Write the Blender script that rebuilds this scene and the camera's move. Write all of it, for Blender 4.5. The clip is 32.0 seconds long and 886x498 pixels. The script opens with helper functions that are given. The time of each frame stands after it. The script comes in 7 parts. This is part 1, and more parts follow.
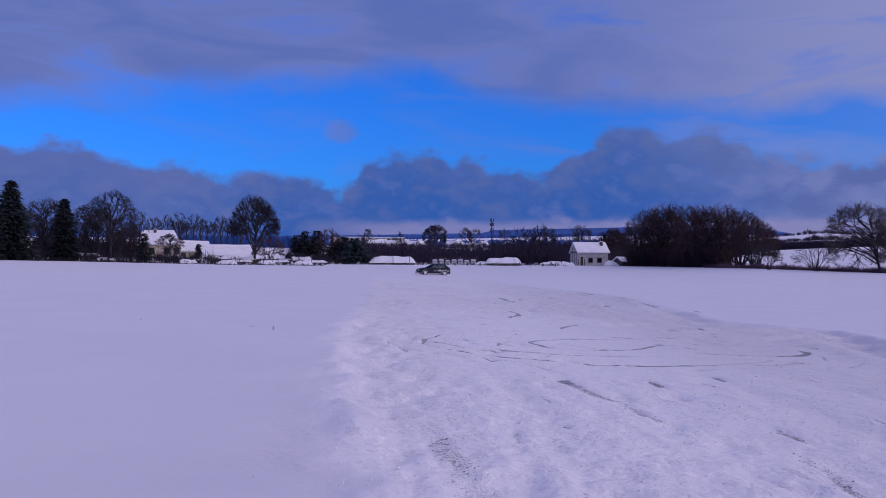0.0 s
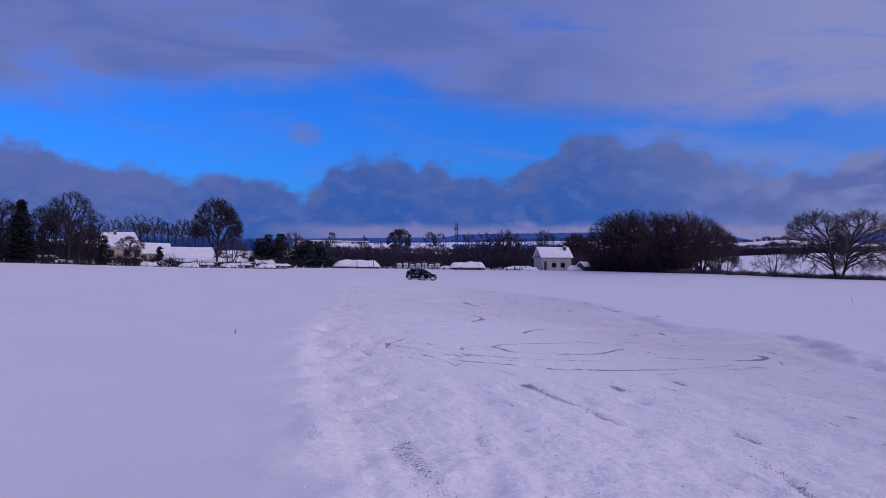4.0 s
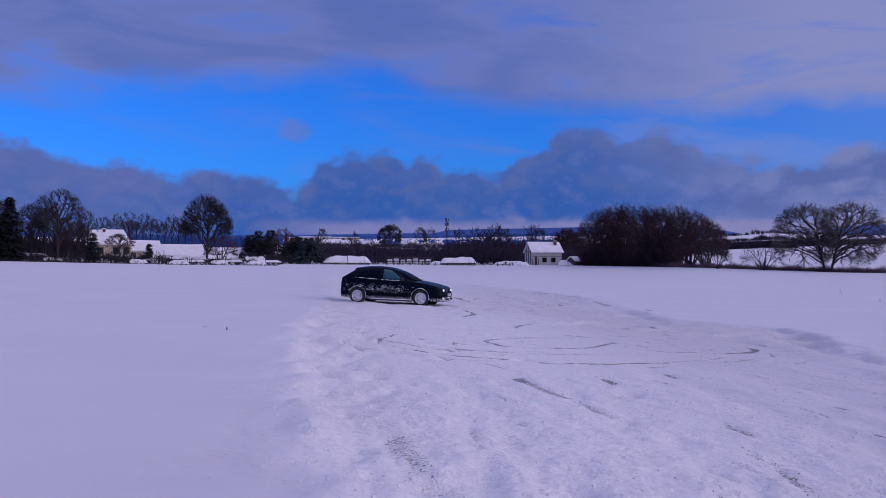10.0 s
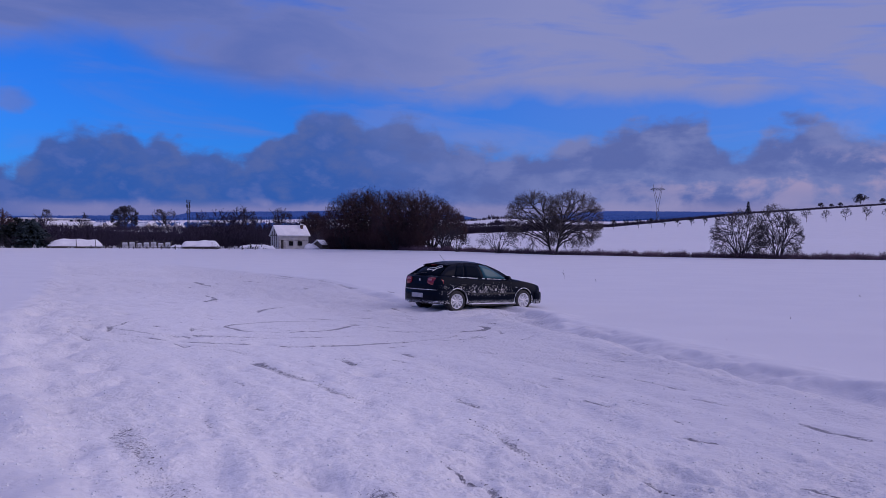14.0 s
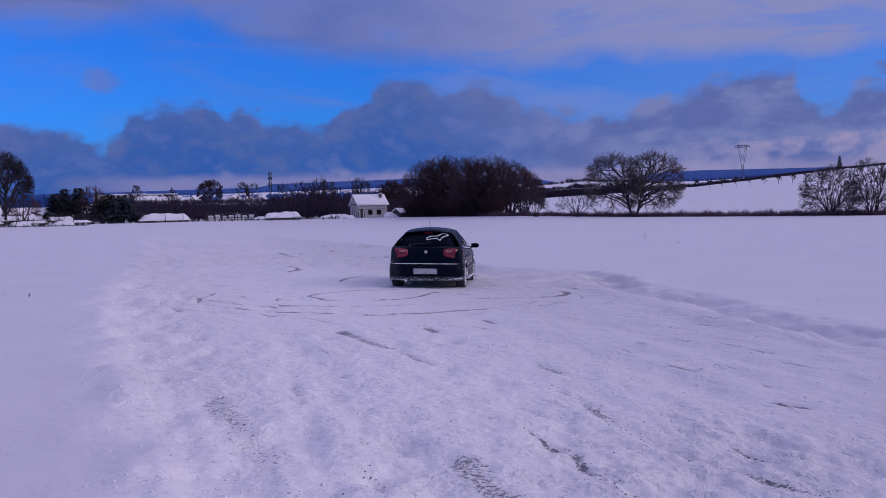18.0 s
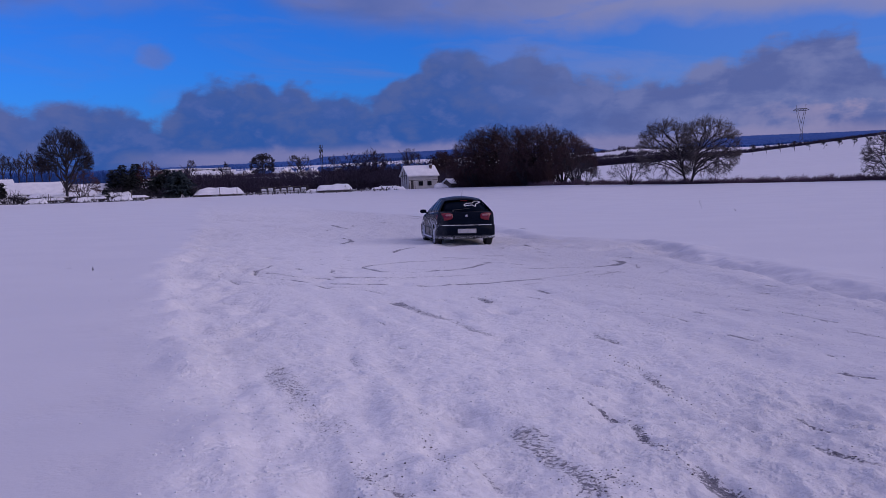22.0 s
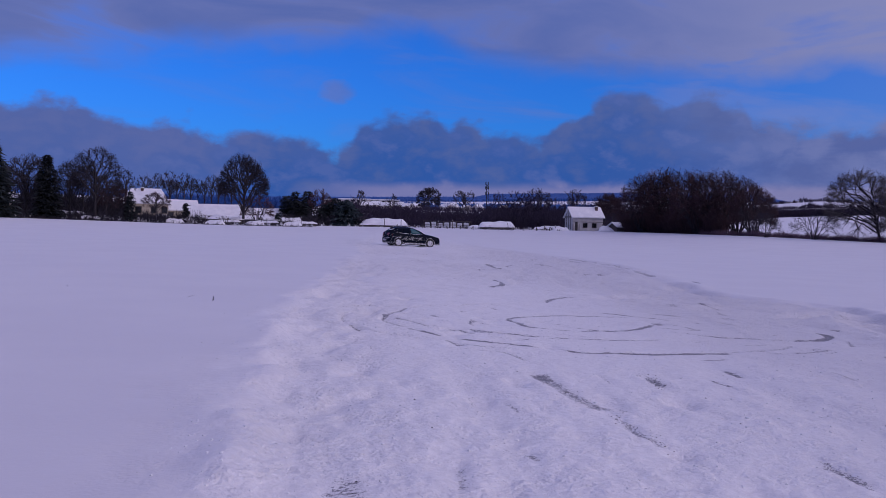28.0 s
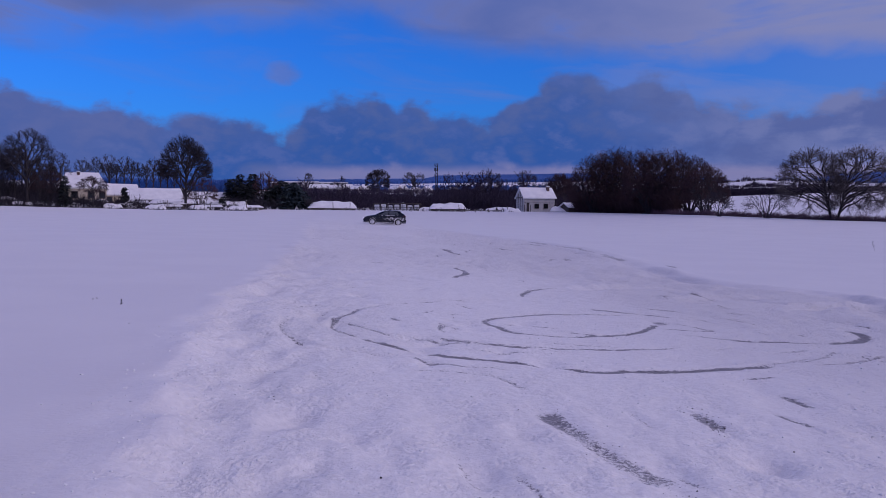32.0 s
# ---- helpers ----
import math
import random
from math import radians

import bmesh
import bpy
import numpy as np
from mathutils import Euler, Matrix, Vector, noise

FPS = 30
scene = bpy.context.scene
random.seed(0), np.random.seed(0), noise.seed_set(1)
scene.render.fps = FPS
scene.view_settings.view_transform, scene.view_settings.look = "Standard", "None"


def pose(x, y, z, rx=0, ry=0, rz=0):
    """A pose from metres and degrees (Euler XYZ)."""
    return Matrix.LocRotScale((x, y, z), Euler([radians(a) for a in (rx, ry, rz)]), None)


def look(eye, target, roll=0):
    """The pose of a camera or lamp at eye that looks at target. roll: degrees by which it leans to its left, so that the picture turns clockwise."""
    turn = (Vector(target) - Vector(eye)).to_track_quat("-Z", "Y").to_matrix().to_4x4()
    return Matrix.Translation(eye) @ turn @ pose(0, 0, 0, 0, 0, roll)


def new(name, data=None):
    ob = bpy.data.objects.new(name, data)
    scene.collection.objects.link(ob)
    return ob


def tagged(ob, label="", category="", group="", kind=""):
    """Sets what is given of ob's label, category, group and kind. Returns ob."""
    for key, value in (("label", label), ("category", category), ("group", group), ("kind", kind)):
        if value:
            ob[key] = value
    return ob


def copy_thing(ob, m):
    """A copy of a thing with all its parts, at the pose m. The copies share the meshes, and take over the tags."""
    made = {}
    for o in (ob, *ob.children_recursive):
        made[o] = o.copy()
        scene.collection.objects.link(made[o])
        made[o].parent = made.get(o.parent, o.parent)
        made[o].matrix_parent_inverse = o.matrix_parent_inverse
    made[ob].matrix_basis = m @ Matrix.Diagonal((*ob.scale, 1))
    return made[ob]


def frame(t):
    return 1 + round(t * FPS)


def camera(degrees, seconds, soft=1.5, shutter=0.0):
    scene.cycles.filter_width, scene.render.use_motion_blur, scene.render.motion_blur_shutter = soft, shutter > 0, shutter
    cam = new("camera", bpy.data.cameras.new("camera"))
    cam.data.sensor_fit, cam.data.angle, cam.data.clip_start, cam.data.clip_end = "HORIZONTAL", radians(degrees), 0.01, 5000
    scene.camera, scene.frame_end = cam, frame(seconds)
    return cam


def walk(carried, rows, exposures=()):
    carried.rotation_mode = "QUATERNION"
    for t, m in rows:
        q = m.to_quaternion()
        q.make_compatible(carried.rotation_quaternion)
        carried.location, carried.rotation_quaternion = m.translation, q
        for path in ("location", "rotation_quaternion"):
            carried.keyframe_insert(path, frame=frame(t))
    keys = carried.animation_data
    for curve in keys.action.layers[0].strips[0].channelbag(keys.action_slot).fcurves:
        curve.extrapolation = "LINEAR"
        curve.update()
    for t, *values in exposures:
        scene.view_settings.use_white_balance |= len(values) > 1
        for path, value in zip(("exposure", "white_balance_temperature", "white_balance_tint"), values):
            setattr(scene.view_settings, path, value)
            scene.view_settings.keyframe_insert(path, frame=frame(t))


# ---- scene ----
cam = camera(54.9, 32.0, soft=0.8)
METRES, EYE, TILT, LEAN, TURN = 5.9, 1.57, 0.8, 0.0, 0.0
ROWS = [
    (0.0, 0.0, 0.0, 0.0, 0.0, 0.0, -0.0),
    (0.5, -0.0, 0.0002, 0.0, -0.0, 0.0, -0.07),
    (1.0, 0.0004, -0.0008, -0.0, -0.22, -0.21, -0.16),
    (1.5, 0.0005, -0.0007, -0.0, -0.46, -0.21, -0.13),
    (2.0, 0.0007, -0.0005, 0.0001, -0.67, -0.1, -0.13),
    (2.5, 0.0007, -0.0009, 0.0001, -1.02, 0.01, -0.15),
    (3.0, 0.0007, -0.0011, 0.0, -1.38, 0.14, -0.17),
    (3.5, 0.0009, -0.0016, -0.0, -1.85, 0.24, -0.2),
    (4.0, 0.001, -0.003, -0.0, -2.39, 0.28, -0.35),
    (4.5, 0.001, -0.0029, -0.0, -2.91, 0.29, -0.41),
    (6.5, -0.0002, -0.003, -0.001, -2.99, 0.29, 0.23),
    (7.0, -0.0008, -0.0046, -0.0007, -2.74, 0.23, 0.34),
    (7.5, -0.001, -0.0049, -0.0007, -2.42, 0.28, 0.36),
    (8.0, -0.0014, -0.0053, -0.0005, -1.72, 0.4, 0.3),
    (8.5, -0.0031, -0.0043, -0.0006, -1.3, 0.47, 0.22),
    (9.0, -0.0037, -0.0056, -0.0008, -1.3, 0.48, 0.11),
    (9.5, -0.0031, -0.0072, -0.0007, -1.85, 0.21, -0.03),
    (10.0, -0.0025, -0.0053, -0.001, -3.03, -0.02, 0.02),
    (10.5, -0.0008, -0.0066, -0.0012, -3.89, -0.26, 0.23),
    (11.0, 0.0008, -0.0041, -0.0019, -4.71, -0.47, 0.56),
    (11.5, 0.0023, -0.0036, -0.0021, -5.59, -0.6, 0.83),
    (12.0, 0.0034, -0.0039, -0.002, -7.86, -0.56, 0.81),
    (12.5, 0.007, -0.0066, -0.0014, -11.55, -0.6, 0.24),
    (13.0, 0.0108, -0.0092, -0.0013, -15.46, -0.83, -0.32),
    (13.5, 0.0108, -0.0096, -0.0021, -19.1, -1.13, -0.7),
    (15.5, 0.0128, -0.0136, -0.0027, -20.48, -0.8, 0.16),
    (16.0, 0.0112, -0.014, -0.0022, -19.45, -0.73, 0.25),
    (16.5, 0.0121, -0.0151, -0.0028, -17.78, -0.84, 0.41),
    (17.0, 0.0112, -0.0165, -0.0038, -16.91, -1.4, 0.16),
    (17.5, 0.0117, -0.0123, -0.0043, -15.72, -2.18, 0.6),
    (18.0, 0.0115, -0.0096, 0.0, -14.68, -3.33, 1.35),
    (18.5, 0.009, -0.0067, -0.0, -13.13, -3.78, 1.99),
    (19.0, 0.0052, -0.0061, 0.0002, -11.61, -4.55, 2.78),
    (19.5, 0.0024, -0.0078, -0.0012, -11.29, -5.24, 2.46),
    (20.0, 0.0029, -0.007, -0.0024, -11.36, -5.43, 2.08),
    (20.5, 0.0027, -0.0059, -0.0022, -11.92, -5.61, 1.74),
    (21.0, 0.0024, -0.0061, -0.0008, -11.92, -5.52, 1.76),
    (21.5, 0.0033, -0.0046, -0.0005, -11.6, -5.25, 1.94),
    (22.0, 0.005, -0.0054, 0.0006, -11.32, -5.21, 2.24),
    (22.5, 0.006, -0.0046, 0.0007, -11.66, -6.79, 2.85),
    (23.0, 0.0032, 0.0041, -0.0041, -12.95, -9.17, 3.8),
    (23.5, 0.003, 0.0193, -0.0148, -14.46, -11.08, 4.53),
    (24.0, 0.018, 0.0264, -0.0114, -12.98, -11.47, 5.02),
    (24.5, 0.0555, 0.0545, -0.0088, -10.2, -9.86, 4.3),
    (25.0, 0.0702, 0.0971, -0.0108, -5.19, -7.77, 3.17),
    (25.5, 0.0706, 0.1566, -0.0046, -0.85, -6.22, 1.49),
    (27.5, 0.0768, 0.3496, -0.0045, 1.0, -2.88, -0.91),
    (28.0, 0.0877, 0.414, -0.0046, -0.31, -2.48, -0.8),
    (28.5, 0.0766, 0.477, -0.0046, -1.79, -2.39, -0.54),
    (29.0, 0.0785, 0.5375, -0.0045, -3.11, -2.04, -0.33),
    (29.5, 0.0971, 0.5951, -0.0029, -4.28, -2.69, -0.68),
    (30.0, 0.0872, 0.6541, -0.0038, -3.86, -3.39, -0.62),
    (30.5, 0.0774, 0.707, -0.0071, -3.54, -3.69, -0.76),
    (31.0, 0.0848, 0.7618, -0.0063, -4.14, -4.22, -0.91),
    (31.5, 0.0737, 0.8185, -0.0089, -3.93, -4.0, -0.41),
    (32.0, 0.0612, 0.8746, -0.009, -3.73, -3.66, -0.25),
]
walk(cam, [(t, pose(0, 0, EYE, TILT, LEAN, TURN) @ pose(METRES * x, METRES * y, METRES * z, 90 + pitch, roll, yaw)) for t, x, y, z, yaw, pitch, roll in ROWS],
     [(t, e, k, 24.0) for t, e, k in ((0.0, -0.11, 6120), (12.0, -0.11, 6130), (16.0, -0.13, 6190), (18.0, -0.12, 6250), (20.0, -0.14, 6290), (21.0, -0.24, 6260), (22.0, -0.26, 6260), (23.5, -0.42, 6270), (24.2, -0.48, 6250), (25.0, -0.52, 6220), (25.5, -0.50, 6220), (28.0, -0.25, 6220), (30.0, -0.20, 6230), (32.0, -0.26, 6230))])

# ---- sky and sun ----
SUN_EL, SUN_AZ = 27.0, 118.0   # degrees; the azimuth runs from ahead (y) to the right (x)
world = bpy.data.worlds.new("winter_sky")
scene.world = world
world.use_nodes = True
W = world.node_tree
W.nodes.clear()


class Nodes:
    """Short hand for building node trees."""

    def __init__(self, tree):
        self.tree = tree

    def add(self, kind, *links):
        n = self.tree.nodes.new(kind)
        for slot, out in links:
            self.tree.links.new(out, n.inputs[slot])
        return n

    def math(self, op, a, b=0.0, c=0.0, clamp=False):
        n = self.tree.nodes.new("ShaderNodeMath")
        n.operation, n.use_clamp = op, clamp
        for k, v in enumerate((a, b, c)):
            if isinstance(v, (int, float)):
                n.inputs[k].default_value = v
            else:
                self.tree.links.new(v, n.inputs[k])
        return n.outputs[0]

    def ramp(self, fac, stops, mode="LINEAR"):
        n = self.tree.nodes.new("ShaderNodeValToRGB")
        n.color_ramp.interpolation = mode
        el = n.color_ramp.elements
        while len(el) < len(stops):
            el.new(0.5)
        for e, (p, c) in zip(el, stops):
            e.position = p
            e.color = (c, c, c, 1) if isinstance(c, (int, float)) else (*c, 1)
        self.tree.links.new(fac, n.inputs[0])
        return n.outputs[0]

    def mix(self, fac, a, b, blend="MIX"):
        n = self.tree.nodes.new("ShaderNodeMix")
        n.data_type, n.blend_type = "RGBA", blend
        for k, v in ((0, fac), (6, a), (7, b)):
            if isinstance(v, (int, float)):
                n.inputs[k].default_value = v
            elif isinstance(v, tuple):
                n.inputs[k].default_value = (*v, 1)
            else:
                self.tree.links.new(v, n.inputs[k])
        return n.outputs[2]

    def noise(self, vec, scale, detail=4.0, rough=0.55, distort=0.0):
        n = self.tree.nodes.new("ShaderNodeTexNoise")
        n.inputs["Scale"].default_value, n.inputs["Detail"].default_value = scale, detail
        n.inputs["Roughness"].default_value, n.inputs["Distortion"].default_value = rough, distort
        if vec is not None:
            self.tree.links.new(vec, n.inputs["Vector"])
        return n.outputs[0]

    def smooth(self, v, lo, hi):
        n = self.tree.nodes.new("ShaderNodeMapRange")
        n.interpolation_type = "SMOOTHSTEP"
        n.inputs[1].default_value, n.inputs[2].default_value = lo, hi
        self.tree.links.new(v, n.inputs[0])
        return n.outputs[0]


def build_sky():
    k = Nodes(W)
    sky = k.add("ShaderNodeTexSky")
    sky.sky_type, sky.sun_disc, sky.sun_elevation, sky.sun_rotation = "NISHITA", False, radians(SUN_EL), radians(SUN_AZ)
    blue = k.mix(1.0, sky.outputs[0], (0.08, 0.47, 1.35), "MULTIPLY")
    blue = k.mix(1.0, blue, (0.118, 0.118, 0.118), "MULTIPLY")
    way = k.add("ShaderNodeTexCoord").outputs["Generated"]
    sep = k.add("ShaderNodeSeparateXYZ", (0, way))
    el = k.math("MULTIPLY", k.math("ARCSINE", sep.outputs[2]), 57.2958)
    az = k.math("MULTIPLY", k.math("ARCTAN2", sep.outputs[0], sep.outputs[1]), 57.2958)
    # cloud coordinates in degrees, billows flattened
    flat = k.add("ShaderNodeCombineXYZ", (0, k.math("MULTIPLY", az, 0.1)), (1, k.math("MULTIPLY", el, 0.16)))
    big = k.noise(flat.outputs[0], 1.1, 4.0, 0.55, 0.2)
    fine = k.noise(flat.outputs[0], 3.0, 5.0, 0.55, 0.15)
    streak = k.add("ShaderNodeCombineXYZ", (0, k.math("MULTIPLY", az, 0.05)), (1, k.math("MULTIPLY", k.math("ADD", el, k.math("MULTIPLY", az, 0.06)), 0.22)))
    veil = k.noise(streak.outputs[0], 1.6, 5.0, 0.55, 0.6)
    heap = k.add("ShaderNodeTexVoronoi", ("Vector", flat.outputs[0]))
    heap.feature, heap.inputs["Scale"].default_value, heap.inputs["Detail"].default_value = "SMOOTH_F1", 2.6, 2.0
    lump = k.math("MULTIPLY", k.math("SUBTRACT", 0.42, heap.outputs["Distance"]), 2.4)
    tiny = k.math("MULTIPLY", k.math("SUBTRACT", k.noise(flat.outputs[0], 9.0, 4.0, 0.6, 0.3), 0.5), 1.3)
    a01 = k.math("DIVIDE", k.math("ADD", az, 40.0), 100.0, clamp=True)
    wob = k.math("MULTIPLY", k.math("SUBTRACT", big, 0.5), 4.0)
    wob2 = k.math("MULTIPLY", k.math("SUBTRACT", fine, 0.5), 2.6)

    def skyline(table, mode):
        """Heights in degrees over azimuths, as a smooth curve."""
        return k.math("MULTIPLY", k.ramp(a01, [((p + 40.0) / 100.0, h / 20.0) for p, h in table], mode), 20.0)

    # tops of the lower heap clouds
    west = skyline(((-40, 7.0), (-27.5, 6.9), (-25, 7.3), (-23, 7.5), (-21.2, 6.8), (-19.2, 6.0), (-17.8, 6.5), (-16, 6.4), (-14.3, 5.5), (-12.5, 6.2), (-10, 6.0), (-8.4, 5.6), (-7, 4.7), (-6.2, 5.7), (-5, 7.1), (-2.8, 7.5), (-0.2, 7.5), (0.6, 6.4), (1.75, 7.1), (3.3, 6.4), (6.7, 6.3), (8.9, 7.5), (10.75, 8.5), (12, 8.8)), "EASE")
    east = skyline(((12, 8.8), (13, 9.0), (15.4, 8.1), (17.2, 8.6), (19.2, 8.1), (20.6, 6.8), (24, 6.2), (27.2, 6.7), (30.5, 7.0), (32.7, 8.0), (34.5, 8.5), (37, 8.1), (37.8, 6.4), (39.4, 6.1), (41, 7.6), (43.4, 8.0), (45.9, 6.6), (48, 7.0), (60, 8.0)), "EASE")
    top = k.math("ADD", k.math("MULTIPLY", west, k.math("LESS_THAN", az, 12.0)), k.math("MULTIPLY", east, k.math("GREATER_THAN", az, 11.99999)))
    crest = k.math("ADD", k.math("ADD", top, 0.65), k.math("ADD", lump, k.math("ADD", tiny, k.math("MULTIPLY", wob2, 0.5))))
    low = k.smooth(k.math("SUBTRACT", crest, el), -0.35, 0.75)
    # upper deck: its lower edge
    deck = skyline(((-40, 9.2), (-27, 9.6), (-21, 10.3), (-14, 11.4), (-7, 11.4), (-3, 12.9), (-0.5, 12.5), (3, 10.5), (8, 9.9), (16, 9.6), (22, 9.4), (32, 9.0), (48, 8.6)), "B_SPLINE")
    above = k.math("SUBTRACT", k.math("ADD", el, k.math("ADD", k.math("MULTIPLY", wob, 0.7), k.math("MULTIPLY", wob2, 0.6))), deck)
    high = k.smooth(above, -1.1, 1.6)
    high = k.math("MULTIPLY", high, k.math("SUBTRACT", 1.0, k.math("MULTIPLY", k.smooth(veil, 0.50, 0.70), 0.55)))
    thin = k.math("MULTIPLY", k.smooth(veil, 0.44, 0.7), 0.42)
    thin = k.math("MULTIPLY", thin, k.math("ADD", 0.45, k.math("MULTIPLY", k.smooth(az, -8.0, 6.0), 0.55)))
    thin = k.math("ADD", thin, k.math("MULTIPLY", k.smooth(az, 12.0, 32.0), 0.22))
    # a lone small puff adrift in the blue
    pu, pv = k.math("DIVIDE", k.math("ADD", az, 6.9), 1.3), k.math("DIVIDE", k.math("SUBTRACT", el, 8.6), 0.85)
    puff = k.math("ADD", k.math("ADD", k.math("MULTIPLY", pu, pu), k.math("MULTIPLY", pv, pv)), k.math("MULTIPLY", tiny, 0.9))
    thin = k.math("MAXIMUM", thin, k.math("MULTIPLY", k.smooth(puff, 1.3, 0.1), 0.6))
    high = k.math("MAXIMUM", high, thin)
    deck_col = k.mix(k.smooth(veil, 0.3, 0.7), (0.105, 0.170, 0.44), (0.170, 0.220, 0.475))
    deck_col = k.mix(k.math("MULTIPLY", k.smooth(az, 6.0, 28.0), 0.8), deck_col, (0.275, 0.31, 0.52))
    deck_col = k.mix(k.smooth(el, 20.0, 55.0), deck_col, (0.55, 0.53, 0.80))
    low_shade = k.smooth(k.math("ADD", k.math("DIVIDE", k.math("SUBTRACT", crest, el), 8.0), k.math("SUBTRACT", k.math("MULTIPLY", k.math("SUBTRACT", fine, 0.5), 2.6), k.math("MULTIPLY", lump, 0.2))), -0.1, 0.75)
    low_shade = k.math("MULTIPLY", low_shade, k.math("ADD", 0.4, k.math("MULTIPLY", k.smooth(az, -20.0, -9.0), 0.6)))
    low_top = k.mix(k.smooth(az, -18.0, -6.0), (0.112, 0.165, 0.395), (0.088, 0.150, 0.375))
    low_col = k.mix(low_shade, low_top, (0.032, 0.115, 0.39))
    low_col = k.mix(k.math("MULTIPLY", k.smooth(k.math("ADD", fine, k.math("MULTIPLY", tiny, 0.12)), 0.5, 0.66), 0.45), low_col, (0.135, 0.190, 0.435))
    right = k.smooth(az, 8.0, 30.0)
    grey = k.mix(k.smooth(k.math("ADD", fine, k.math("MULTIPLY", k.math("SUBTRACT", veil, 0.5), 0.8)), 0.36, 0.64), (0.115, 0.162, 0.38), (0.205, 0.250, 0.46))
    low_col = k.mix(k.math("MULTIPLY", right, 0.8), low_col, grey)
    haze = k.math("MULTIPLY", k.smooth(k.math("ADD", k.math("ABSOLUTE", k.math("SUBTRACT", el, 2.1)), k.math("MULTIPLY", fine, -1.2)), 0.3, -0.5), k.smooth(az, -11.0, -3.0))
    warm = k.math("MULTIPLY", k.math("MULTIPLY", k.smooth(az, 26.0, 40.0), k.smooth(fine, 0.5, 0.66)), k.smooth(k.math("ABSOLUTE", k.math("SUBTRACT", el, 4.2)), 2.2, 0.4))
    col = k.mix(high, blue, deck_col)
    col = k.mix(low, col, low_col)
    col = k.mix(k.math("MULTIPLY", haze, 0.5), col, (0.37, 0.335, 0.49))
    col = k.mix(k.math("MULTIPLY", warm, 0.7), col, (0.40, 0.34, 0.48))
    bg = k.add("ShaderNodeBackground", (0, col))
    bg.inputs[1].default_value = 1.0
    k.add("ShaderNodeOutputWorld", (0, bg.outputs[0]))


build_sky()
sun = new("sun", bpy.data.lights.new("sun", "SUN"))
sun.data.energy, sun.data.angle, sun.data.color = 1.45, radians(58), (1.0, 0.86, 0.78)
sun.matrix_world = look((0, 0, 60), (-math.sin(radians(SUN_AZ)) * math.cos(radians(SUN_EL)), -math.cos(radians(SUN_AZ)) * math.cos(radians(SUN_EL)), 60 - math.sin(radians(SUN_EL))))


# ---- materials ----
def material(name, rough=0.6, metal=0.0, spec=0.5):
    m = bpy.data.materials.new(name)
    m.use_nodes = True
    m.node_tree.nodes.clear()
    k = Nodes(m.node_tree)
    b = k.add("ShaderNodeBsdfPrincipled")
    b.inputs["Roughness"].default_value, b.inputs["Metallic"].default_value = rough, metal
    b.inputs["Specular IOR Level"].default_value = spec
    k.add("ShaderNodeOutputMaterial", (0, b.outputs[0]))
    return m, k, b


def object_space(k):
    return k.add("ShaderNodeTexCoord").outputs["Object"]


def bump(k, b, height, strength, distance):
    n = k.add("ShaderNodeBump", ("Height", height))
    n.inputs["Strength"].default_value, n.inputs["Distance"].default_value = strength, distance
    k.tree.links.new(n.outputs[0], b.inputs["Normal"])


def mottled(name, dark, light, scale, rough=0.75, relief=0.4, depth=0.01, metal=0.0, spec=0.4, by_thing=0.0):
    """Two-scale variation between two tones, with a little relief."""
    m, k, b = material(name, rough, metal, spec)
    at = object_space(k)
    f = k.math("ADD", k.math("MULTIPLY", k.noise(at, scale, 4.0), 0.6), k.math("MULTIPLY", k.noise(at, scale * 9.0, 3.0), 0.4))
    if by_thing:
        info = k.add("ShaderNodeObjectInfo").outputs["Random"]
        f = k.math("ADD", f, k.math("MULTIPLY", k.math("SUBTRACT", info, 0.5), by_thing))
    k.tree.links.new(k.mix(k.smooth(f, 0.32, 0.68), dark, light), b.inputs["Base Color"])
    bump(k, b, k.noise(at, scale * 6.0, 5.0), relief, depth)
    return m


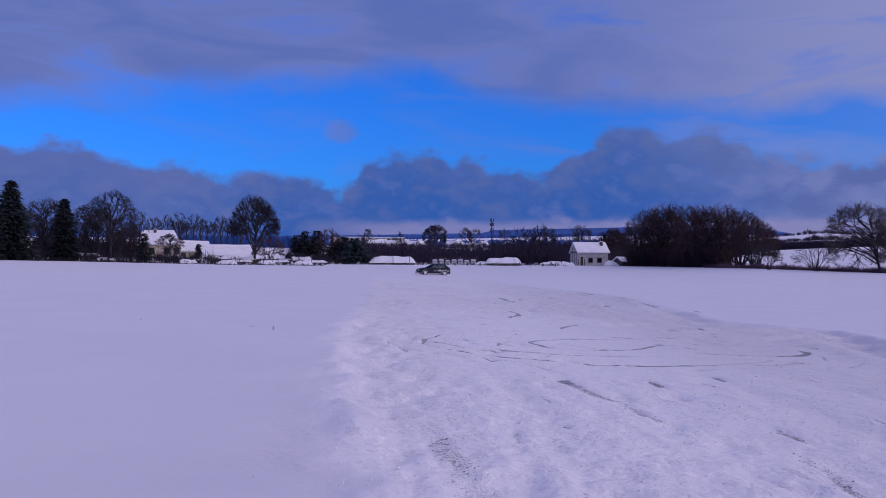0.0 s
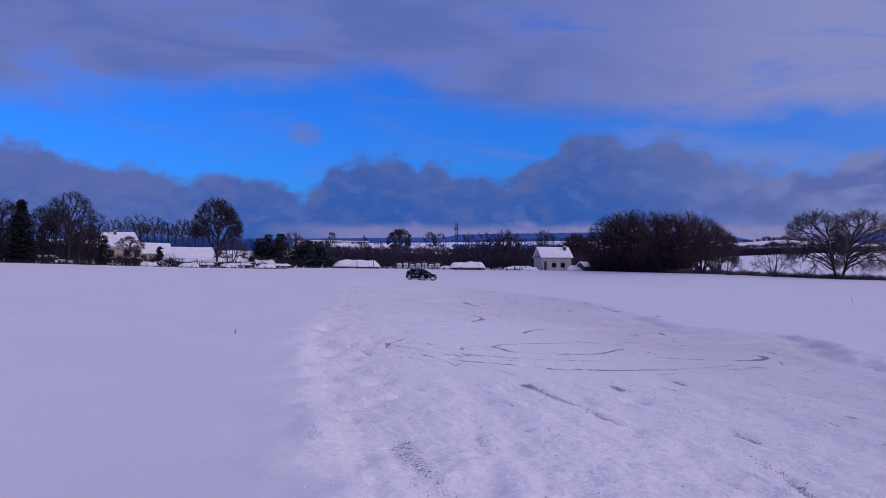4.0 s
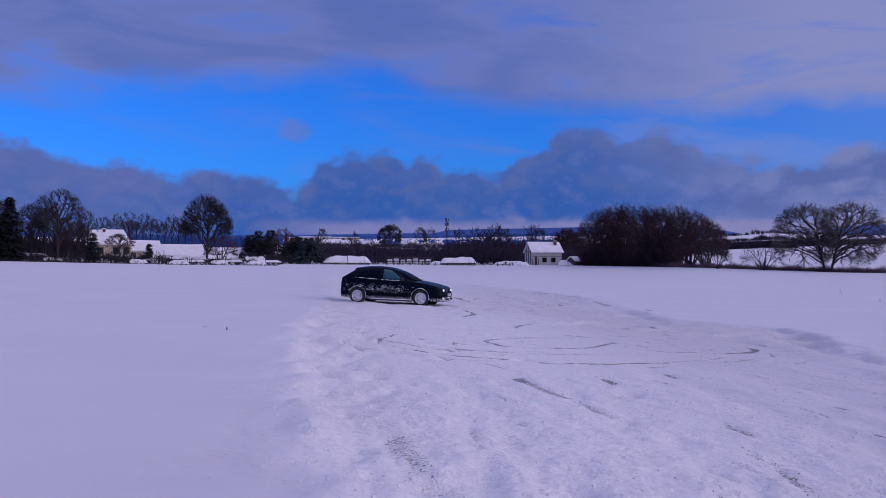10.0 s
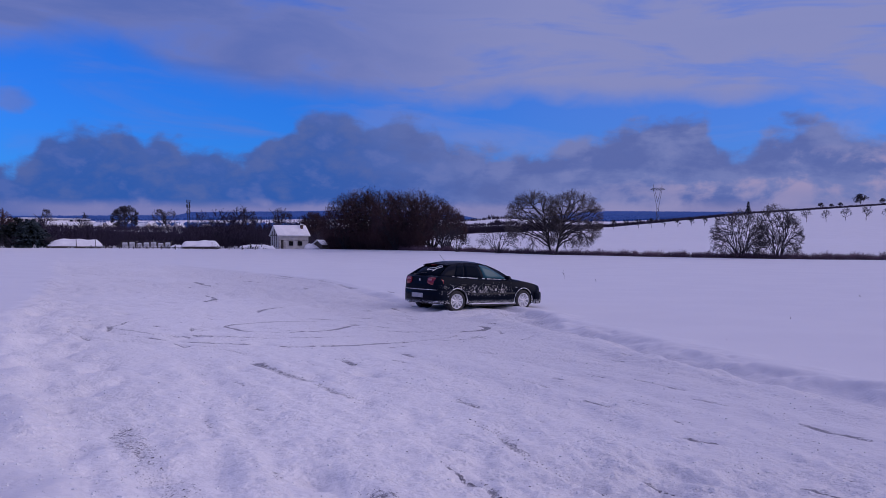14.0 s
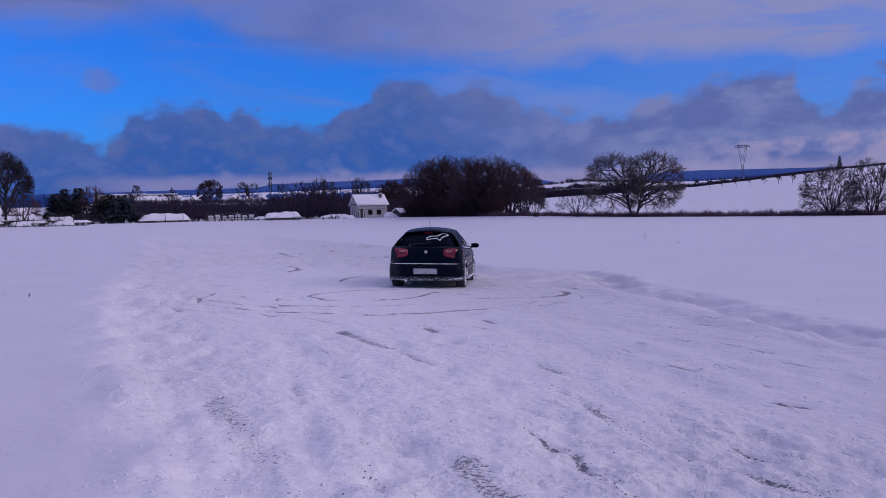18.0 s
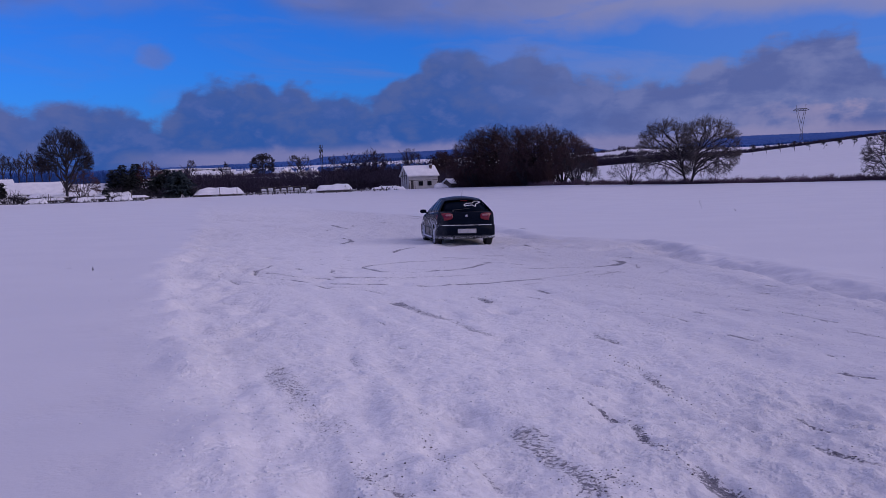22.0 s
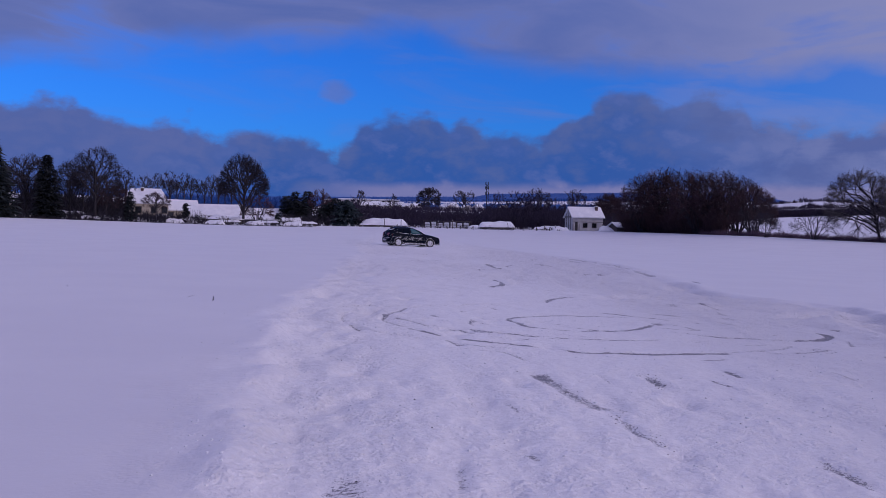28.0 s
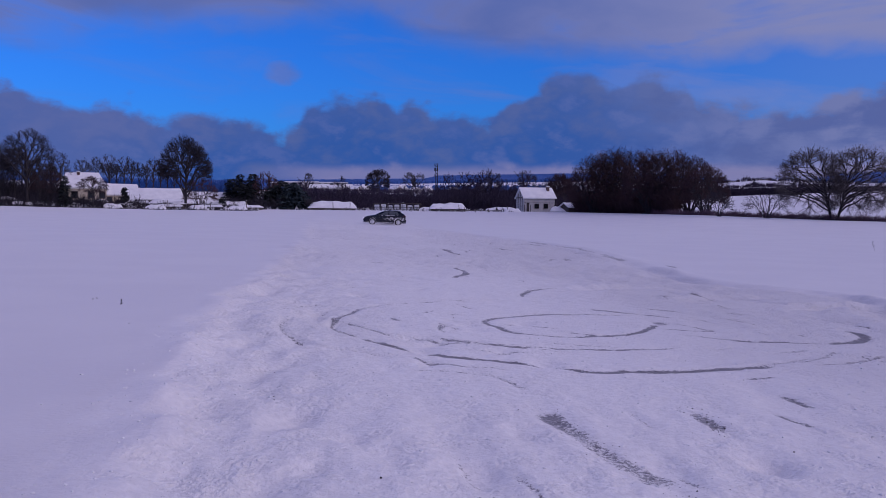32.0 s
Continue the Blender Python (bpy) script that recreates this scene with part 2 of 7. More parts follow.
def snow_cover(name, under_dark, under_light):
    """Snow with bare ground where the sheet's wear is high."""
    m, k, b = material(name, 0.7, 0.0, 0.3)
    at = object_space(k)
    clump = k.noise(at, 0.35, 4.0)
    grain = k.noise(at, 16.0, 4.0, 0.65)
    fine = k.noise(at, 55.0, 3.0, 0.7)
    white = k.mix(k.smooth(clump, 0.35, 0.65), (0.535, 0.532, 0.58), (0.565, 0.562, 0.605))
    wear, trod, pale = k.add("ShaderNodeAttribute"), k.add("ShaderNodeAttribute"), k.add("ShaderNodeAttribute")
    wear.attribute_name, trod.attribute_name, pale.attribute_name = "wear", "trod", "pale"
    wear, trod, pale = wear.outputs["Fac"], trod.outputs["Fac"], pale.outputs["Fac"]
    # packed snow is greyer in its hollows, with crumbs
    packed = k.mix(k.smooth(grain, 0.38, 0.62), (0.70, 0.695, 0.71), (0.81, 0.805, 0.815))
    white = k.mix(k.math("MULTIPLY", pale, 0.85), white, packed)
    soil = k.mix(k.smooth(fine, 0.35, 0.65), under_dark, under_light)
    speck = k.noise(at, 34.0, 5.0, 0.85)
    rag = k.math("ADD", k.math("MULTIPLY", k.math("SUBTRACT", speck, 0.5), 2.2), k.math("MULTIPLY", k.math("SUBTRACT", grain, 0.5), 0.9))
    show = k.smooth(k.math("ADD", k.math("MULTIPLY", wear, 0.86), rag), 0.54, 0.66)
    k.tree.links.new(k.mix(k.math("MULTIPLY", show, 0.9), white, soil), b.inputs["Base Color"])
    b.inputs["Sheen Weight"].default_value, b.inputs["Sheen Roughness"].default_value = 0.3, 0.5
    lumps = k.noise(at, 6.0, 4.0, 0.6)
    h = k.math("ADD", k.math("MULTIPLY", grain, k.math("ADD", 0.09, k.math("MULTIPLY", trod, 0.52))), k.math("MULTIPLY", fine, k.math("ADD", 0.02, k.math("MULTIPLY", trod, 0.35))))
    h = k.math("ADD", h, k.math("MULTIPLY", lumps, k.math("ADD", 0.06, k.math("MULTIPLY", trod, 1.4))))
    # broken crust: small rounded lumps
    cells = k.add("ShaderNodeTexVoronoi", ("Vector", at))
    cells.feature, cells.inputs["Scale"].default_value, cells.inputs["Detail"].default_value = "SMOOTH_F1", 24.0, 1.5
    loose = k.math("MULTIPLY", k.smooth(k.noise(at, 2.6, 3.0, 0.6), 0.42, 0.62), trod)
    h = k.math("ADD", h, k.math("MULTIPLY", k.math("SUBTRACT", 0.6, cells.outputs["Distance"]), k.math("MULTIPLY", loose, 1.1)))
    bump(k, b, h, 0.6, 0.07)
    return m


SOIL = mottled("frozen_soil", (0.03, 0.027, 0.03), (0.09, 0.08, 0.085), 20.0, 0.9)
SNOW = snow_cover("field_snow", (0.022, 0.020, 0.042), (0.085, 0.08, 0.12))
ROOF_SNOW = mottled("roof_snow", (0.60, 0.61, 0.65), (0.74, 0.745, 0.77), 0.9, 0.75, 0.3, 0.03)
BARK = mottled("dark_bark", (0.018, 0.015, 0.02), (0.042, 0.036, 0.042), 3.0, 0.9, by_thing=0.3)
TWIG = mottled("twig_bark", (0.017, 0.015, 0.024), (0.040, 0.035, 0.048), 1.0, 0.9, 0.0, by_thing=0.4)
RED_TWIG = mottled("red_brown_twigs", (0.034, 0.017, 0.022), (0.075, 0.038, 0.044), 0.6, 0.9, 0.0, by_thing=0.4)
HEDGE_TWIG = mottled("hedge_twigs", (0.075, 0.045, 0.068), (0.16, 0.10, 0.14), 0.5, 0.9, 0.0)
FROST_TWIG = mottled("frosted_twigs", (0.045, 0.038, 0.042), (0.10, 0.085, 0.09), 0.8, 0.9, 0.0, by_thing=0.4)
NEEDLES = mottled("dark_needles", (0.005, 0.009, 0.012), (0.014, 0.022, 0.024), 1.5, 0.8, 0.0, by_thing=0.4)
BLUE_NEEDLES = mottled("blue_green_needles", (0.010, 0.022, 0.03), (0.026, 0.046, 0.055), 1.5, 0.8, 0.0)
# the haze over far trees is put into their base colour as blue
HAZE_FOREST = mottled("haze_blue_forest", (0.022, 0.075, 0.25), (0.03, 0.095, 0.31), 0.004, 0.95, 0.0)
# brown wood whose colour also holds a purple tint of aerial haze
WOODS = mottled("haze_tinted_brown_woods", (0.016, 0.012, 0.028), (0.036, 0.024, 0.050), 0.12, 0.95, 0.0)
PLASTER = mottled("pale_plaster", (0.36, 0.35, 0.35), (0.50, 0.48, 0.47), 1.4, 0.85, 0.3, 0.008)
YELLOW_PLASTER = mottled("cream_plaster", (0.42, 0.36, 0.28), (0.56, 0.49, 0.39), 1.2, 0.85, 0.3, 0.008)
GREY_PLASTER = mottled("grey_panel_plaster", (0.36, 0.33, 0.34), (0.5, 0.46, 0.45), 0.2, 0.85, 0.1, 0.008)
DARK_WOOD = mottled("weathered_dark_wood", (0.035, 0.03, 0.03), (0.09, 0.075, 0.07), 4.0, 0.8, by_thing=0.3)
DARK_GLASS, _k, _b = material("dark_window_glass", 0.08, 0.0, 0.6)
_b.inputs["Base Color"].default_value = (0.012, 0.014, 0.018, 1)
STEEL = mottled("galvanised_steel", (0.05, 0.055, 0.065), (0.10, 0.11, 0.12), 2.0, 0.6, 0.1, 0.002, 0.5)


# ---- mesh helpers ----
def part(name, bm, mat, parent=None, label="", smooth=False):
    """Link a bmesh as one mesh object, under a thing or a part."""
    me = bpy.data.meshes.new(name)
    bmesh.ops.recalc_face_normals(bm, faces=bm.faces)
    bm.to_mesh(me)
    bm.free()
    me.materials.append(mat)
    if smooth:
        for f in me.polygons:
            f.use_smooth = True
    ob = new(name, me)
    ob.parent = parent
    return tagged(ob, label)


def piece(name, verts, faces, mat, parent=None, smooth=False, label=""):
    """The same from lists of corners and faces."""
    me = bpy.data.meshes.new(name)
    me.from_pydata(verts, [], faces)
    me.materials.append(mat)
    if smooth:
        me.polygons.foreach_set("use_smooth", [True] * len(me.polygons))
    me.update()
    ob = new(name, me)
    ob.parent = parent
    return tagged(ob, label)


def box(bm, x0, x1, y0, y1, z0, z1, bevel=0.0):
    vs = [bm.verts.new(p) for p in ((x0, y0, z0), (x1, y0, z0), (x1, y1, z0), (x0, y1, z0), (x0, y0, z1), (x1, y0, z1), (x1, y1, z1), (x0, y1, z1))]
    fs = [bm.faces.new([vs[i] for i in q]) for q in ((3, 2, 1, 0), (4, 5, 6, 7), (0, 1, 5, 4), (1, 2, 6, 5), (2, 3, 7, 6), (3, 0, 4, 7))]
    if bevel:
        es = list({e for f in fs for e in f.edges})
        bmesh.ops.bevel(bm, geom=es, offset=bevel, segments=1, affect="EDGES")
    return bm


def rod(bm, a, b, ra, rb, sides=6):
    """A tapered rod from a to b."""
    a, b = Vector(a), Vector(b)
    q = (b - a).to_track_quat("Z", "Y")
    rings = []
    for p, r in ((a, ra), (b, rb)):
        rings.append([bm.verts.new(p + q @ Vector((r * math.cos(t), r * math.sin(t), 0))) for t in [2 * math.pi * n / sides for n in range(sides)]])
    for n in range(sides):
        m = (n + 1) % sides
        bm.faces.new((rings[0][n], rings[0][m], rings[1][m], rings[1][n]))
    bm.faces.new(rings[0][::-1])
    bm.faces.new(rings[1])
    return bm


def fresh():
    return bmesh.new()


# ---- the lie of the land ----
def lattice(x, y, seed):
    """Smooth value noise on a unit lattice, -1 to 1, for whole arrays."""
    xi, yi = np.floor(x).astype(np.int64), np.floor(y).astype(np.int64)
    u, v = x - xi, y - yi
    u, v = u * u * (3 - 2 * u), v * v * (3 - 2 * v)

    def h(a, b):
        n = (a * 374761393 + b * 668265263 + seed * 982451653) & 0x7FFFFFFF
        n = ((n ^ (n >> 13)) * 1274126177) & 0x7FFFFFFF
        return ((n ^ (n >> 16)) & 0xFFFF) / 32767.5 - 1

    return (h(xi, yi) * (1 - u) + h(xi + 1, yi) * u) * (1 - v) + (h(xi, yi + 1) * (1 - u) + h(xi + 1, yi + 1) * u) * v


def rough(x, y, seed, octaves=4, gain=0.5):
    out, amp = 0.0, 1.0
    for n in range(octaves):
        out = out + amp * lattice(x * 2 ** n + 17.3 * n, y * 2 ** n - 9.1 * n, seed + n)
        amp *= gain
    return out


def step(v, lo, hi):
    v = np.clip((v - lo) / (hi - lo), 0, 1)
    return v * v * (3 - 2 * v)


# the field's far rim: distance and angle above the eye along the horizon (degrees from straight ahead)
RIM_AZ = (-60, -27, -14, 4, 12, 20, 27, 34, 43, 60)
RIM_FAR = (130, 138, 150, 168, 160, 124, 116, 110, 104, 100)
RIM_EL = (0.1, 0.05, -0.2, -0.27, -0.34, -0.48, -0.72, -0.86, -0.98, -1.0)
# the country beyond: angle above the eye at five distances
FAR_AZ = (-60, -27, -19, -10, 2, 14, 24, 31, 40, 48)
FAR_EL = {
    200: (0.1, 0.35, 0.25, -0.1, -0.25, -0.3, -0.2, 0.05, 0.25, 0.3),
    300: (0.4, 0.85, 0.9, 0.85, 0.3, 0.3, 0.75, 0.98, 1.25, 1.45),
    450: (0.6, 1.0, 1.0, 0.9, 0.7, 0.6, 0.95, 1.1, 1.95, 2.4),
    900: (0.9, 1.1, 1.1, 1.1, 1.0, 1.0, 1.8, 1.3, 1.8, 2.1),
    2600: (1.7, 1.6, 1.5, 1.4, 1.62, 1.82, 1.55, 1.8, 1.65, 1.7),
    4300: (1.2, 1.2, 1.2, 1.1, 1.2, 1.4, 1.2, 1.4, 1.3, 1.4),
}


def broad(x, y):
    """Height of the land without its small relief."""
    x, y = np.asarray(x, float), np.asarray(y, float)
    r, az = np.hypot(x, y), np.degrees(np.arctan2(x, y))
    az = np.where(np.abs(az) > 100, np.sign(az) * 60, az)
    near = -0.0358 * 16 * np.tanh(x / 16) - 0.0022 * np.clip(np.minimum(y, 100) - 8, 0, None)
    rim_r = np.interp(az, RIM_AZ, RIM_FAR)
    rim_z = EYE + rim_r * np.tan(np.radians(np.interp(az, RIM_AZ, RIM_EL)))
    z = near + (rim_z - near) * step(r, 0.62 * rim_r, rim_r)
    last_r, last_z = rim_r, rim_z
    for d, els in FAR_EL.items():
        this = EYE + d * np.tan(np.radians(np.interp(az, FAR_AZ, els)))
        f = np.clip((r - last_r) / (d - last_r), 0, 1)
        z = np.where(r > last_r, last_z + (this - last_z) * f, z)
        last_r, last_z = d, this
    return z


def land(x, y):
    return float(broad(x, y))


def spot(az, far):
    """A place on the land, by degrees from straight ahead and metres from the first eye."""
    x, y = far * math.sin(radians(az)), far * math.cos(radians(az))
    return x, y, land(x, y)


# edges of the driven-over snow: along, across
LEFT_RIM = ((-5, 3.5, 4.7, 6, 7, 8.6, 10.5, 12.4, 15, 18.5, 26.4, 41, 71, 110), (-0.2, -0.33, -0.4, -0.5, -0.7, -1.0, -1.3, -1.52, -1.9, -2.15, -2.5, -3.3, -5.7, -8.0))
RIGHT_RIM = ((-5, 4, 7.6, 10, 13, 17, 20.4, 23, 25.6, 28, 34, 47, 59, 75, 110), (9.0, 8.8, 8.6, 8.6, 8.9, 9.1, 10.2, 10.2, 9.0, 8.4, 8.9, 9.2, 7.4, 4.0, 2.0))
# tyre tracks: half width, depth, how bare, and the places they run through
RING_TRACKS = [
    (0.045, 0.02, 0.66, ((-0.3, 17.5), (-0.42, 16.9), (-0.26, 16.23), (0.05, 15.56))),
    (0.075, 0.02, 1.08, ((0.0, 15.64), (0.4, 15.08), (0.83, 14.6), (2.22, 13.92), (2.8, 13.8), (3.44, 13.93), (4.13, 14.13), (4.79, 14.46))),
    (0.06, 0.02, 0.74, ((-0.42, 16.9), (-0.21, 18.26), (0.13, 19.12), (0.89, 19.77), (1.53, 20.41), (2.6, 20.9))),
    (0.05, 0.03, 0.52, ((0.44, 14.35), (-0.18, 14.8), (-0.48, 14.95), (-0.95, 15.9), (-1.07, 16.76), (-0.98, 17.52), (-0.72, 18.27), (-0.42, 18.97))),
    (0.06, 0.015, 0.87, ((0.86, 15.91), (1.37, 15.58), (1.82, 15.27), (2.35, 15.2), (3.19, 15.25), (4.1, 15.6))),
]
INNER_TRACKS = [
    (0.06, 0.015, 0.98, ((4.42, 18.67), (3.99, 18.79), (3.03, 18.64), (2.23, 18.16), (1.81, 17.6), (1.92, 16.96), (2.13, 16.41), (2.62, 16.2), (3.19, 16.35), (3.86, 16.8), (4.49, 17.87))),
    (0.07, 0.015, 1.08, ((3.75, 19.55), (4.44, 19.04), (5.05, 18.6))), (0.16, 0.015, 0.85, ((4.47, 18.2), (4.52, 17.7))),
    (0.05, 0.012, 0.81, ((4.27, 17.33), (4.8, 17.14), (5.3, 17.35))), (0.05, 0.012, 0.85, ((1.86, 17.3), (2.43, 17.25), (2.85, 16.93))),
    (0.07, 0.02, 0.90, ((4.34, 16.78), (5.07, 16.38), (5.79, 16.25), (6.31, 16.19))),
    (0.09, 0.02, 1.17, ((6.2, 16.2), (6.74, 16.4), (7.15, 16.82), (7.33, 17.4), (7.2, 17.7))),
]
OUTER_TRACKS = [
    (0.0434, 0.012, 0.63, ((0.44, 13.69), (1.23, 13.56), (1.52, 13.2), (1.64, 12.6))), (0.0372, 0.012, 0.78, ((0.6, 17.9), (0.9, 18.2))), (0.0372, 0.012, 0.78, ((1.45, 20.0), (1.86, 18.9))),
    (0.0744, 0.015, 0.83, ((2.96, 21.34), (3.1, 22.0), (3.5, 23.0), (4.6, 23.6))), (0.0868, 0.012, 0.78, ((-0.41, 30.8), (0.3, 30.6))), (0.0868, 0.012, 0.83, ((0.6, 29.5), (1.13, 28.6))),
    (0.0992, 0.015, 0.92, ((2.2, 29.2), (2.45, 28.0), (2.3, 26.8), (1.9, 25.6))), (0.093, 0.012, 0.83, ((3.0, 29.1), (3.6, 29.4))), (0.124, 0.012, 0.87, ((2.7, 41.0), (2.98, 36.0))),
    (0.217, 0.03, 0.74, ((7.2, 50.3), (9.3, 47.3))), (0.124, 0.02, 0.87, ((9.75, 33.4), (9.6, 31.8))), (0.248, 0.012, 0.85, ((-3.9, 47.0), (-2.6, 46.4))),
]
# scrapes down to the turf, close to the walker
NEAR_TRACKS = [
    (0.128, 0.012, 0.71, ((1.46, 5.55), (1.54, 4.73), (1.60, 4.2), (1.66, 3.8))), (0.068, 0.012, 0.66, ((1.69, 4.36), (1.85, 4.17))),
    (0.0425, 0.012, 0.74, ((2.38, 5.5), (2.27, 4.85), (2.29, 4.53))), (0.07, 0.02, 0.8, ((2.29, 4.55), (2.33, 4.1), (2.34, 3.74), (2.35, 3.4), (2.38, 3.1), (2.5, 2.6))),
    (0.0425, 0.012, 0.71, ((1.94, 3.46), (2.03, 3.29), (2.14, 3.05))), (0.051, 0.012, 0.57, ((3.07, 7.48), (3.13, 6.99))), (0.0765, 0.012, 0.75, ((3.13, 7.0), (3.04, 6.3), (3.0, 5.9))),
    (0.051, 0.012, 0.75, ((3.01, 5.75), (3.06, 5.34), (3.13, 5.05), (3.26, 4.76), (3.37, 4.47), (3.5, 4.0))), (0.0425, 0.012, 0.72, ((0.93, 5.2), (0.91, 4.65))),
    (0.153, 0.025, 0.56, ((-0.03, 8.0), (0.11, 6.9), (0.28, 6.13), (0.42, 5.3))), (0.136, 0.025, 0.49, ((0.45, 5.0), (0.62, 4.3))), (0.119, 0.02, 0.51, ((0.4, 3.9), (0.52, 3.4))), (0.068, 0.012, 0.70, ((0.80, 3.38), (0.9, 3.15))),
]
MIDDLE_TRACKS = [
    (0.135, 0.02, 0.9, ((1.58, 12.1), (1.72, 11.5), (1.84, 11.0), (1.96, 10.5), (2.05, 10.0))), (0.056, 0.012, 0.69, ((2.03, 10.1), (2.18, 9.37), (2.36, 8.8))), (0.072, 0.012, 0.82, ((2.9, 12.15), (2.92, 11.35))),
    (0.064, 0.012, 0.84, ((3.37, 8.85), (3.48, 7.95))), (0.048, 0.012, 0.84, ((4.66, 6.5), (4.9, 6.0))), (0.048, 0.012, 0.82, ((4.66, 8.3), (4.84, 7.75))), (0.048, 0.012, 0.84, ((6.18, 9.9), (6.42, 8.55))),
    (0.056, 0.012, 0.84, ((6.2, 6.8), (6.27, 6.08), (6.4, 5.7))), (0.056, 0.012, 0.83, ((4.43, 4.75), (4.62, 4.35))), (0.04, 0.012, 0.69, ((2.55, 7.75), (2.64, 7.45))), (0.04, 0.012, 0.67, ((2.51, 6.75), (2.61, 6.35))),
    (0.048, 0.012, 0.69, ((0.69, 8.4), (0.71, 7.45))), (0.04, 0.012, 0.69, ((1.3, 3.75), (1.34, 3.55))), (0.04, 0.012, 0.60, ((-0.4, 13.6), (-0.2, 12.9))),
]
# broad furrows pressed through the deeper snow at the side
FURROWS = [
    (0.42, 0.15, 0.1, ((9.5, 20.5), (9.1, 17.8), (8.9, 15.7), (8.75, 13.9), (8.5, 12.0), (8.3, 10.3), (8.25, 9.0), (8.35, 7.4), (8.5, 4.5))),
    (0.30, 0.12, 0.15, ((8.1, 20.6), (9.3, 20.9), (10.1, 20.4), (9.9, 19.8))), (0.32, 0.08, 0.2, ((10.1, 21.0), (10.2, 23.2), (9.6, 24.2), (8.7, 25.8), (8.2, 28.0), (8.7, 34.0))),
    (0.35, 0.06, 0.2, ((6.4, 21.4), (7.6, 22.6), (8.9, 22.4))), (0.3, 0.06, 0.25, ((4.6, 23.5), (6.6, 24.8), (8.2, 24.2))), (0.3, 0.08, 0.72, ((8.9, 35.0), (9.2, 47.0), (7.6, 58.0))),
    (0.11, 0.024, 0.12, ((0.68, 9.4), (0.64, 6.8), (0.64, 4.6))), (0.10, 0.022, 0.12, ((0.1, 6.6), (0.19, 5.1), (0.22, 3.2))), (0.12, 0.022, 0.1, ((1.34, 6.2), (1.22, 4.6), (1.1, 2.9))),
    (0.13, 0.025, 0.1, ((2.6, 4.9), (2.55, 4.1), (2.5, 3.5))), (0.10, 0.018, 0.1, ((1.47, 4.0), (1.43, 2.7))), (0.25, 0.03, 0.3, ((7.0, 14.0), (7.3, 7.6))), (0.22, 0.03, 0.3, ((5.5, 12.4), (6.0, 6.5))), (0.22, 0.03, 0.32, ((4.0, 13.6), (4.4, 6.2))), (0.2, 0.03, 0.35, ((0.8, 12.0), (1.25, 4.0))),
]


def scuffs(seed):
    """Short broken arcs left by the sliding tyres round the rings, and stray dashes beyond."""
    rnd = random.Random(seed)
    out = []
    for _ in range(46):
        cx, cy, r = rnd.gauss(3.2, 0.5), rnd.gauss(17.4, 0.5), rnd.uniform(1.2, 6.4)
        a, turn = rnd.uniform(130, 400), rnd.uniform(10, 45) * min(1.0, 2.6 / r)
        pts = tuple((cx + r * math.cos(radians(a + turn * f)), cy + 0.85 * r * math.sin(radians(a + turn * f))) for f in (0, 0.5, 1))
        if all(12.8 < y < 24 and -1.4 < x < 8.5 for x, y in pts):
            out.append((rnd.uniform(0.035, 0.06), 0.012, rnd.uniform(0.6, 0.95), pts))
    for _ in range(60):
        y = rnd.uniform(21, 52)
        x, n = rnd.uniform(-1.5, 7.5), rnd.uniform(0.25, 0.7) * y / 30
        tilt = rnd.gauss(0, 0.9) * y / 30
        out.append((rnd.uniform(0.06, 0.11) * y / 30, 0.02, rnd.uniform(0.55, 0.92), ((x, y), (x + n, y + tilt))))
    for _ in range(40):
        y = rnd.uniform(3.4, 12.5)
        x, n = rnd.uniform(0.6, 7.8), rnd.uniform(0.2, 0.9)
        out.append((rnd.uniform(0.025, 0.05), 0.012, rnd.uniform(0.55, 0.85), ((x, y), (x - 0.16 * n, y + n))))
    return out


TRACKS = scuffs(12) + [(w, d, 1.2 * b, p) for w, d, b, p in RING_TRACKS + INNER_TRACKS + OUTER_TRACKS] + NEAR_TRACKS + MIDDLE_TRACKS + FURROWS


def along(points):
    """A smooth run of short steps through a few places."""
    p = np.array([points[0], *points, points[-1]], float)
    if len(points) < 3:
        return p[1:-1]
    out = []
    for n in range(1, len(p) - 2):
        for f in (0.0, 0.25, 0.5, 0.75):
            a, b, c, d = p[n - 1], p[n], p[n + 1], p[n + 2]
            out.append(0.5 * (2 * b + (c - a) * f + (2 * a - 5 * b + 4 * c - d) * f * f + (3 * b - a - 3 * c + d) * f ** 3))
    return np.array(out + [p[-2]])


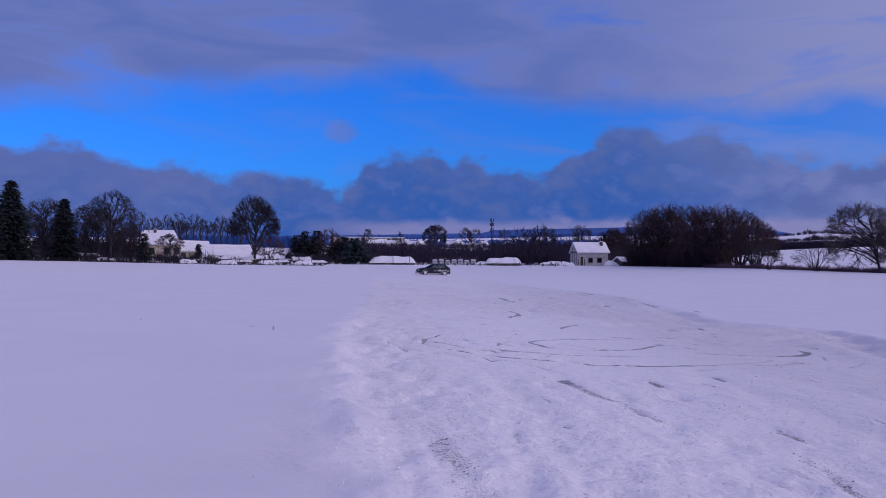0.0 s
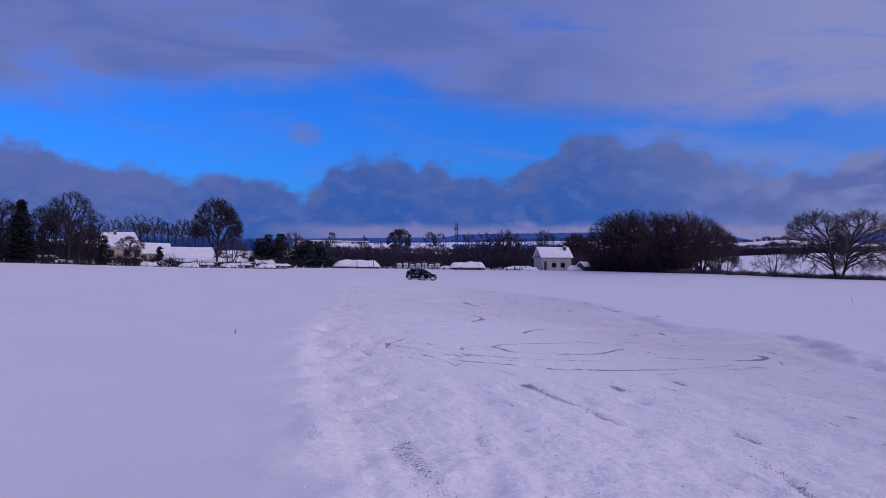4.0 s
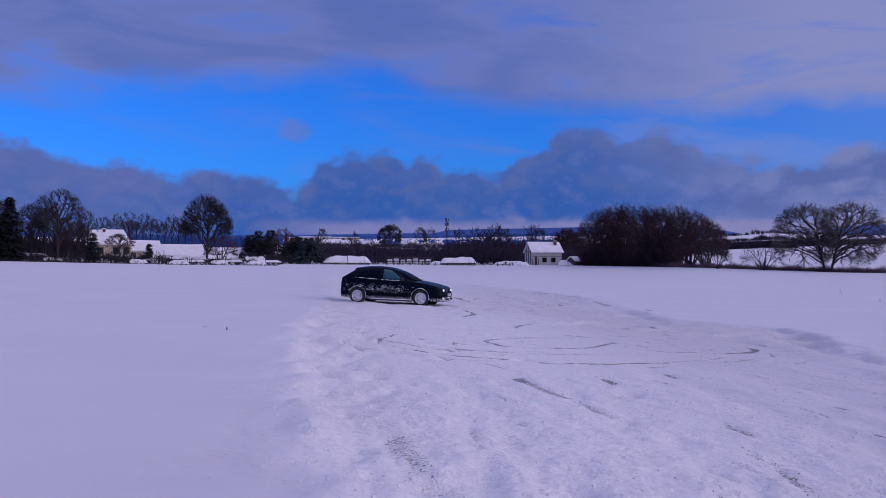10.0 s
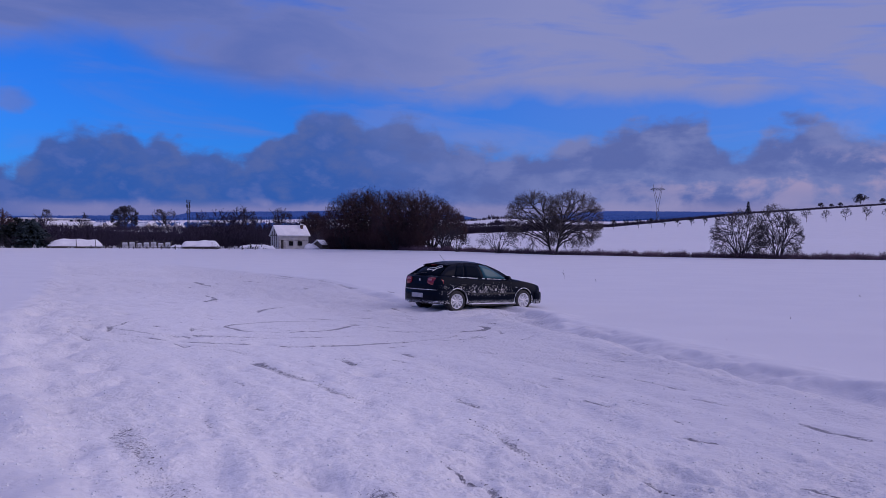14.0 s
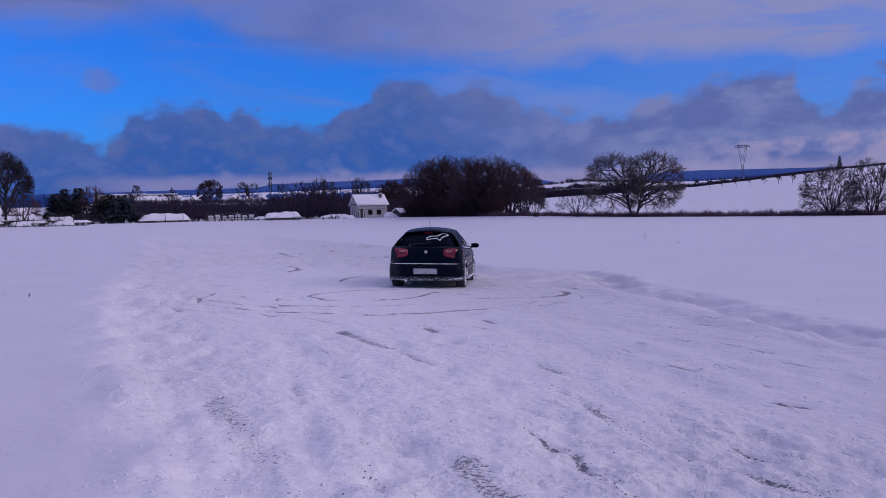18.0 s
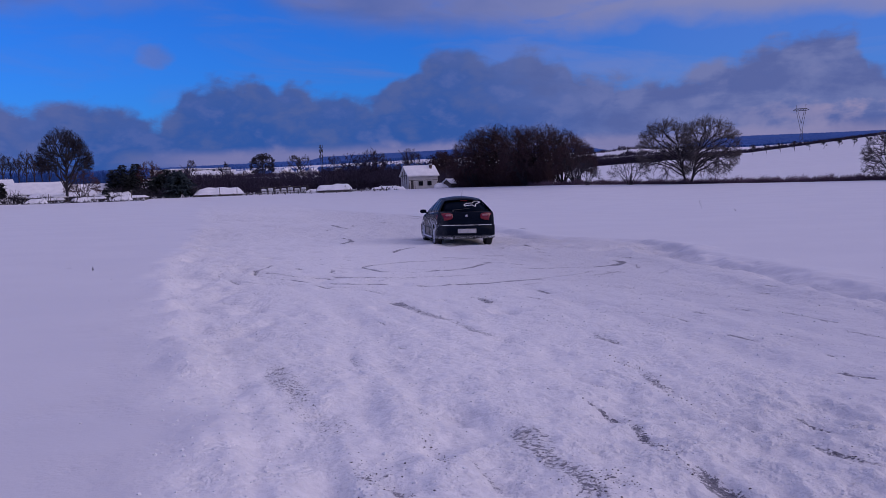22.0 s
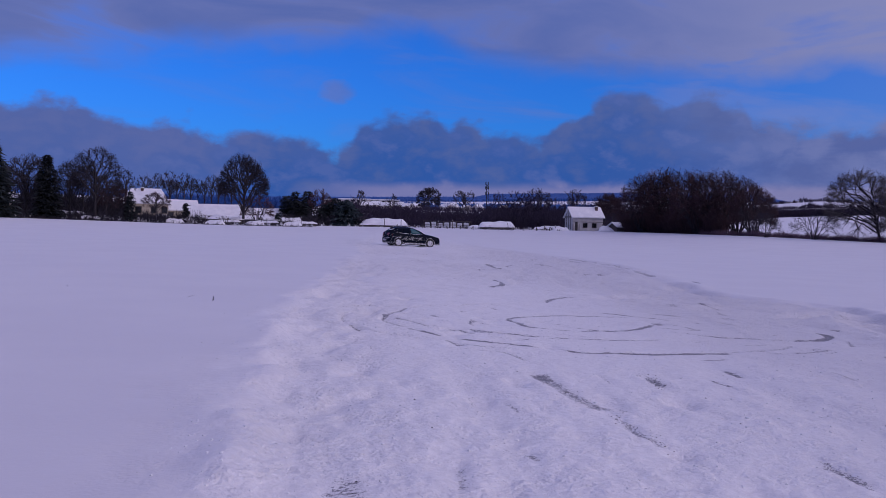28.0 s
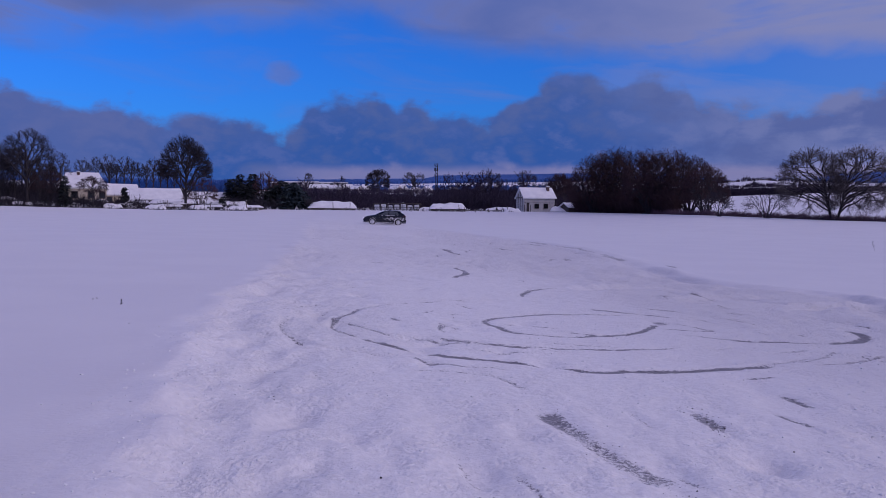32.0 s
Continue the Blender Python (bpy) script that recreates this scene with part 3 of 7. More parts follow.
def relief(x, y):
    """Small relief of the snow, and how bare, how trodden and how pale it is, at whole arrays of places."""
    wav = 0.22 * rough(x * 0.9, y * 0.4, 11, 3)
    lx, rx = np.interp(y, *LEFT_RIM) + wav, np.interp(y, *RIGHT_RIM) + 1.5 * wav
    rag = 0.22 * rough(x * 1.6, y * 1.2, 19, 3)
    inside = 1 - step(x, rx - 0.5, rx + 0.3)
    trod = np.maximum(step(x + rag, lx - 0.25, lx + 0.3), 0.42 * step(x + 2 * rag, lx - 1.1, lx - 0.2) * (1 - step(y, 10, 16))) * inside
    trod *= 0.5 + 0.5 * step(rough(x * 0.25, y * 0.12, 23, 3), -0.75, 0.25)
    trod *= 1 - 0.5 * step(x, 3.6, 7.5) * (1 - step(y, 14, 20))
    pale = step(x + rag, lx - 0.5, lx + 0.4) * inside * (1 - 0.5 * step(y, 10, 40)) * (1 - 0.8 * step(x, 1.5, 6.5)) * (0.95 + 0.08 * rough(x * 0.5, y * 0.25, 29, 3))
    dz = 0.0015 * rough(x * 0.12, y * 0.12, 5, 3)
    dents = rough(x * 1.1, y * 0.5, 37, 4, 0.6)
    dz += trod * step(y, 14, 24) * (0.03 * dents - 0.05 * step(dents, 0.35, 0.8))
    dz += trod * 0.045 * rough(x * 1.5, y * 0.7, 39, 3, 0.6) * np.exp(-((x - lx - 0.9) / 1.1) ** 2) * step(y, 9, 16)
    swept = step(y, 11, 14) * (1 - step(y, 22, 27)) * step(x, -1.0, 0.3)
    dz += trod * (1 - 0.6 * swept) * (0.017 * rough(x * 1.3, y * 0.4, 31, 3) + 0.026 * rough(x * 4.2, y * 2.4, 41, 4, 0.66) - 0.03)
    # broken crust: small blocks and pits close by
    crumb = rough(x * 11.0, y * 8.0, 43, 3, 0.6)
    dz += np.maximum(trod, 0.7 * pale) * (0.006 * crumb + 0.022 * np.clip(crumb - 0.55, 0, 0.5)) * (1 - step(y, 9, 14))
    # the shoved-up ridge along the trodden strip, and a lesser one on the far side
    dz += np.exp(-((x - lx - 0.15) / 0.28) ** 2) * np.clip(0.03 + 0.07 * rough(x * 1.1, y * 0.9, 53, 4), -0.04, 0.11)
    dz += np.exp(-((x - rx - 0.1) / 0.4) ** 2) * np.clip(0.05 + 0.05 * rough(x * 0.7, y * 0.3, 59, 3), 0, None) * (1 - step(y, 40, 60))
    wear = np.zeros_like(x)
    ragged = rough(x * 2.0, y * 1.3, 71, 4, 0.6)
    gapped = rough(x * 2.2, y * 1.4, 77, 3)
    for wide, deep, bare, points in TRACKS:
        line = along(points)
        pad = 4 * wide + 0.3
        near = np.nonzero((x > line[:, 0].min() - pad) & (x < line[:, 0].max() + pad) & (y > line[:, 1].min() - pad) & (y < line[:, 1].max() + pad))[0]
        if not len(near):
            continue
        qx, qy = x[near] + 0.45 * wide * ragged[near], y[near] + 0.04 * ragged[near]
        best, where, done = np.full(len(near), 9e9), np.zeros(len(near)), 0.0
        for (x0, y0), (x1, y1) in zip(line, line[1:]):
            ux, uy = x1 - x0, y1 - y0
            n = math.hypot(ux, uy) + 1e-9
            s = np.clip(((qx - x0) * ux + (qy - y0) * uy) / n, 0, n)
            d = np.hypot(qx - x0 - s * ux / n, qy - y0 - s * uy / n)
            where = np.where(d < best, done + s, where)
            best = np.minimum(best, d)
            done += n
        taper = min(0.35, 0.3 * done)
        ends = (0.25 + 0.75 * step(where, 0, taper)) * (0.25 + 0.75 * step(done - where, 0, taper))
        dz[near] += ends * deep * (0.45 * np.exp(-((best - 2.0 * wide) / wide) ** 2) - np.exp(-(best / (1.1 * wide)) ** 2))
        wear[near] = np.maximum(wear[near], bare * ends * np.exp(-(best / wide) ** 4) * np.clip(1.0 + 0.22 * gapped[near], 0.7, 1.15))
    # long tyre lanes over the trodden snow, all running much the same way
    lane = x + 0.14 * (y - 8) + 0.012 * (y - 8) * (x - 2) * 0.3
    lanes = rough(lane * 3.2, y * 0.10, 83, 3, 0.65)
    close = 1 - step(y, 11, 14.5)
    dz += np.maximum(trod, 0.5 * inside * step(x, lx, lx + 0.6)) * 0.016 * lanes * close
    wear = np.maximum(wear, np.maximum(trod, 0.8 * pale) * step(lanes * 0.55 + 0.45 * ragged, 0.52, 1.1) * 0.62 * close)
    wear = np.maximum(wear, trod * step(rough(x * 1.7, y * 0.9, 97, 4, 0.6), 0.95, 1.3) * 0.6)
    # old footprints beside the ridge
    rnd = random.Random(8)
    for n in range(34):
        fy = 3.0 + n * 0.72 + rnd.uniform(-0.3, 0.3)
        fx = np.interp(fy, *LEFT_RIM) + rnd.choice((0.35, 0.6, 0.95)) + rnd.uniform(-0.12, 0.12)
        g = np.exp(-((x - fx) / 0.16) ** 2 - ((y - fy) / rnd.uniform(0.2, 0.34)) ** 2)
        dz += -rnd.uniform(0.03, 0.1) * g
    # deeper hollows dug beside the ridge
    for fx, fy, w, h, deep in ((-1.15, 11.9, 0.26, 0.34, 0.13), (-0.9, 13.5, 0.13, 0.7, 0.09), (-1.65, 16.5, 0.25, 0.4, 0.08), (-1.93, 21.3, 0.3, 0.6, 0.09), (0.62, 6.1, 0.13, 0.42, 0.08), (0.25, 4.6, 0.1, 0.4, 0.06), (1.2, 3.6, 0.12, 0.3, 0.06), (2.3, 3.9, 0.12, 0.25, 0.05)):
        dz += -deep * np.exp(-((x - fx) / w) ** 2 - ((y - fy) / h) ** 2)
    # trampled hollows over the tracks
    for n in range(110):
        fy = 3.5 + 26 * rnd.random() ** 1.3
        fx = np.interp(fy, *LEFT_RIM) + 0.2 + 4.4 * rnd.random() ** 1.5
        g = np.exp(-((x - fx) / rnd.uniform(0.09, 0.17)) ** 2 - ((y - fy) / rnd.uniform(0.13, 0.28)) ** 2)
        dz += -rnd.uniform(0.02, 0.07) * g
    fade = 1 - step(np.hypot(x, y), 55, 125)
    return dz * fade, wear, trod * fade, pale * fade


def snow_field():
    """One sheet from under the feet to the skyline; ruts, ridges and prints are part of its shape."""
    az = np.concatenate([np.arange(-180, -40, 7.0), np.arange(-40, 58, 0.21), np.arange(58, 180, 7.0)])
    rr = [0.01, 0.1, 0.2, 0.3, 0.4]
    while rr[-1] < 4300:
        q = rr[-1]
        rr.append(q + (0.03 * q if q < 2.5 else 0.034 if q < 8 else 0.058 if q < 27 else 0.009 * q if q < 60 else 0.03 * q if q < 200 else 0.07 * q))
    rr = np.array(rr)
    A, R = np.meshgrid(np.radians(az), rr)
    X, Y = R * np.sin(A), R * np.cos(A)
    Z = broad(X, Y)
    sel = (R < 126) & (np.abs(A) < 1.05)
    x, y = X[sel], Y[sel]
    dz, wear, trod, pale = relief(x, y)
    # beyond the field of tracks the snow lies smooth
    side = 1 - step(np.abs(A[sel]), 0.86, 1.04)
    dz, wear, trod, pale = dz * side, wear * side, trod * side, pale * side
    Z[sel] += dz
    nr, na = X.shape
    verts = np.stack([X, Y, Z], -1).reshape(-1, 3)
    i, j = np.meshgrid(np.arange(nr - 1), np.arange(na), indexing="ij")
    k = (j + 1) % na
    faces = np.stack([i * na + j, i * na + k, (i + 1) * na + k, (i + 1) * na + j], -1).reshape(-1, 4)[:, ::-1]
    me = bpy.data.meshes.new("ground")
    me.vertices.add(len(verts))
    me.vertices.foreach_set("co", verts.ravel())
    me.loops.add(faces.size)
    me.loops.foreach_set("vertex_index", faces.ravel().astype(np.int32))
    me.polygons.add(len(faces))
    me.polygons.foreach_set("loop_start", np.arange(0, faces.size, 4, dtype=np.int32))
    me.polygons.foreach_set("use_smooth", np.ones(len(faces), bool))
    me.update(calc_edges=True)
    for name, vals in (("wear", wear), ("trod", trod), ("pale", pale)):
        full = np.zeros(X.shape)
        full[sel] = vals
        at = me.attributes.new(name, "FLOAT", "POINT")
        at.data.foreach_set("value", full.ravel().astype(np.float32))
    me.materials.append(SNOW)
    return tagged(new("ground", me), "snow-covered field with tyre rings, ruts and footprints", "ground", kind="structure")


snow_field()


def crumbs(name, label, mat, count, seed, size, where, category):
    """Loose lumps lying on the trodden snow."""
    rnd = random.Random(seed)
    verts, faces = [], []
    at = np.array([where(rnd) for _ in range(count)])
    high = broad(at[:, 0], at[:, 1]) + relief(at[:, 0], at[:, 1])[0]
    for (x, y), z in zip(at.tolist(), high.tolist()):
        r = size * math.exp(min(rnd.gauss(0, 0.4), 0.7))
        i, turn = len(verts), rnd.uniform(0, 6.28)
        for n in range(5):
            t = turn + n * 1.2566
            q = r * rnd.uniform(0.7, 1.2)
            verts.append((x + q * math.cos(t), y + q * math.sin(t), z - 0.7 * r))
            verts.append((x + 0.8 * q * math.cos(t), y + 0.8 * q * math.sin(t), z + r * rnd.uniform(0.25, 0.5)))
        verts.append((x, y, z + r * 0.7))
        for n in range(5):
            m = (n + 1) % 5
            faces += [(i + 2 * n, i + 2 * m, i + 2 * m + 1, i + 2 * n + 1), (i + 2 * n + 1, i + 2 * m + 1, i + 10)]
    return tagged(piece(name, verts, faces, mat, None, False), label, category, kind="stuff")


def beside_ridge(rnd):
    y = 3 + 19 * rnd.random() ** 1.6
    return float(np.interp(y, *LEFT_RIM)) + rnd.gauss(0.1, 0.32), y


def on_track(rnd):
    y = 3 + 15 * rnd.random() ** 1.5
    lo, hi = float(np.interp(y, *LEFT_RIM)), float(np.interp(y, *RIGHT_RIM))
    return rnd.uniform(lo + 0.1, min(hi, lo + 9)), y


def on_scrape(rnd):
    wide, deep, bare, points = rnd.choice(NEAR_TRACKS + MIDDLE_TRACKS[:3])
    n = rnd.randrange(len(points) - 1)
    (x0, y0), (x1, y1), f = points[n], points[n + 1], rnd.uniform(-0.1, 1.1)
    return x0 + (x1 - x0) * f + rnd.gauss(0, 0.8 * wide), y0 + (y1 - y0) * f + rnd.gauss(0, 0.1)


crumbs("snow_clods", "small clods of broken snow along the ridge", ROOF_SNOW, 1100, 301, 0.009, beside_ridge, "snow clods")
crumbs("snow_clods", "small clods of broken snow on the tracks", ROOF_SNOW, 1700, 302, 0.010, on_track, "snow clods")
crumbs("soil_crumbs", "dark crumbs of frozen earth on the snow", SOIL, 900, 303, 0.0042, on_scrape, "earth crumbs")
crumbs("soil_crumbs", "dark crumbs of frozen earth on the snow", SOIL, 200, 304, 0.0045, on_track, "earth crumbs")


# ---- trees and shrubs ----
def bundle(segs, sides=3):
    """Tapered prisms as one set of corners and faces. segs: start, end, radius, radius."""
    s = np.array([(*a, *b, ra, rb) for a, b, ra, rb in segs])
    a, b = s[:, :3], s[:, 3:6]
    d = b - a
    d /= np.linalg.norm(d, axis=1, keepdims=True) + 1e-9
    u = np.cross(d, np.where(np.abs(d[:, 2:]) > 0.9, (1.0, 0, 0), (0, 0, 1.0)))
    u /= np.linalg.norm(u, axis=1, keepdims=True) + 1e-9
    w = np.cross(d, u)
    rings = []
    for p, r in ((a, s[:, 6:7]), (b, s[:, 7:8])):
        rings += [p + r * (math.cos(t) * u + math.sin(t) * w) for t in [2 * math.pi * n / sides for n in range(sides)]]
    verts = np.stack(rings, 1).reshape(-1, 3)
    base = np.arange(len(s))[:, None] * 2 * sides
    quads = np.concatenate([base + np.array([n, (n + 1) % sides, sides + (n + 1) % sides, sides + n]) for n in range(sides)])
    return verts.tolist(), quads.tolist()


def bare_tree(name, label, height, wide, seed, stems=1, fork=0.25, twigs=5, mats=(BARK, TWIG), thick=0.022, levels=5, round_top=True, category="tree", crown_low=0.2, first=9):
    """A leafless tree: trunk and limbs, and a crown of fine twigs kept inside a rounded, uneven outline."""
    rnd = random.Random(seed)
    limbs, twig = [], []
    cz, rz, rxy = height * (1 + crown_low) / 2, height * (1 - crown_low) / 2, wide / 2
    lop = [rnd.uniform(0.82, 1.08) for _ in range(12)]

    def inside(p, slack=1.0):
        a = (math.degrees(math.atan2(p.y, p.x)) % 360) / 30
        f = slack * (lop[int(a) % 12] * (1 - a % 1) + lop[(int(a) + 1) % 12] * (a % 1))
        return (p.x / (rxy * f)) ** 2 + (p.y / (rxy * f)) ** 2 + ((p.z - cz) / (rz * slack)) ** 2 < 1 or p.z < cz * 0.6 and p.x ** 2 + p.y ** 2 < (rxy * 0.5) ** 2

    def grow(p, d, length, r, level):
        n = 3 if level < 3 else 2
        slack = rnd.uniform(0.84, 1.07) if level > 2 else 0.93
        pts = [p]
        for _ in range(n):
            d = (d + Vector((rnd.gauss(0, 0.13), rnd.gauss(0, 0.13), rnd.gauss(0.06, 0.1)))).normalized()
            q = pts[-1] + d * length / n
            if level > 1 and not inside(q, slack):
                break
            pts.append(q)
        m = len(pts) - 1
        for k in range(m):
            ra, rb = r * (1 - 0.55 * k / n), r * (1 - 0.55 * (k + 1) / n)
            (limbs if level < 3 else twig).append((pts[k], pts[k + 1], max(ra, thick), max(rb, thick * 0.7)))
        if level >= levels or m == 0:
            return
        kids = first if level == 0 else twigs
        for c in range(kids):
            f = (fork + (1 - fork) * (c + rnd.random()) / kids) if level == 0 else rnd.uniform(0.25, 1.0)
            k = min(m - 1, int(f * m))
            start = pts[k].lerp(pts[k + 1], f * m - k if f * m - k <= 1 else 1)
            axis = d.orthogonal()
            axis.rotate(Matrix.Rotation(rnd.uniform(0, 2 * math.pi) if level else (c * 2.4 + rnd.uniform(-0.4, 0.4)), 3, d))
            ang = radians(rnd.uniform(28, 58)) if level else radians(rnd.uniform(24, 62) * (1.15 - 0.5 * f))
            nd = (d * math.cos(ang) + axis * math.sin(ang)).normalized()
            grow(start, nd, length * rnd.uniform(0.48, 0.72) if level else height * rnd.uniform(0.34, 0.52) * (1.2 - 0.4 * f), r * rnd.uniform(0.42, 0.6), level + 1)

    for s in range(stems):
        a = 2 * math.pi * s / stems + rnd.random()
        lean = 0.0 if stems == 1 else rnd.uniform(0.18, 0.55)
        d = Vector((math.cos(a) * lean, math.sin(a) * lean, 1)).normalized()
        p = Vector((math.cos(a), math.sin(a), 0)) * (0 if stems == 1 else rnd.uniform(0.1, 0.05 * wide))
        p.z = -0.15
        grow(p, d, height * (0.74 if stems == 1 else rnd.uniform(0.5, 0.8)), height * (0.022 if stems == 1 else 0.012), 0)
    thing = tagged(new(name), label, category)
    piece("trunk", *bundle(limbs, 5), mats[0], thing, True)
    if twig:
        piece("crown", *bundle(twig, 3), mats[1], thing)
    return thing


def crown_tree(name, label, height, wide, seed, trunk=0.0, limbs=13, split=(3, 4), twigs=7, mats=(BARK, TWIG), thick=0.02, category="tree", low=-0.25, shift=0.0, thin=1.0):
    """A leafless tree or shrub whose limbs fork again and again out to an uneven rounded outline.
    trunk: the height of the clear stem; 0 for many stems from the ground. low: how far down the outline the tips reach. shift: how far the crown stands off its foot.
    thin: how slender the outer branches are."""
    rnd = random.Random(seed)
    wood, twig = [], []
    lop = [rnd.uniform(0.88, 1.05) for _ in range(14)]
    cz = trunk + (height - trunk) * (0.40 if trunk == 0 else 0.48)
    fit = 0.95 if trunk else 1.0
    rz, rxy, mid = fit * (height - cz), 0.5 * fit * wide, Vector((shift, 0, cz))
    loose = 0.05 if trunk else 0.0

    def edge(d):
        a = (math.degrees(math.atan2(d.y, d.x)) % 360) / 360 * 7
        hi = 7 if d.z > 0.35 else 0
        f = lop[hi + int(a) % 7] * (1 - a % 1) + lop[hi + (int(a) + 1) % 7] * (a % 1)
        return f / math.sqrt((d.x / rxy) ** 2 + (d.y / rxy) ** 2 + (d.z / rz) ** 2)

    def spray(p, w, n, slack):
        for _ in range(n):
            e = p + w * rnd.uniform(0.0, 0.08) * height
            g = e + (w * 1.2 + Vector((rnd.gauss(0, 0.5), rnd.gauss(0, 0.5), rnd.gauss(0.1, 0.4)))).normalized() * height * rnd.uniform(0.03, 0.075)
            o = g - mid
            if o.length < slack * edge(o.normalized()) and g.z > 0.03:
                twig.append((e, g, thick * 0.7 * thin, thick * 0.4 * thin))

    def reach(p, w, d, r, level):
        """From p, heading w, out towards the outline along d."""
        frac = (0.5, 0.78, rnd.uniform(0.9, 1.03))[level] if trunk == 0 else (0.55, 0.78, rnd.uniform(0.82, 1.08))[level]
        end = mid + d * edge(d) * frac
        end.z = max(end.z, 0.06 * height)
        far = (end - p).length
        bend = p + (w * (0.45, 0.3, 0.15)[level] + (end - p).normalized() * (0.55, 0.7, 0.85)[level]).normalized() * far * 0.5
        n = 4 if level == 0 else 3
        pts = [p.lerp(bend, k / n).lerp(bend.lerp(end, k / n), k / n) for k in range(n + 1)]
        for k in range(1, n):
            pts[k] += Vector((rnd.gauss(0, 1), rnd.gauss(0, 1), rnd.gauss(0, 1))) * 0.035 * far
        for k in range(n):
            ra, rb = r * (1 - 0.45 * k / n), r * (1 - 0.45 * (k + 1) / n)
            (wood if level < 2 else twig).append((pts[k], pts[k + 1], max(ra, thick * (1, 1, thin)[level]), max(rb, thick * (0.8, 0.8, 0.8 * thin)[level])))
            if level:
                way = (pts[k + 1] - pts[k]).normalized()
                spray(pts[k].lerp(pts[k + 1], rnd.random()), way, max(1, twigs // (4 if level == 1 else 2)), 1.02 + loose)
        way = (pts[-1] - pts[-2]).normalized()
        if level == 2:
            spray(pts[-1], way, twigs // 2 + 1, 1.06 + loose)
            return
        for _ in range(split[level]):
            nd = (d + Vector((rnd.gauss(0, 1), rnd.gauss(0, 1), rnd.gauss(0, 0.9))) * ((0.27, 0.16) if trunk else (0.32, 0.20))[level]).normalized()
            nd.z = max(nd.z, low)
            at = pts[-1] if rnd.random() < 0.6 else pts[-2]
            reach(at, (way + nd * 0.5).normalized(), nd.normalized(), r * rnd.uniform(0.45, 0.6), level + 1)

    if trunk:
        top = Vector((0.5 * shift + rnd.uniform(-0.02, 0.02) * height, rnd.uniform(-0.02, 0.02) * height, cz + 0.25 * rz))
        wood += [(Vector((0, 0, -0.2)), Vector((0, 0, trunk)), height * 0.024, height * 0.018), (Vector((0, 0, trunk)), top, height * 0.018, height * 0.008)]
    for n in range(limbs):
        up = low + (1 - low) * (n + 0.5) / limbs
        a = n * 2.39996 + rnd.uniform(-0.3, 0.3)
        d = Vector((math.cos(a) * math.sqrt(max(0, 1 - up * up)), math.sin(a) * math.sqrt(max(0, 1 - up * up)), up)).normalized()
        if trunk:
            base = Vector((0, 0, trunk)).lerp(top, max(0, min(1, 0.1 + 0.8 * n / limbs)))
            w = (Vector((d.x, d.y, 0)) * 0.7 + Vector((0, 0, 0.7))).normalized()
        else:
            base = Vector((math.cos(a), math.sin(a), 0)) * rnd.uniform(0.01, 0.05) * wide
            base.z = -0.12
            w = (Vector((d.x, d.y, 0)) * 0.5 + Vector((0, 0, 0.85))).normalized()
        reach(base, w, d, height * rnd.uniform(0.008, 0.013), 0)
    thing = tagged(new(name), label, category)
    piece("trunk", *bundle(wood, 4), mats[0], thing, True)
    piece("crown", *bundle(twig, 3), mats[1], thing)
    return thing


def spruce(name, label, height, wide, seed, mat=None, droop=0.25, dense=1.0, tip=0.9):
    """A conifer: a straight trunk and drooping tiers of needle sprays."""
    mat = mat or NEEDLES
    rnd = random.Random(seed)
    thing = tagged(new(name), label, "conifer")
    bm = fresh()
    rod(bm, (0, 0, -0.2), (0, 0, height * 0.97), height * 0.016, 0.015, 7)
    part("trunk", bm, BARK, thing, smooth=True)
    verts, faces = [], []
    tiers = int(height * 4.2 * dense)
    for t in range(tiers):
        f = (t + rnd.random()) / tiers
        z = height * (0.06 + 0.93 * f)
        reach = wide / 2 * (1 - f) ** tip * rnd.uniform(0.7, 1.12) + 0.06
        for b in range(int(11 + 8 * (1 - f))):
            a = rnd.uniform(0, 2 * math.pi)
            ln = reach * rnd.uniform(0.7, 1.1)
            n = max(2, int(ln / 0.28))
            for s in range(n):
                q = (s + rnd.uniform(0.3, 1.0)) / n * ln
                c = Vector((math.cos(a) * q, math.sin(a) * q, z - droop * q + 0.1 * (q / (ln + 0.01)) ** 3 * ln))
                w = rnd.uniform(0.22, 0.46) * (0.6 + 0.5 * wide / 5)
                o = Vector((rnd.gauss(0, 1), rnd.gauss(0, 1), rnd.gauss(0, 0.35))).normalized() * w
                e = Vector((math.cos(a + rnd.gauss(0, 0.5)), math.sin(a + rnd.gauss(0, 0.5)), rnd.uniform(-0.7, 0.1))) * w * 1.6
                i = len(verts)
                verts += [c - o * 0.5, c + o * 0.5, c + e]
                faces.append((i, i + 1, i + 2))
    piece("crown", verts, faces, mat, thing)
    return thing


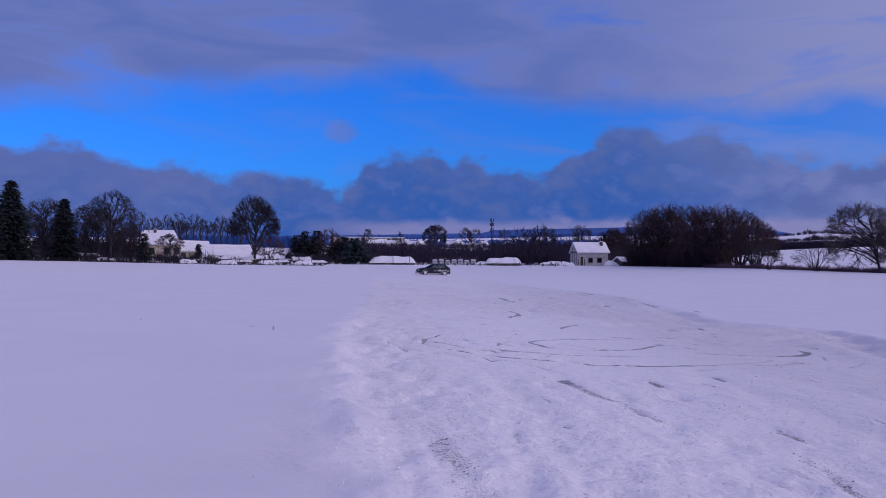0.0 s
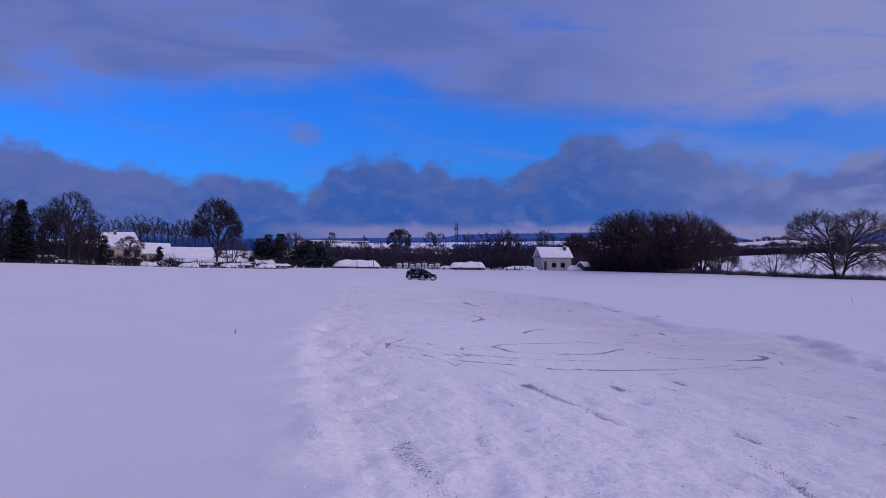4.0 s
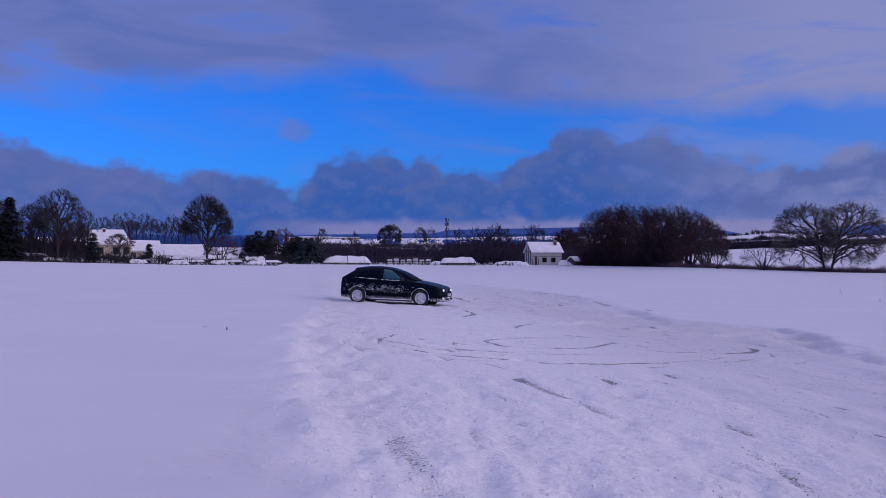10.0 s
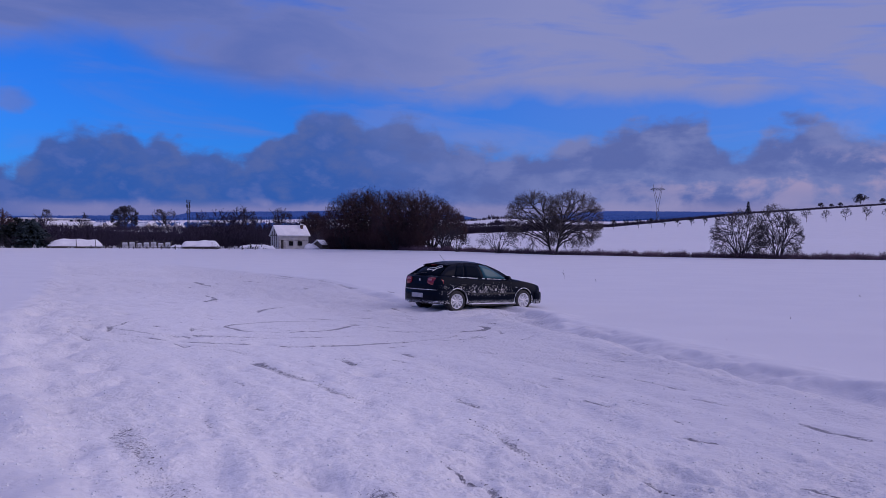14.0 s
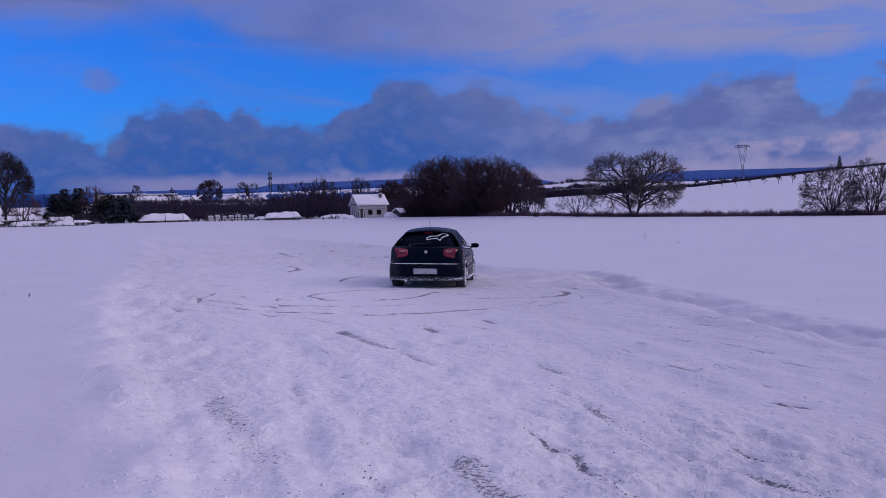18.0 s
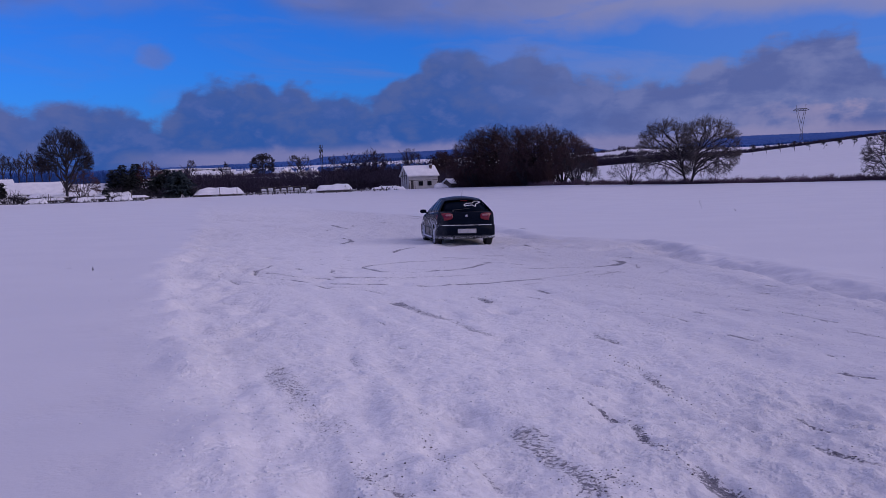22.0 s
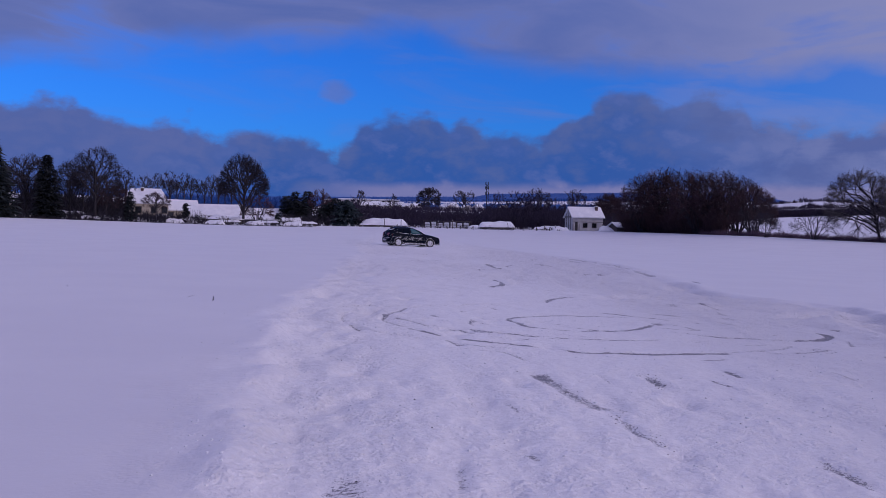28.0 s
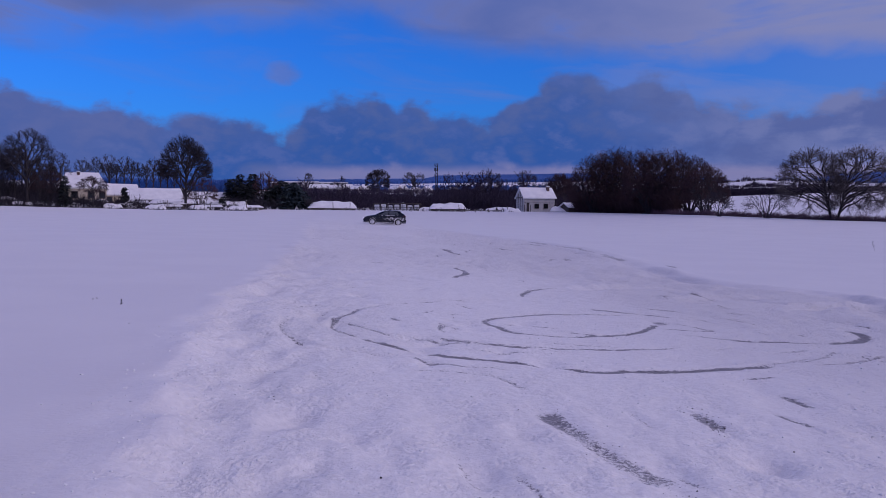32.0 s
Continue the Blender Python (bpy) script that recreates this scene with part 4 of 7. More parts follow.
def thicket(name, label, area, height, seed, count, mat, thick=0.02, category="shrubs", spread=0.35, bits=5, kind="stuff"):
    """Brushwood: many bare stems with side twigs, filling a strip of ground. area: function of a random source -> x, y, height factor."""
    rnd = random.Random(seed)
    segs = []
    for _ in range(count):
        x, y, f = area(rnd)
        z = land(x, y) - 0.1
        h = height * f * rnd.uniform(0.55, 1.0)
        p = Vector((x, y, z))
        d = Vector((rnd.gauss(0, spread), rnd.gauss(0, spread), 1)).normalized()
        q = p + d * h * 0.55
        e = q + (d + Vector((rnd.gauss(0, spread), rnd.gauss(0, spread), 0.2))).normalized() * h * 0.45
        segs += [(p, q, thick * 1.5, thick), (q, e, thick, thick * 0.5)]
        for _ in range(bits):
            f2 = rnd.uniform(0.3, 1.0)
            s = p.lerp(q, f2)
            t = s + Vector((rnd.gauss(0, 0.6), rnd.gauss(0, 0.6), rnd.uniform(0.2, 1.1))).normalized() * h * rnd.uniform(0.2, 0.42)
            segs.append((s, t, thick * 0.8, thick * 0.4))
    return tagged(piece(name, *bundle(segs, 3), mat), label, category, kind=kind)


def put(thing, az, far, turn=0.0, scale=1.0, sink=0.0):
    x, y, z = spot(az, far)
    thing.matrix_basis = pose(x, y, z - sink, 0, 0, turn) @ Matrix.Scale(scale, 4)
    return thing


def again(thing, az, far, turn=0.0, scale=1.0):
    x, y, z = spot(az, far)
    c = copy_thing(thing, pose(x, y, z, 0, 0, turn))
    c.scale = (scale, scale, scale)
    return c


# ---- houses and garden buildings ----
def gable_house(name, label, wide, deep, eave, ridge, wall, windows=(), doors=(), beams=False, hip=0.0, chimney=None, over=0.3):
    """A small house with a snow-covered gable roof. Its long front faces -y; windows and doors: x, z, width, height on the front."""
    thing = tagged(new(name), label, "house")
    w, d = wide / 2, deep / 2
    bm = fresh()
    low = [bm.verts.new(p) for p in ((-w, -d, -0.3), (w, -d, -0.3), (w, d, -0.3), (-w, d, -0.3))]
    top = [bm.verts.new(p) for p in ((-w, -d, eave), (w, -d, eave), (w, d, eave), (-w, d, eave))]
    tip = [bm.verts.new((-w + hip, 0, ridge)), bm.verts.new((w - hip, 0, ridge))]
    for n in range(4):
        m = (n + 1) % 4
        bm.faces.new((low[n], low[m], top[m], top[n]))
    bm.faces.new((top[1], top[2], tip[1]))
    bm.faces.new((top[3], top[0], tip[0]))
    bm.faces.new((top[0], top[1], tip[1], tip[0]))
    bm.faces.new((top[2], top[3], tip[0], tip[1]))
    bm.faces.new(low[::-1])
    part("wall", bm, wall, thing)
    for side in (-1, 1):
        bm = fresh()
        lift, rise = 0.16, (ridge - eave) / d
        pts = []
        for yy, e in ((d + over, 0), (d * 0.5, 0), (0, 0)):
            for xx in (-1, -0.33, 0.33, 1):
                cut = hip * (1 - yy / (d + over))
                pts.append((xx * (w + over - cut), side * yy, ridge - rise * yy + 0.02))
        lo = [bm.verts.new(p) for p in pts]
        up = [bm.verts.new((p[0], p[1], p[2] + lift + 0.05 * math.sin(3 * p[0] + side))) for p in pts]
        for r in range(2):
            for c in range(3):
                q = (r * 4 + c, r * 4 + c + 1, r * 4 + c + 5, r * 4 + c + 4)
                bm.faces.new([up[i] for i in q])
                bm.faces.new([lo[i] for i in q[::-1]])
        rim = [0, 1, 2, 3, 7, 11, 10, 9, 8, 4]
        for n in range(len(rim)):
            a, b = rim[n], rim[(n + 1) % len(rim)]
            bm.faces.new((lo[a], lo[b], up[b], up[a]))
        part("roof", bm, ROOF_SNOW, thing, "snow-covered roof slope")
    for x, z, ww, hh in windows:
        bm = fresh()
        box(bm, x - ww / 2 - 0.08, x + ww / 2 + 0.08, -d - 0.05, -d + 0.02, z - 0.08, z + hh + 0.08, 0.01)
        win = part("window", bm, DARK_WOOD, thing)
        bm = fresh()
        box(bm, x - ww / 2, x + ww / 2, -d - 0.062, -d - 0.03, z, z + hh)
        part("pane", bm, DARK_GLASS, win)
    for x, z, ww, hh in doors:
        bm = fresh()
        box(bm, x - ww / 2, x + ww / 2, -d - 0.06, -d + 0.02, z, z + hh, 0.015)
        part("door", bm, DARK_WOOD, thing)
    if beams:
        for z in (eave * 0.62,):
            bm = fresh()
            box(bm, -w - 0.02, w + 0.02, -d - 0.04, -d + 0.02, z, z + 0.07)
            part("beam", bm, DARK_WOOD, thing)
        for y in (-d * 0.5, 0, d * 0.5):
            bm = fresh()
            box(bm, -w - 0.045, -w + 0.01, y - 0.1, y + 0.1, eave * 0.1, eave + (ridge - eave) * (1 - abs(y) / d) - 0.1)
            part("beam", bm, DARK_WOOD, thing)
        # a low plinth, and slim posts at the ends of the front
        for x in (-w + 0.06, -w + 1.25, w - 0.06):
            bm = fresh()
            box(bm, x - 0.06, x + 0.06, -d - 0.035, -d + 0.02, -0.25, eave * 0.5)
            part("post", bm, DARK_WOOD, thing)
        bm = fresh()
        box(bm, -w - 0.05, -w + 0.01, -d, d, eave - 0.1, eave + 0.1)
        part("beam", bm, DARK_WOOD, thing)
    if chimney:
        x, y = chimney
        bm = fresh()
        box(bm, x - 0.25, x + 0.25, y - 0.25, y + 0.25, eave, ridge + 0.3, 0.02)
        ch = part("chimney", bm, BRICK, thing)
        bm = fresh()
        box(bm, x - 0.3, x + 0.3, y - 0.3, y + 0.3, ridge + 0.3, ridge + 0.42, 0.04)
        part("snow_cap", bm, ROOF_SNOW, ch)
    return thing


BRICK = mottled("chimney_brick", (0.07, 0.045, 0.045), (0.13, 0.08, 0.075), 5.0, 0.85)


def snow_shed(name, label, wide, deep, low, high, humps=2, wall=DARK_WOOD):
    """A low garden building under a thick, slumped blanket of snow."""
    thing = tagged(new(name), label, "shed")
    bm = fresh()
    box(bm, -wide / 2, wide / 2, -deep / 2, deep / 2, -0.3, low, 0.03)
    part("wall", bm, wall, thing)
    nx, ny = 26, 8
    verts, faces = [], []
    for j in range(ny + 1):
        for i in range(nx + 1):
            u, v = i / nx * 2 - 1, j / ny * 2 - 1
            ends = min(1, (1 - abs(u)) * 4.5) ** 0.7
            dip = 1 - 0.09 * (1 + math.cos(math.pi * humps * (u + 1))) * 0.5
            z = low + (high - low) * (1 - abs(v) ** 1.3) * ends * dip * (1 + 0.10 * math.sin(4.3 * u + 2.0 * v + wide) + 0.06 * math.sin(11 * u - 3 * v)) + 0.07 * min(1, (1 - abs(u)) * 12, (1 - abs(v)) * 6)
            verts.append((u * (wide / 2 + 0.25), v * (deep / 2 + 0.25), z))
    for j in range(ny):
        for i in range(nx):
            a = j * (nx + 1) + i
            faces.append((a, a + 1, a + nx + 2, a + nx + 1))
    rim = len(verts)
    verts += [(x, y, low - 0.08) for x, y in ((-wide / 2 - 0.25, -deep / 2 - 0.25), (wide / 2 + 0.25, -deep / 2 - 0.25), (wide / 2 + 0.25, deep / 2 + 0.25), (-wide / 2 - 0.25, deep / 2 + 0.25))]
    faces += [(rim + 3, rim + 2, rim + 1, rim), (rim, rim + 1, nx), (rim, nx, 0)]
    piece("roof", verts, faces, ROOF_SNOW, thing, True, "rounded snow blanket")
    return thing


def facing(thing, az, far, turn=0.0):
    """Stand a thing with its front to the first eye, turned by some degrees."""
    x, y, z = spot(az, far)
    thing.matrix_basis = pose(x, y, z, 0, 0, -az + turn)
    return thing


facing(gable_house("timber_house", "small pale garden house, dark timber frame, snowy roof", 6.0, 4.6, 2.6, 4.35, PLASTER,
                   [(-0.55, 0.65, 0.75, 0.75), (1.25, 0.65, 0.75, 0.75)], [(-2.3, -0.2, 0.5, 1.9)], True, 0, (2.2, -0.7)), 9.72, 168, 20)
facing(gable_house("village_house", "cream rendered house with a half-hipped snowy roof", 7.8, 7.0, 2.9, 5.4, YELLOW_PLASTER,
                   [(-1.2, 1.1, 0.9, 1.1), (1.4, 1.1, 0.9, 1.1), (3.2, 1.1, 0.9, 1.1)], [], False, 1.5, (-0.6, -0.5)), -18.45, 168, 0)
facing(gable_house("village_annex", "low cream annex with a snow-covered roof", 7.0, 5.0, 1.9, 3.7, YELLOW_PLASTER, [(-1.5, 0.6, 0.8, 0.8)], [(1.4, 0, 0.9, 1.6)], False, 0, None), -16.6, 172, 10)
facing(gable_house("long_barn", "long low dark barn under a smooth snowy roof", 9.4, 6.0, 1.3, 3.2, DARK_WOOD, [], [(1.0, 0, 1.0, 1.1)], False, 0, None, 0.2), -14.1, 166, 3)
facing(gable_house("long_barn", "shorter dark barn under a smooth snowy roof", 7.6, 5.6, 1.0, 2.8, DARK_WOOD, [], [], False, 0, None, 0.2), -10.95, 166, 5)
facing(gable_house("edge_house", "cream bungalow behind the spruces under snow", 8.0, 6.0, 2.2, 3.6, YELLOW_PLASTER, [(-1, 0.8, 0.9, 1.0), (2.0, 0.8, 0.9, 1.0)], [], False, 0, None), -27.4, 152, 0)
facing(gable_house("garden_shed", "low dark shed beside the timber house, snowy gable roof", 3.0, 2.6, 0.85, 1.6, DARK_WOOD, [], [(0.6, -0.2, 0.6, 0.9)], False, 0, None, 0.2), 11.95, 166, 40)
facing(snow_shed("snow_heap", "heap of snow between the shed and the timber house", 2.6, 2.4, 0.1, 0.9, 1), 11.2, 166)
facing(snow_shed("snowed_frame", "long low roof under a slumped snow blanket", 8.2, 5.0, 0.35, 1.5, 2), -3.4, 158)
facing(snow_shed("snowed_frame", "rounded snow-covered greenhouse roof", 6.2, 4.5, 0.45, 1.4, 1), 4.05, 160)
facing(snow_shed("garden_shed", "long flat shed roof deep in snow", 11.5, 5.0, 0.8, 1.5, 3), -12.6, 163, 4)
facing(snow_shed("garden_shed", "small dark shed with a snowy roof", 4.5, 3.0, 0.7, 1.3, 1), -9.6, 158)
facing(snow_shed("garden_shed", "small dark shed with a snowy roof", 3.6, 3.0, 0.6, 1.1, 1), -15.3, 156)
facing(snow_shed("snow_heap", "heap of snow beside the hedge", 3.2, 2.4, 0.1, 0.5, 1), 7.1, 162)


def trellis():
    """A frame of posts and rails with snow lying along it."""
    thing = tagged(new("garden_trellis"), "dark post-and-rail garden frame with snow lying on it", "trellis")
    n = 8
    for i in range(n):
        x = -4.2 + 8.4 * i / (n - 1)
        bm = fresh()
        box(bm, x - 0.07, x + 0.07, -0.07, 0.07, -0.3, 1.3, 0.01)
        part("post", bm, DARK_WOOD, thing)
    for z in (0.55, 1.25):
        bm = fresh()
        box(bm, -4.4, 4.4, -0.05, 0.05, z, z + 0.09)
        part("rail", bm, DARK_WOOD, thing)
    for i in range(n - 1):
        x = -4.2 + 8.4 * i / (n - 1)
        bm = fresh()
        box(bm, x + 0.12, x + 1.05, 0.1, 0.45, -0.2, 1.05 + 0.12 * math.sin(i * 2.1), 0.12)
        part("snow_pad", bm, ROOF_SNOW, thing, "snow-laden bush between the posts")
    bm = fresh()
    rod(bm, (4.3, 0, 1.3), (5.3, 0, -0.2), 0.06, 0.06)
    part("brace", bm, DARK_WOOD, thing)
    return thing


facing(trellis(), 0.75, 160)


def fence(name, az0, az1, far, label):
    thing = tagged(new(name), label, "fence")
    a, b = spot(az0, far), spot(az1, far)
    n = int(math.dist(a, b) / 2.2)
    for i in range(n + 1):
        f = i / n
        x, y = a[0] + (b[0] - a[0]) * f, a[1] + (b[1] - a[1]) * f
        z = land(x, y)
        bm = fresh()
        box(bm, x - 0.06, x + 0.06, y - 0.06, y + 0.06, z - 0.2, z + 0.55 + 0.12 * math.sin(i * 5.1), 0.01)
        part("post", bm, DARK_WOOD, thing)
        if i:
            for h in (0.32,):
                bm = fresh()
                rod(bm, (px, py, pz + h), (x, y, z + h), 0.035, 0.035, 4)
                part("rail", bm, DARK_WOOD, thing)
        px, py, pz = x, y, z
    return thing


fence("fence", -5.0, 7.5, 153, "dark garden fence along the snowy field")
fence("fence", -15.5, -8.0, 148, "dark garden fence along the snowy field")

# ---- trees on the village side ----
put(spruce("spruce", "tall dark spruce by the village edge", 11.5, 6.9, 1, dense=1.8, tip=0.72), -26.9, 136)
put(spruce("spruce", "slim dark spruce by the village edge", 9.4, 4.3, 2, dense=1.9, tip=0.6), -23.95, 139)
put(spruce("spruce", "small dark spruce before the cream house", 4.6, 2.6, 3, dense=1.4), -19.25, 140)
put(spruce("thuja", "narrow clipped evergreen in the gardens", 3.2, 1.3, 4, dense=1.8, tip=0.5), -16.0, 146)
put(spruce("thuja", "small pointed evergreen in the gardens", 2.0, 1.3, 5, dense=2.2, tip=0.5), -10.25, 148)
for n, (az, far, h, w) in enumerate(((-9.2, 162, 6.2, 3.6), (-8.4, 164, 6.4, 3.8), (-9.75, 165, 5.6, 3.4), (-6.6, 166, 5.4, 4.0), (-8.8, 160, 4.4, 4.0), (-5.3, 165, 3.6, 3.6), (-7.3, 160, 4.0, 4.2))):
    put(tagged(spruce("cypress", "dense dark evergreen at the field's edge", h, w, 600 + n, dense=1.6, tip=0.32), group="evergreen screen"), az, far)
put(spruce("blue_spruce", "broad blue-green spruce at the field's edge", 4.8, 6.4, 9, BLUE_NEEDLES, dense=1.7, tip=0.45), -5.9, 158)
put(spruce("spruce", "small dark spruce at the field's edge", 4.4, 4.2, 10, dense=1.5, tip=0.6), -6.9, 160)
put(crown_tree("bare_tree", "broad leafless tree with a dark round crown", 11.3, 8.8, 11, 1.7, 15, (4, 5), 11, thick=0.036, thin=0.42), -21.3, 141)
put(crown_tree("bare_tree", "leafless tree between two spruces", 9.7, 6.8, 12, 1.8, 13, (5, 5), 11, thick=0.028, thin=0.5), -25.1, 144)
put(crown_tree("bare_tree", "leafless tree beside the dark spruce", 9.4, 6.0, 13, 1.6, 13, (5, 5), 11, thick=0.028, thin=0.5), -22.75, 147)
put(crown_tree("bare_tree", "slim leafless tree behind the gardens", 9.0, 3.8, 14, 3.0, 9, (3, 3), 6, thick=0.026), -19.6, 160)
put(crown_tree("bare_tree", "leafless tree behind the spruces", 8.0, 6.0, 19, 1.6, 13, (5, 5), 10, thick=0.024), -28.4, 150)
for az, far, h, w in ((-22.0, 150, 8.6, 6.0), (-20.7, 152, 7.6, 5.4), (-26.1, 150, 8.2, 5.6), (-24.4, 151, 7.0, 5.0)):
    put(crown_tree("bare_tree", "dark leafless tree at the village edge", h, w, int(-az * 10), 1.6, 12, (4, 5), 9, thick=0.026), az, far)
put(crown_tree("red_shrub", "red-brown leafless garden shrub", 6.4, 4.8, 15, 0, 14, (4, 4), 8, (BARK, RED_TWIG), 0.024, "shrub"), -20.3, 142)
put(crown_tree("pollard", "low pollarded tree with a fan of shoots", 4.7, 5.0, 16, 1.2, 13, (4, 4), 6, (BARK, RED_TWIG), 0.02), -17.75, 139)
put(crown_tree("bare_tree", "tall leafless tree with an even dome crown", 12.2, 8.9, 17, 1.0, 21, (5, 6), 15, thick=0.028, thin=0.45, low=-0.3), -12.45, 148)
put(crown_tree("garden_shrub", "brown leafless shrub at the foot of the tall tree", 5.6, 6.0, 171, 0, 14, (4, 4), 9, (BARK, RED_TWIG), 0.02, "shrub", low=-0.2), -11.6, 152)
put(crown_tree("bare_tree", "brown leafless tree among evergreens", 7.0, 5.6, 18, 0, 14, (4, 4), 9, (BARK, RED_TWIG), 0.03), -7.6, 163)
ALLEY = [crown_tree("alley_tree", "leafless tree in a row on the far snow bank", 12.0, 5.6, 20 + n, 3.0, 10, (3, 4), 9, thick=0.05, thin=0.6) for n in range(3)]
for n, t in enumerate(ALLEY):
    tagged(t, group="row of bare trees")
    put(t, -18.7 + 0.75 * n, 262 + 5 * n, 40 * n, 0.85 + 0.06 * n)
for n in range(3, 13):
    again(ALLEY[n % 3], -18.4 + 0.42 * n, 256 + 3 * (n % 4), 47 * n, 0.74 + 0.06 * ((n * 3) % 4))
put(crown_tree("bare_tree", "round leafless tree beyond the gardens", 10.8, 9.6, 31, 1.6, 15, (4, 5), 8, thick=0.06, low=-0.4), -0.55, 300)
put(bare_tree("bare_tree", "leafless tree beyond the gardens", 10.8, 6.5, 32, twigs=4, thick=0.05, levels=4), 1.5, 310)
put(bare_tree("bare_tree", "leafless tree beyond the gardens", 10.3, 6.0, 33, twigs=4, thick=0.05, levels=4), 2.2, 312)
put(bare_tree("bare_tree", "leafless tree behind the brown wood", 11.5, 8.0, 34, twigs=4, thick=0.045, levels=4), 9.3, 290)
put(bare_tree("bare_tree", "leafless tree behind the brown wood", 11.0, 7.0, 35, twigs=4, thick=0.045, levels=4), 7.0, 280)
put(bare_tree("bare_tree", "slim leafless tree behind the evergreens", 8.6, 4.0, 36, twigs=4, thick=0.04, levels=4), -5.0, 270)
put(bare_tree("bare_tree", "slim leafless tree behind the evergreens", 7.7, 5.0, 37, twigs=4, thick=0.04, levels=4), -3.0, 275)
put(bare_tree("bare_tree", "red-brown leafless tree behind the timber house", 8.0, 6.0, 38, stems=2, mats=(BARK, RED_TWIG)), 11.3, 180)


def strip(az0, az1, far0, far1, shape=None):
    def at(rnd):
        az = rnd.uniform(az0, az1)
        far = rnd.uniform(far0, far1)
        f = shape(az) if shape else 1.0
        return far * math.sin(radians(az)), far * math.cos(radians(az)), f
    return at


def wavy(seed, lo=0.6, hi=1.0, freq=1.0):
    def f(az):
        return lo + (hi - lo) * (0.5 + 0.25 * math.sin(az * 2.3 * freq + seed) + 0.25 * math.sin(az * 5.1 * freq + 2 * seed))
    return f


thicket("brown_wood", "belt of brown leafless wood behind the gardens", strip(-6.0, 13.0, 205, 245, lambda az: float(np.interp(az, (-6, -2, 2.5, 4, 6, 9, 13), (0.62, 0.52, 0.5, 0.68, 0.8, 0.75, 0.75))) * wavy(1, 0.8, 1.0, 2)(az)), 7.6, 51, 5600, WOODS, 0.075, "woods", 0.4, 3)
thicket("brown_wood", "low brown wood behind the timber house", strip(3.5, 8.2, 185, 200, wavy(4, 0.7, 1.0)), 5.4, 52, 1600, WOODS, 0.04, "woods", 0.4, 6)
WOOD_TREES = [crown_tree("wood_tree", "brown leafless tree in the belt of wood", h, w, 400 + n, 0, 13, (3, 3), 9, (WOODS, WOODS), 0.055, thin=0.6) for n, (h, w) in enumerate(((8.2, 7.0), (7.4, 6.2), (9.0, 6.6), (6.6, 7.4)))]
WOOD_PLACES = ((-5.6, 0.82), (-4.3, 0.72), (-2.9, 0.66), (-1.8, 0.62), (-0.9, 0.66), (0.2, 0.58), (1.1, 0.6), (1.9, 0.56), (2.8, 0.62), (3.5, 0.85), (4.1, 0.98), (4.8, 1.02), (5.4, 1.12), (6.0, 1.18), (6.6, 1.12), (7.2, 1.02), (7.9, 0.92), (8.6, 0.95), (9.4, 0.98), (10.3, 0.95), (11.0, 1.02), (11.8, 0.98), (12.6, 1.0))
for n, (az, big) in enumerate(WOOD_PLACES):
    thing = tagged(WOOD_TREES[n % 4], group="belt of wood")
    (put if n < 4 else again)(thing, az, 200 + 9 * (n % 4), 77 * n, big)
thicket("garden_hedge", "dark leafless garden hedge with snow beneath", strip(-17, -7.5, 150, 156, wavy(2, 0.35, 1.0, 2)), 1.9, 53, 600, TWIG, 0.022)
thicket("garden_hedge", "dark leafless garden hedge with snow beneath", strip(-30, -17, 139, 145, wavy(3, 0.4, 1.0, 2)), 3.0, 54, 1000, TWIG, 0.028)
thicket("garden_hedge", "dark leafless shrubs along the field's edge", strip(-5, 8.5, 156, 172, wavy(5, 0.3, 1.0, 2)), 1.2, 55, 600, TWIG, 0.03)
thicket("garden_hedge", "low dark hedge at the foot of the gardens", strip(-31, -19.5, 136.5, 138.5, wavy(13, 0.5, 1.0, 3)), 0.75, 59, 1000, TWIG, 0.03)
thicket("garden_hedge", "low dark edge of dead stalks along the gardens", strip(-19.5, -8, 136.6, 137.6, wavy(18, 0.4, 1.0, 4)), 0.42, 63, 900, TWIG, 0.025)
thicket("garden_hedge", "sparse dark stems before the snowy gardens", strip(-19.5, -8, 137, 146, wavy(16, 0.2, 1.0, 3)), 1.1, 62, 500, TWIG, 0.02)
thicket("garden_hedge", "tangled leafless shrubs before the cream house", strip(-20.5, -14.5, 142, 147, wavy(14, 0.3, 1.0, 2.5)), 2.6, 60, 700, TWIG, 0.028)
thicket("village_wood", "dark wooded village edge behind the spruces", strip(-32, -19.5, 158, 175, wavy(6, 0.5, 1.0, 1.4)), 6.5, 56, 3000, TWIG, 0.06, "woods", 0.25, 5)
thicket("village_wood", "dark brush under the evergreens", strip(-9.9, -4.6, 157, 166, wavy(7, 0.5, 1.0, 2)), 3.6, 57, 900, TWIG, 0.05)
thicket("far_wood", "wooded slope beyond the snow bank, tinted haze blue", strip(-19, -8.8, 300, 330, wavy(8, 0.7, 1.0)), 5.5, 58, 1500, HAZE_FOREST, 0.12, "woods", 0.2, 3)

thicket("snowy_brush", "low shrubs with snow lying on their twigs", strip(-30, -8, 138, 150, wavy(21, 0.2, 1.0, 3)), 1.0, 161, 900, ROOF_SNOW, 0.03)
thicket("snowy_brush", "low shrubs with snow lying on their twigs", strip(-9, 8.6, 154, 170, wavy(22, 0.2, 1.0, 3)), 0.9, 162, 800, ROOF_SNOW, 0.03)

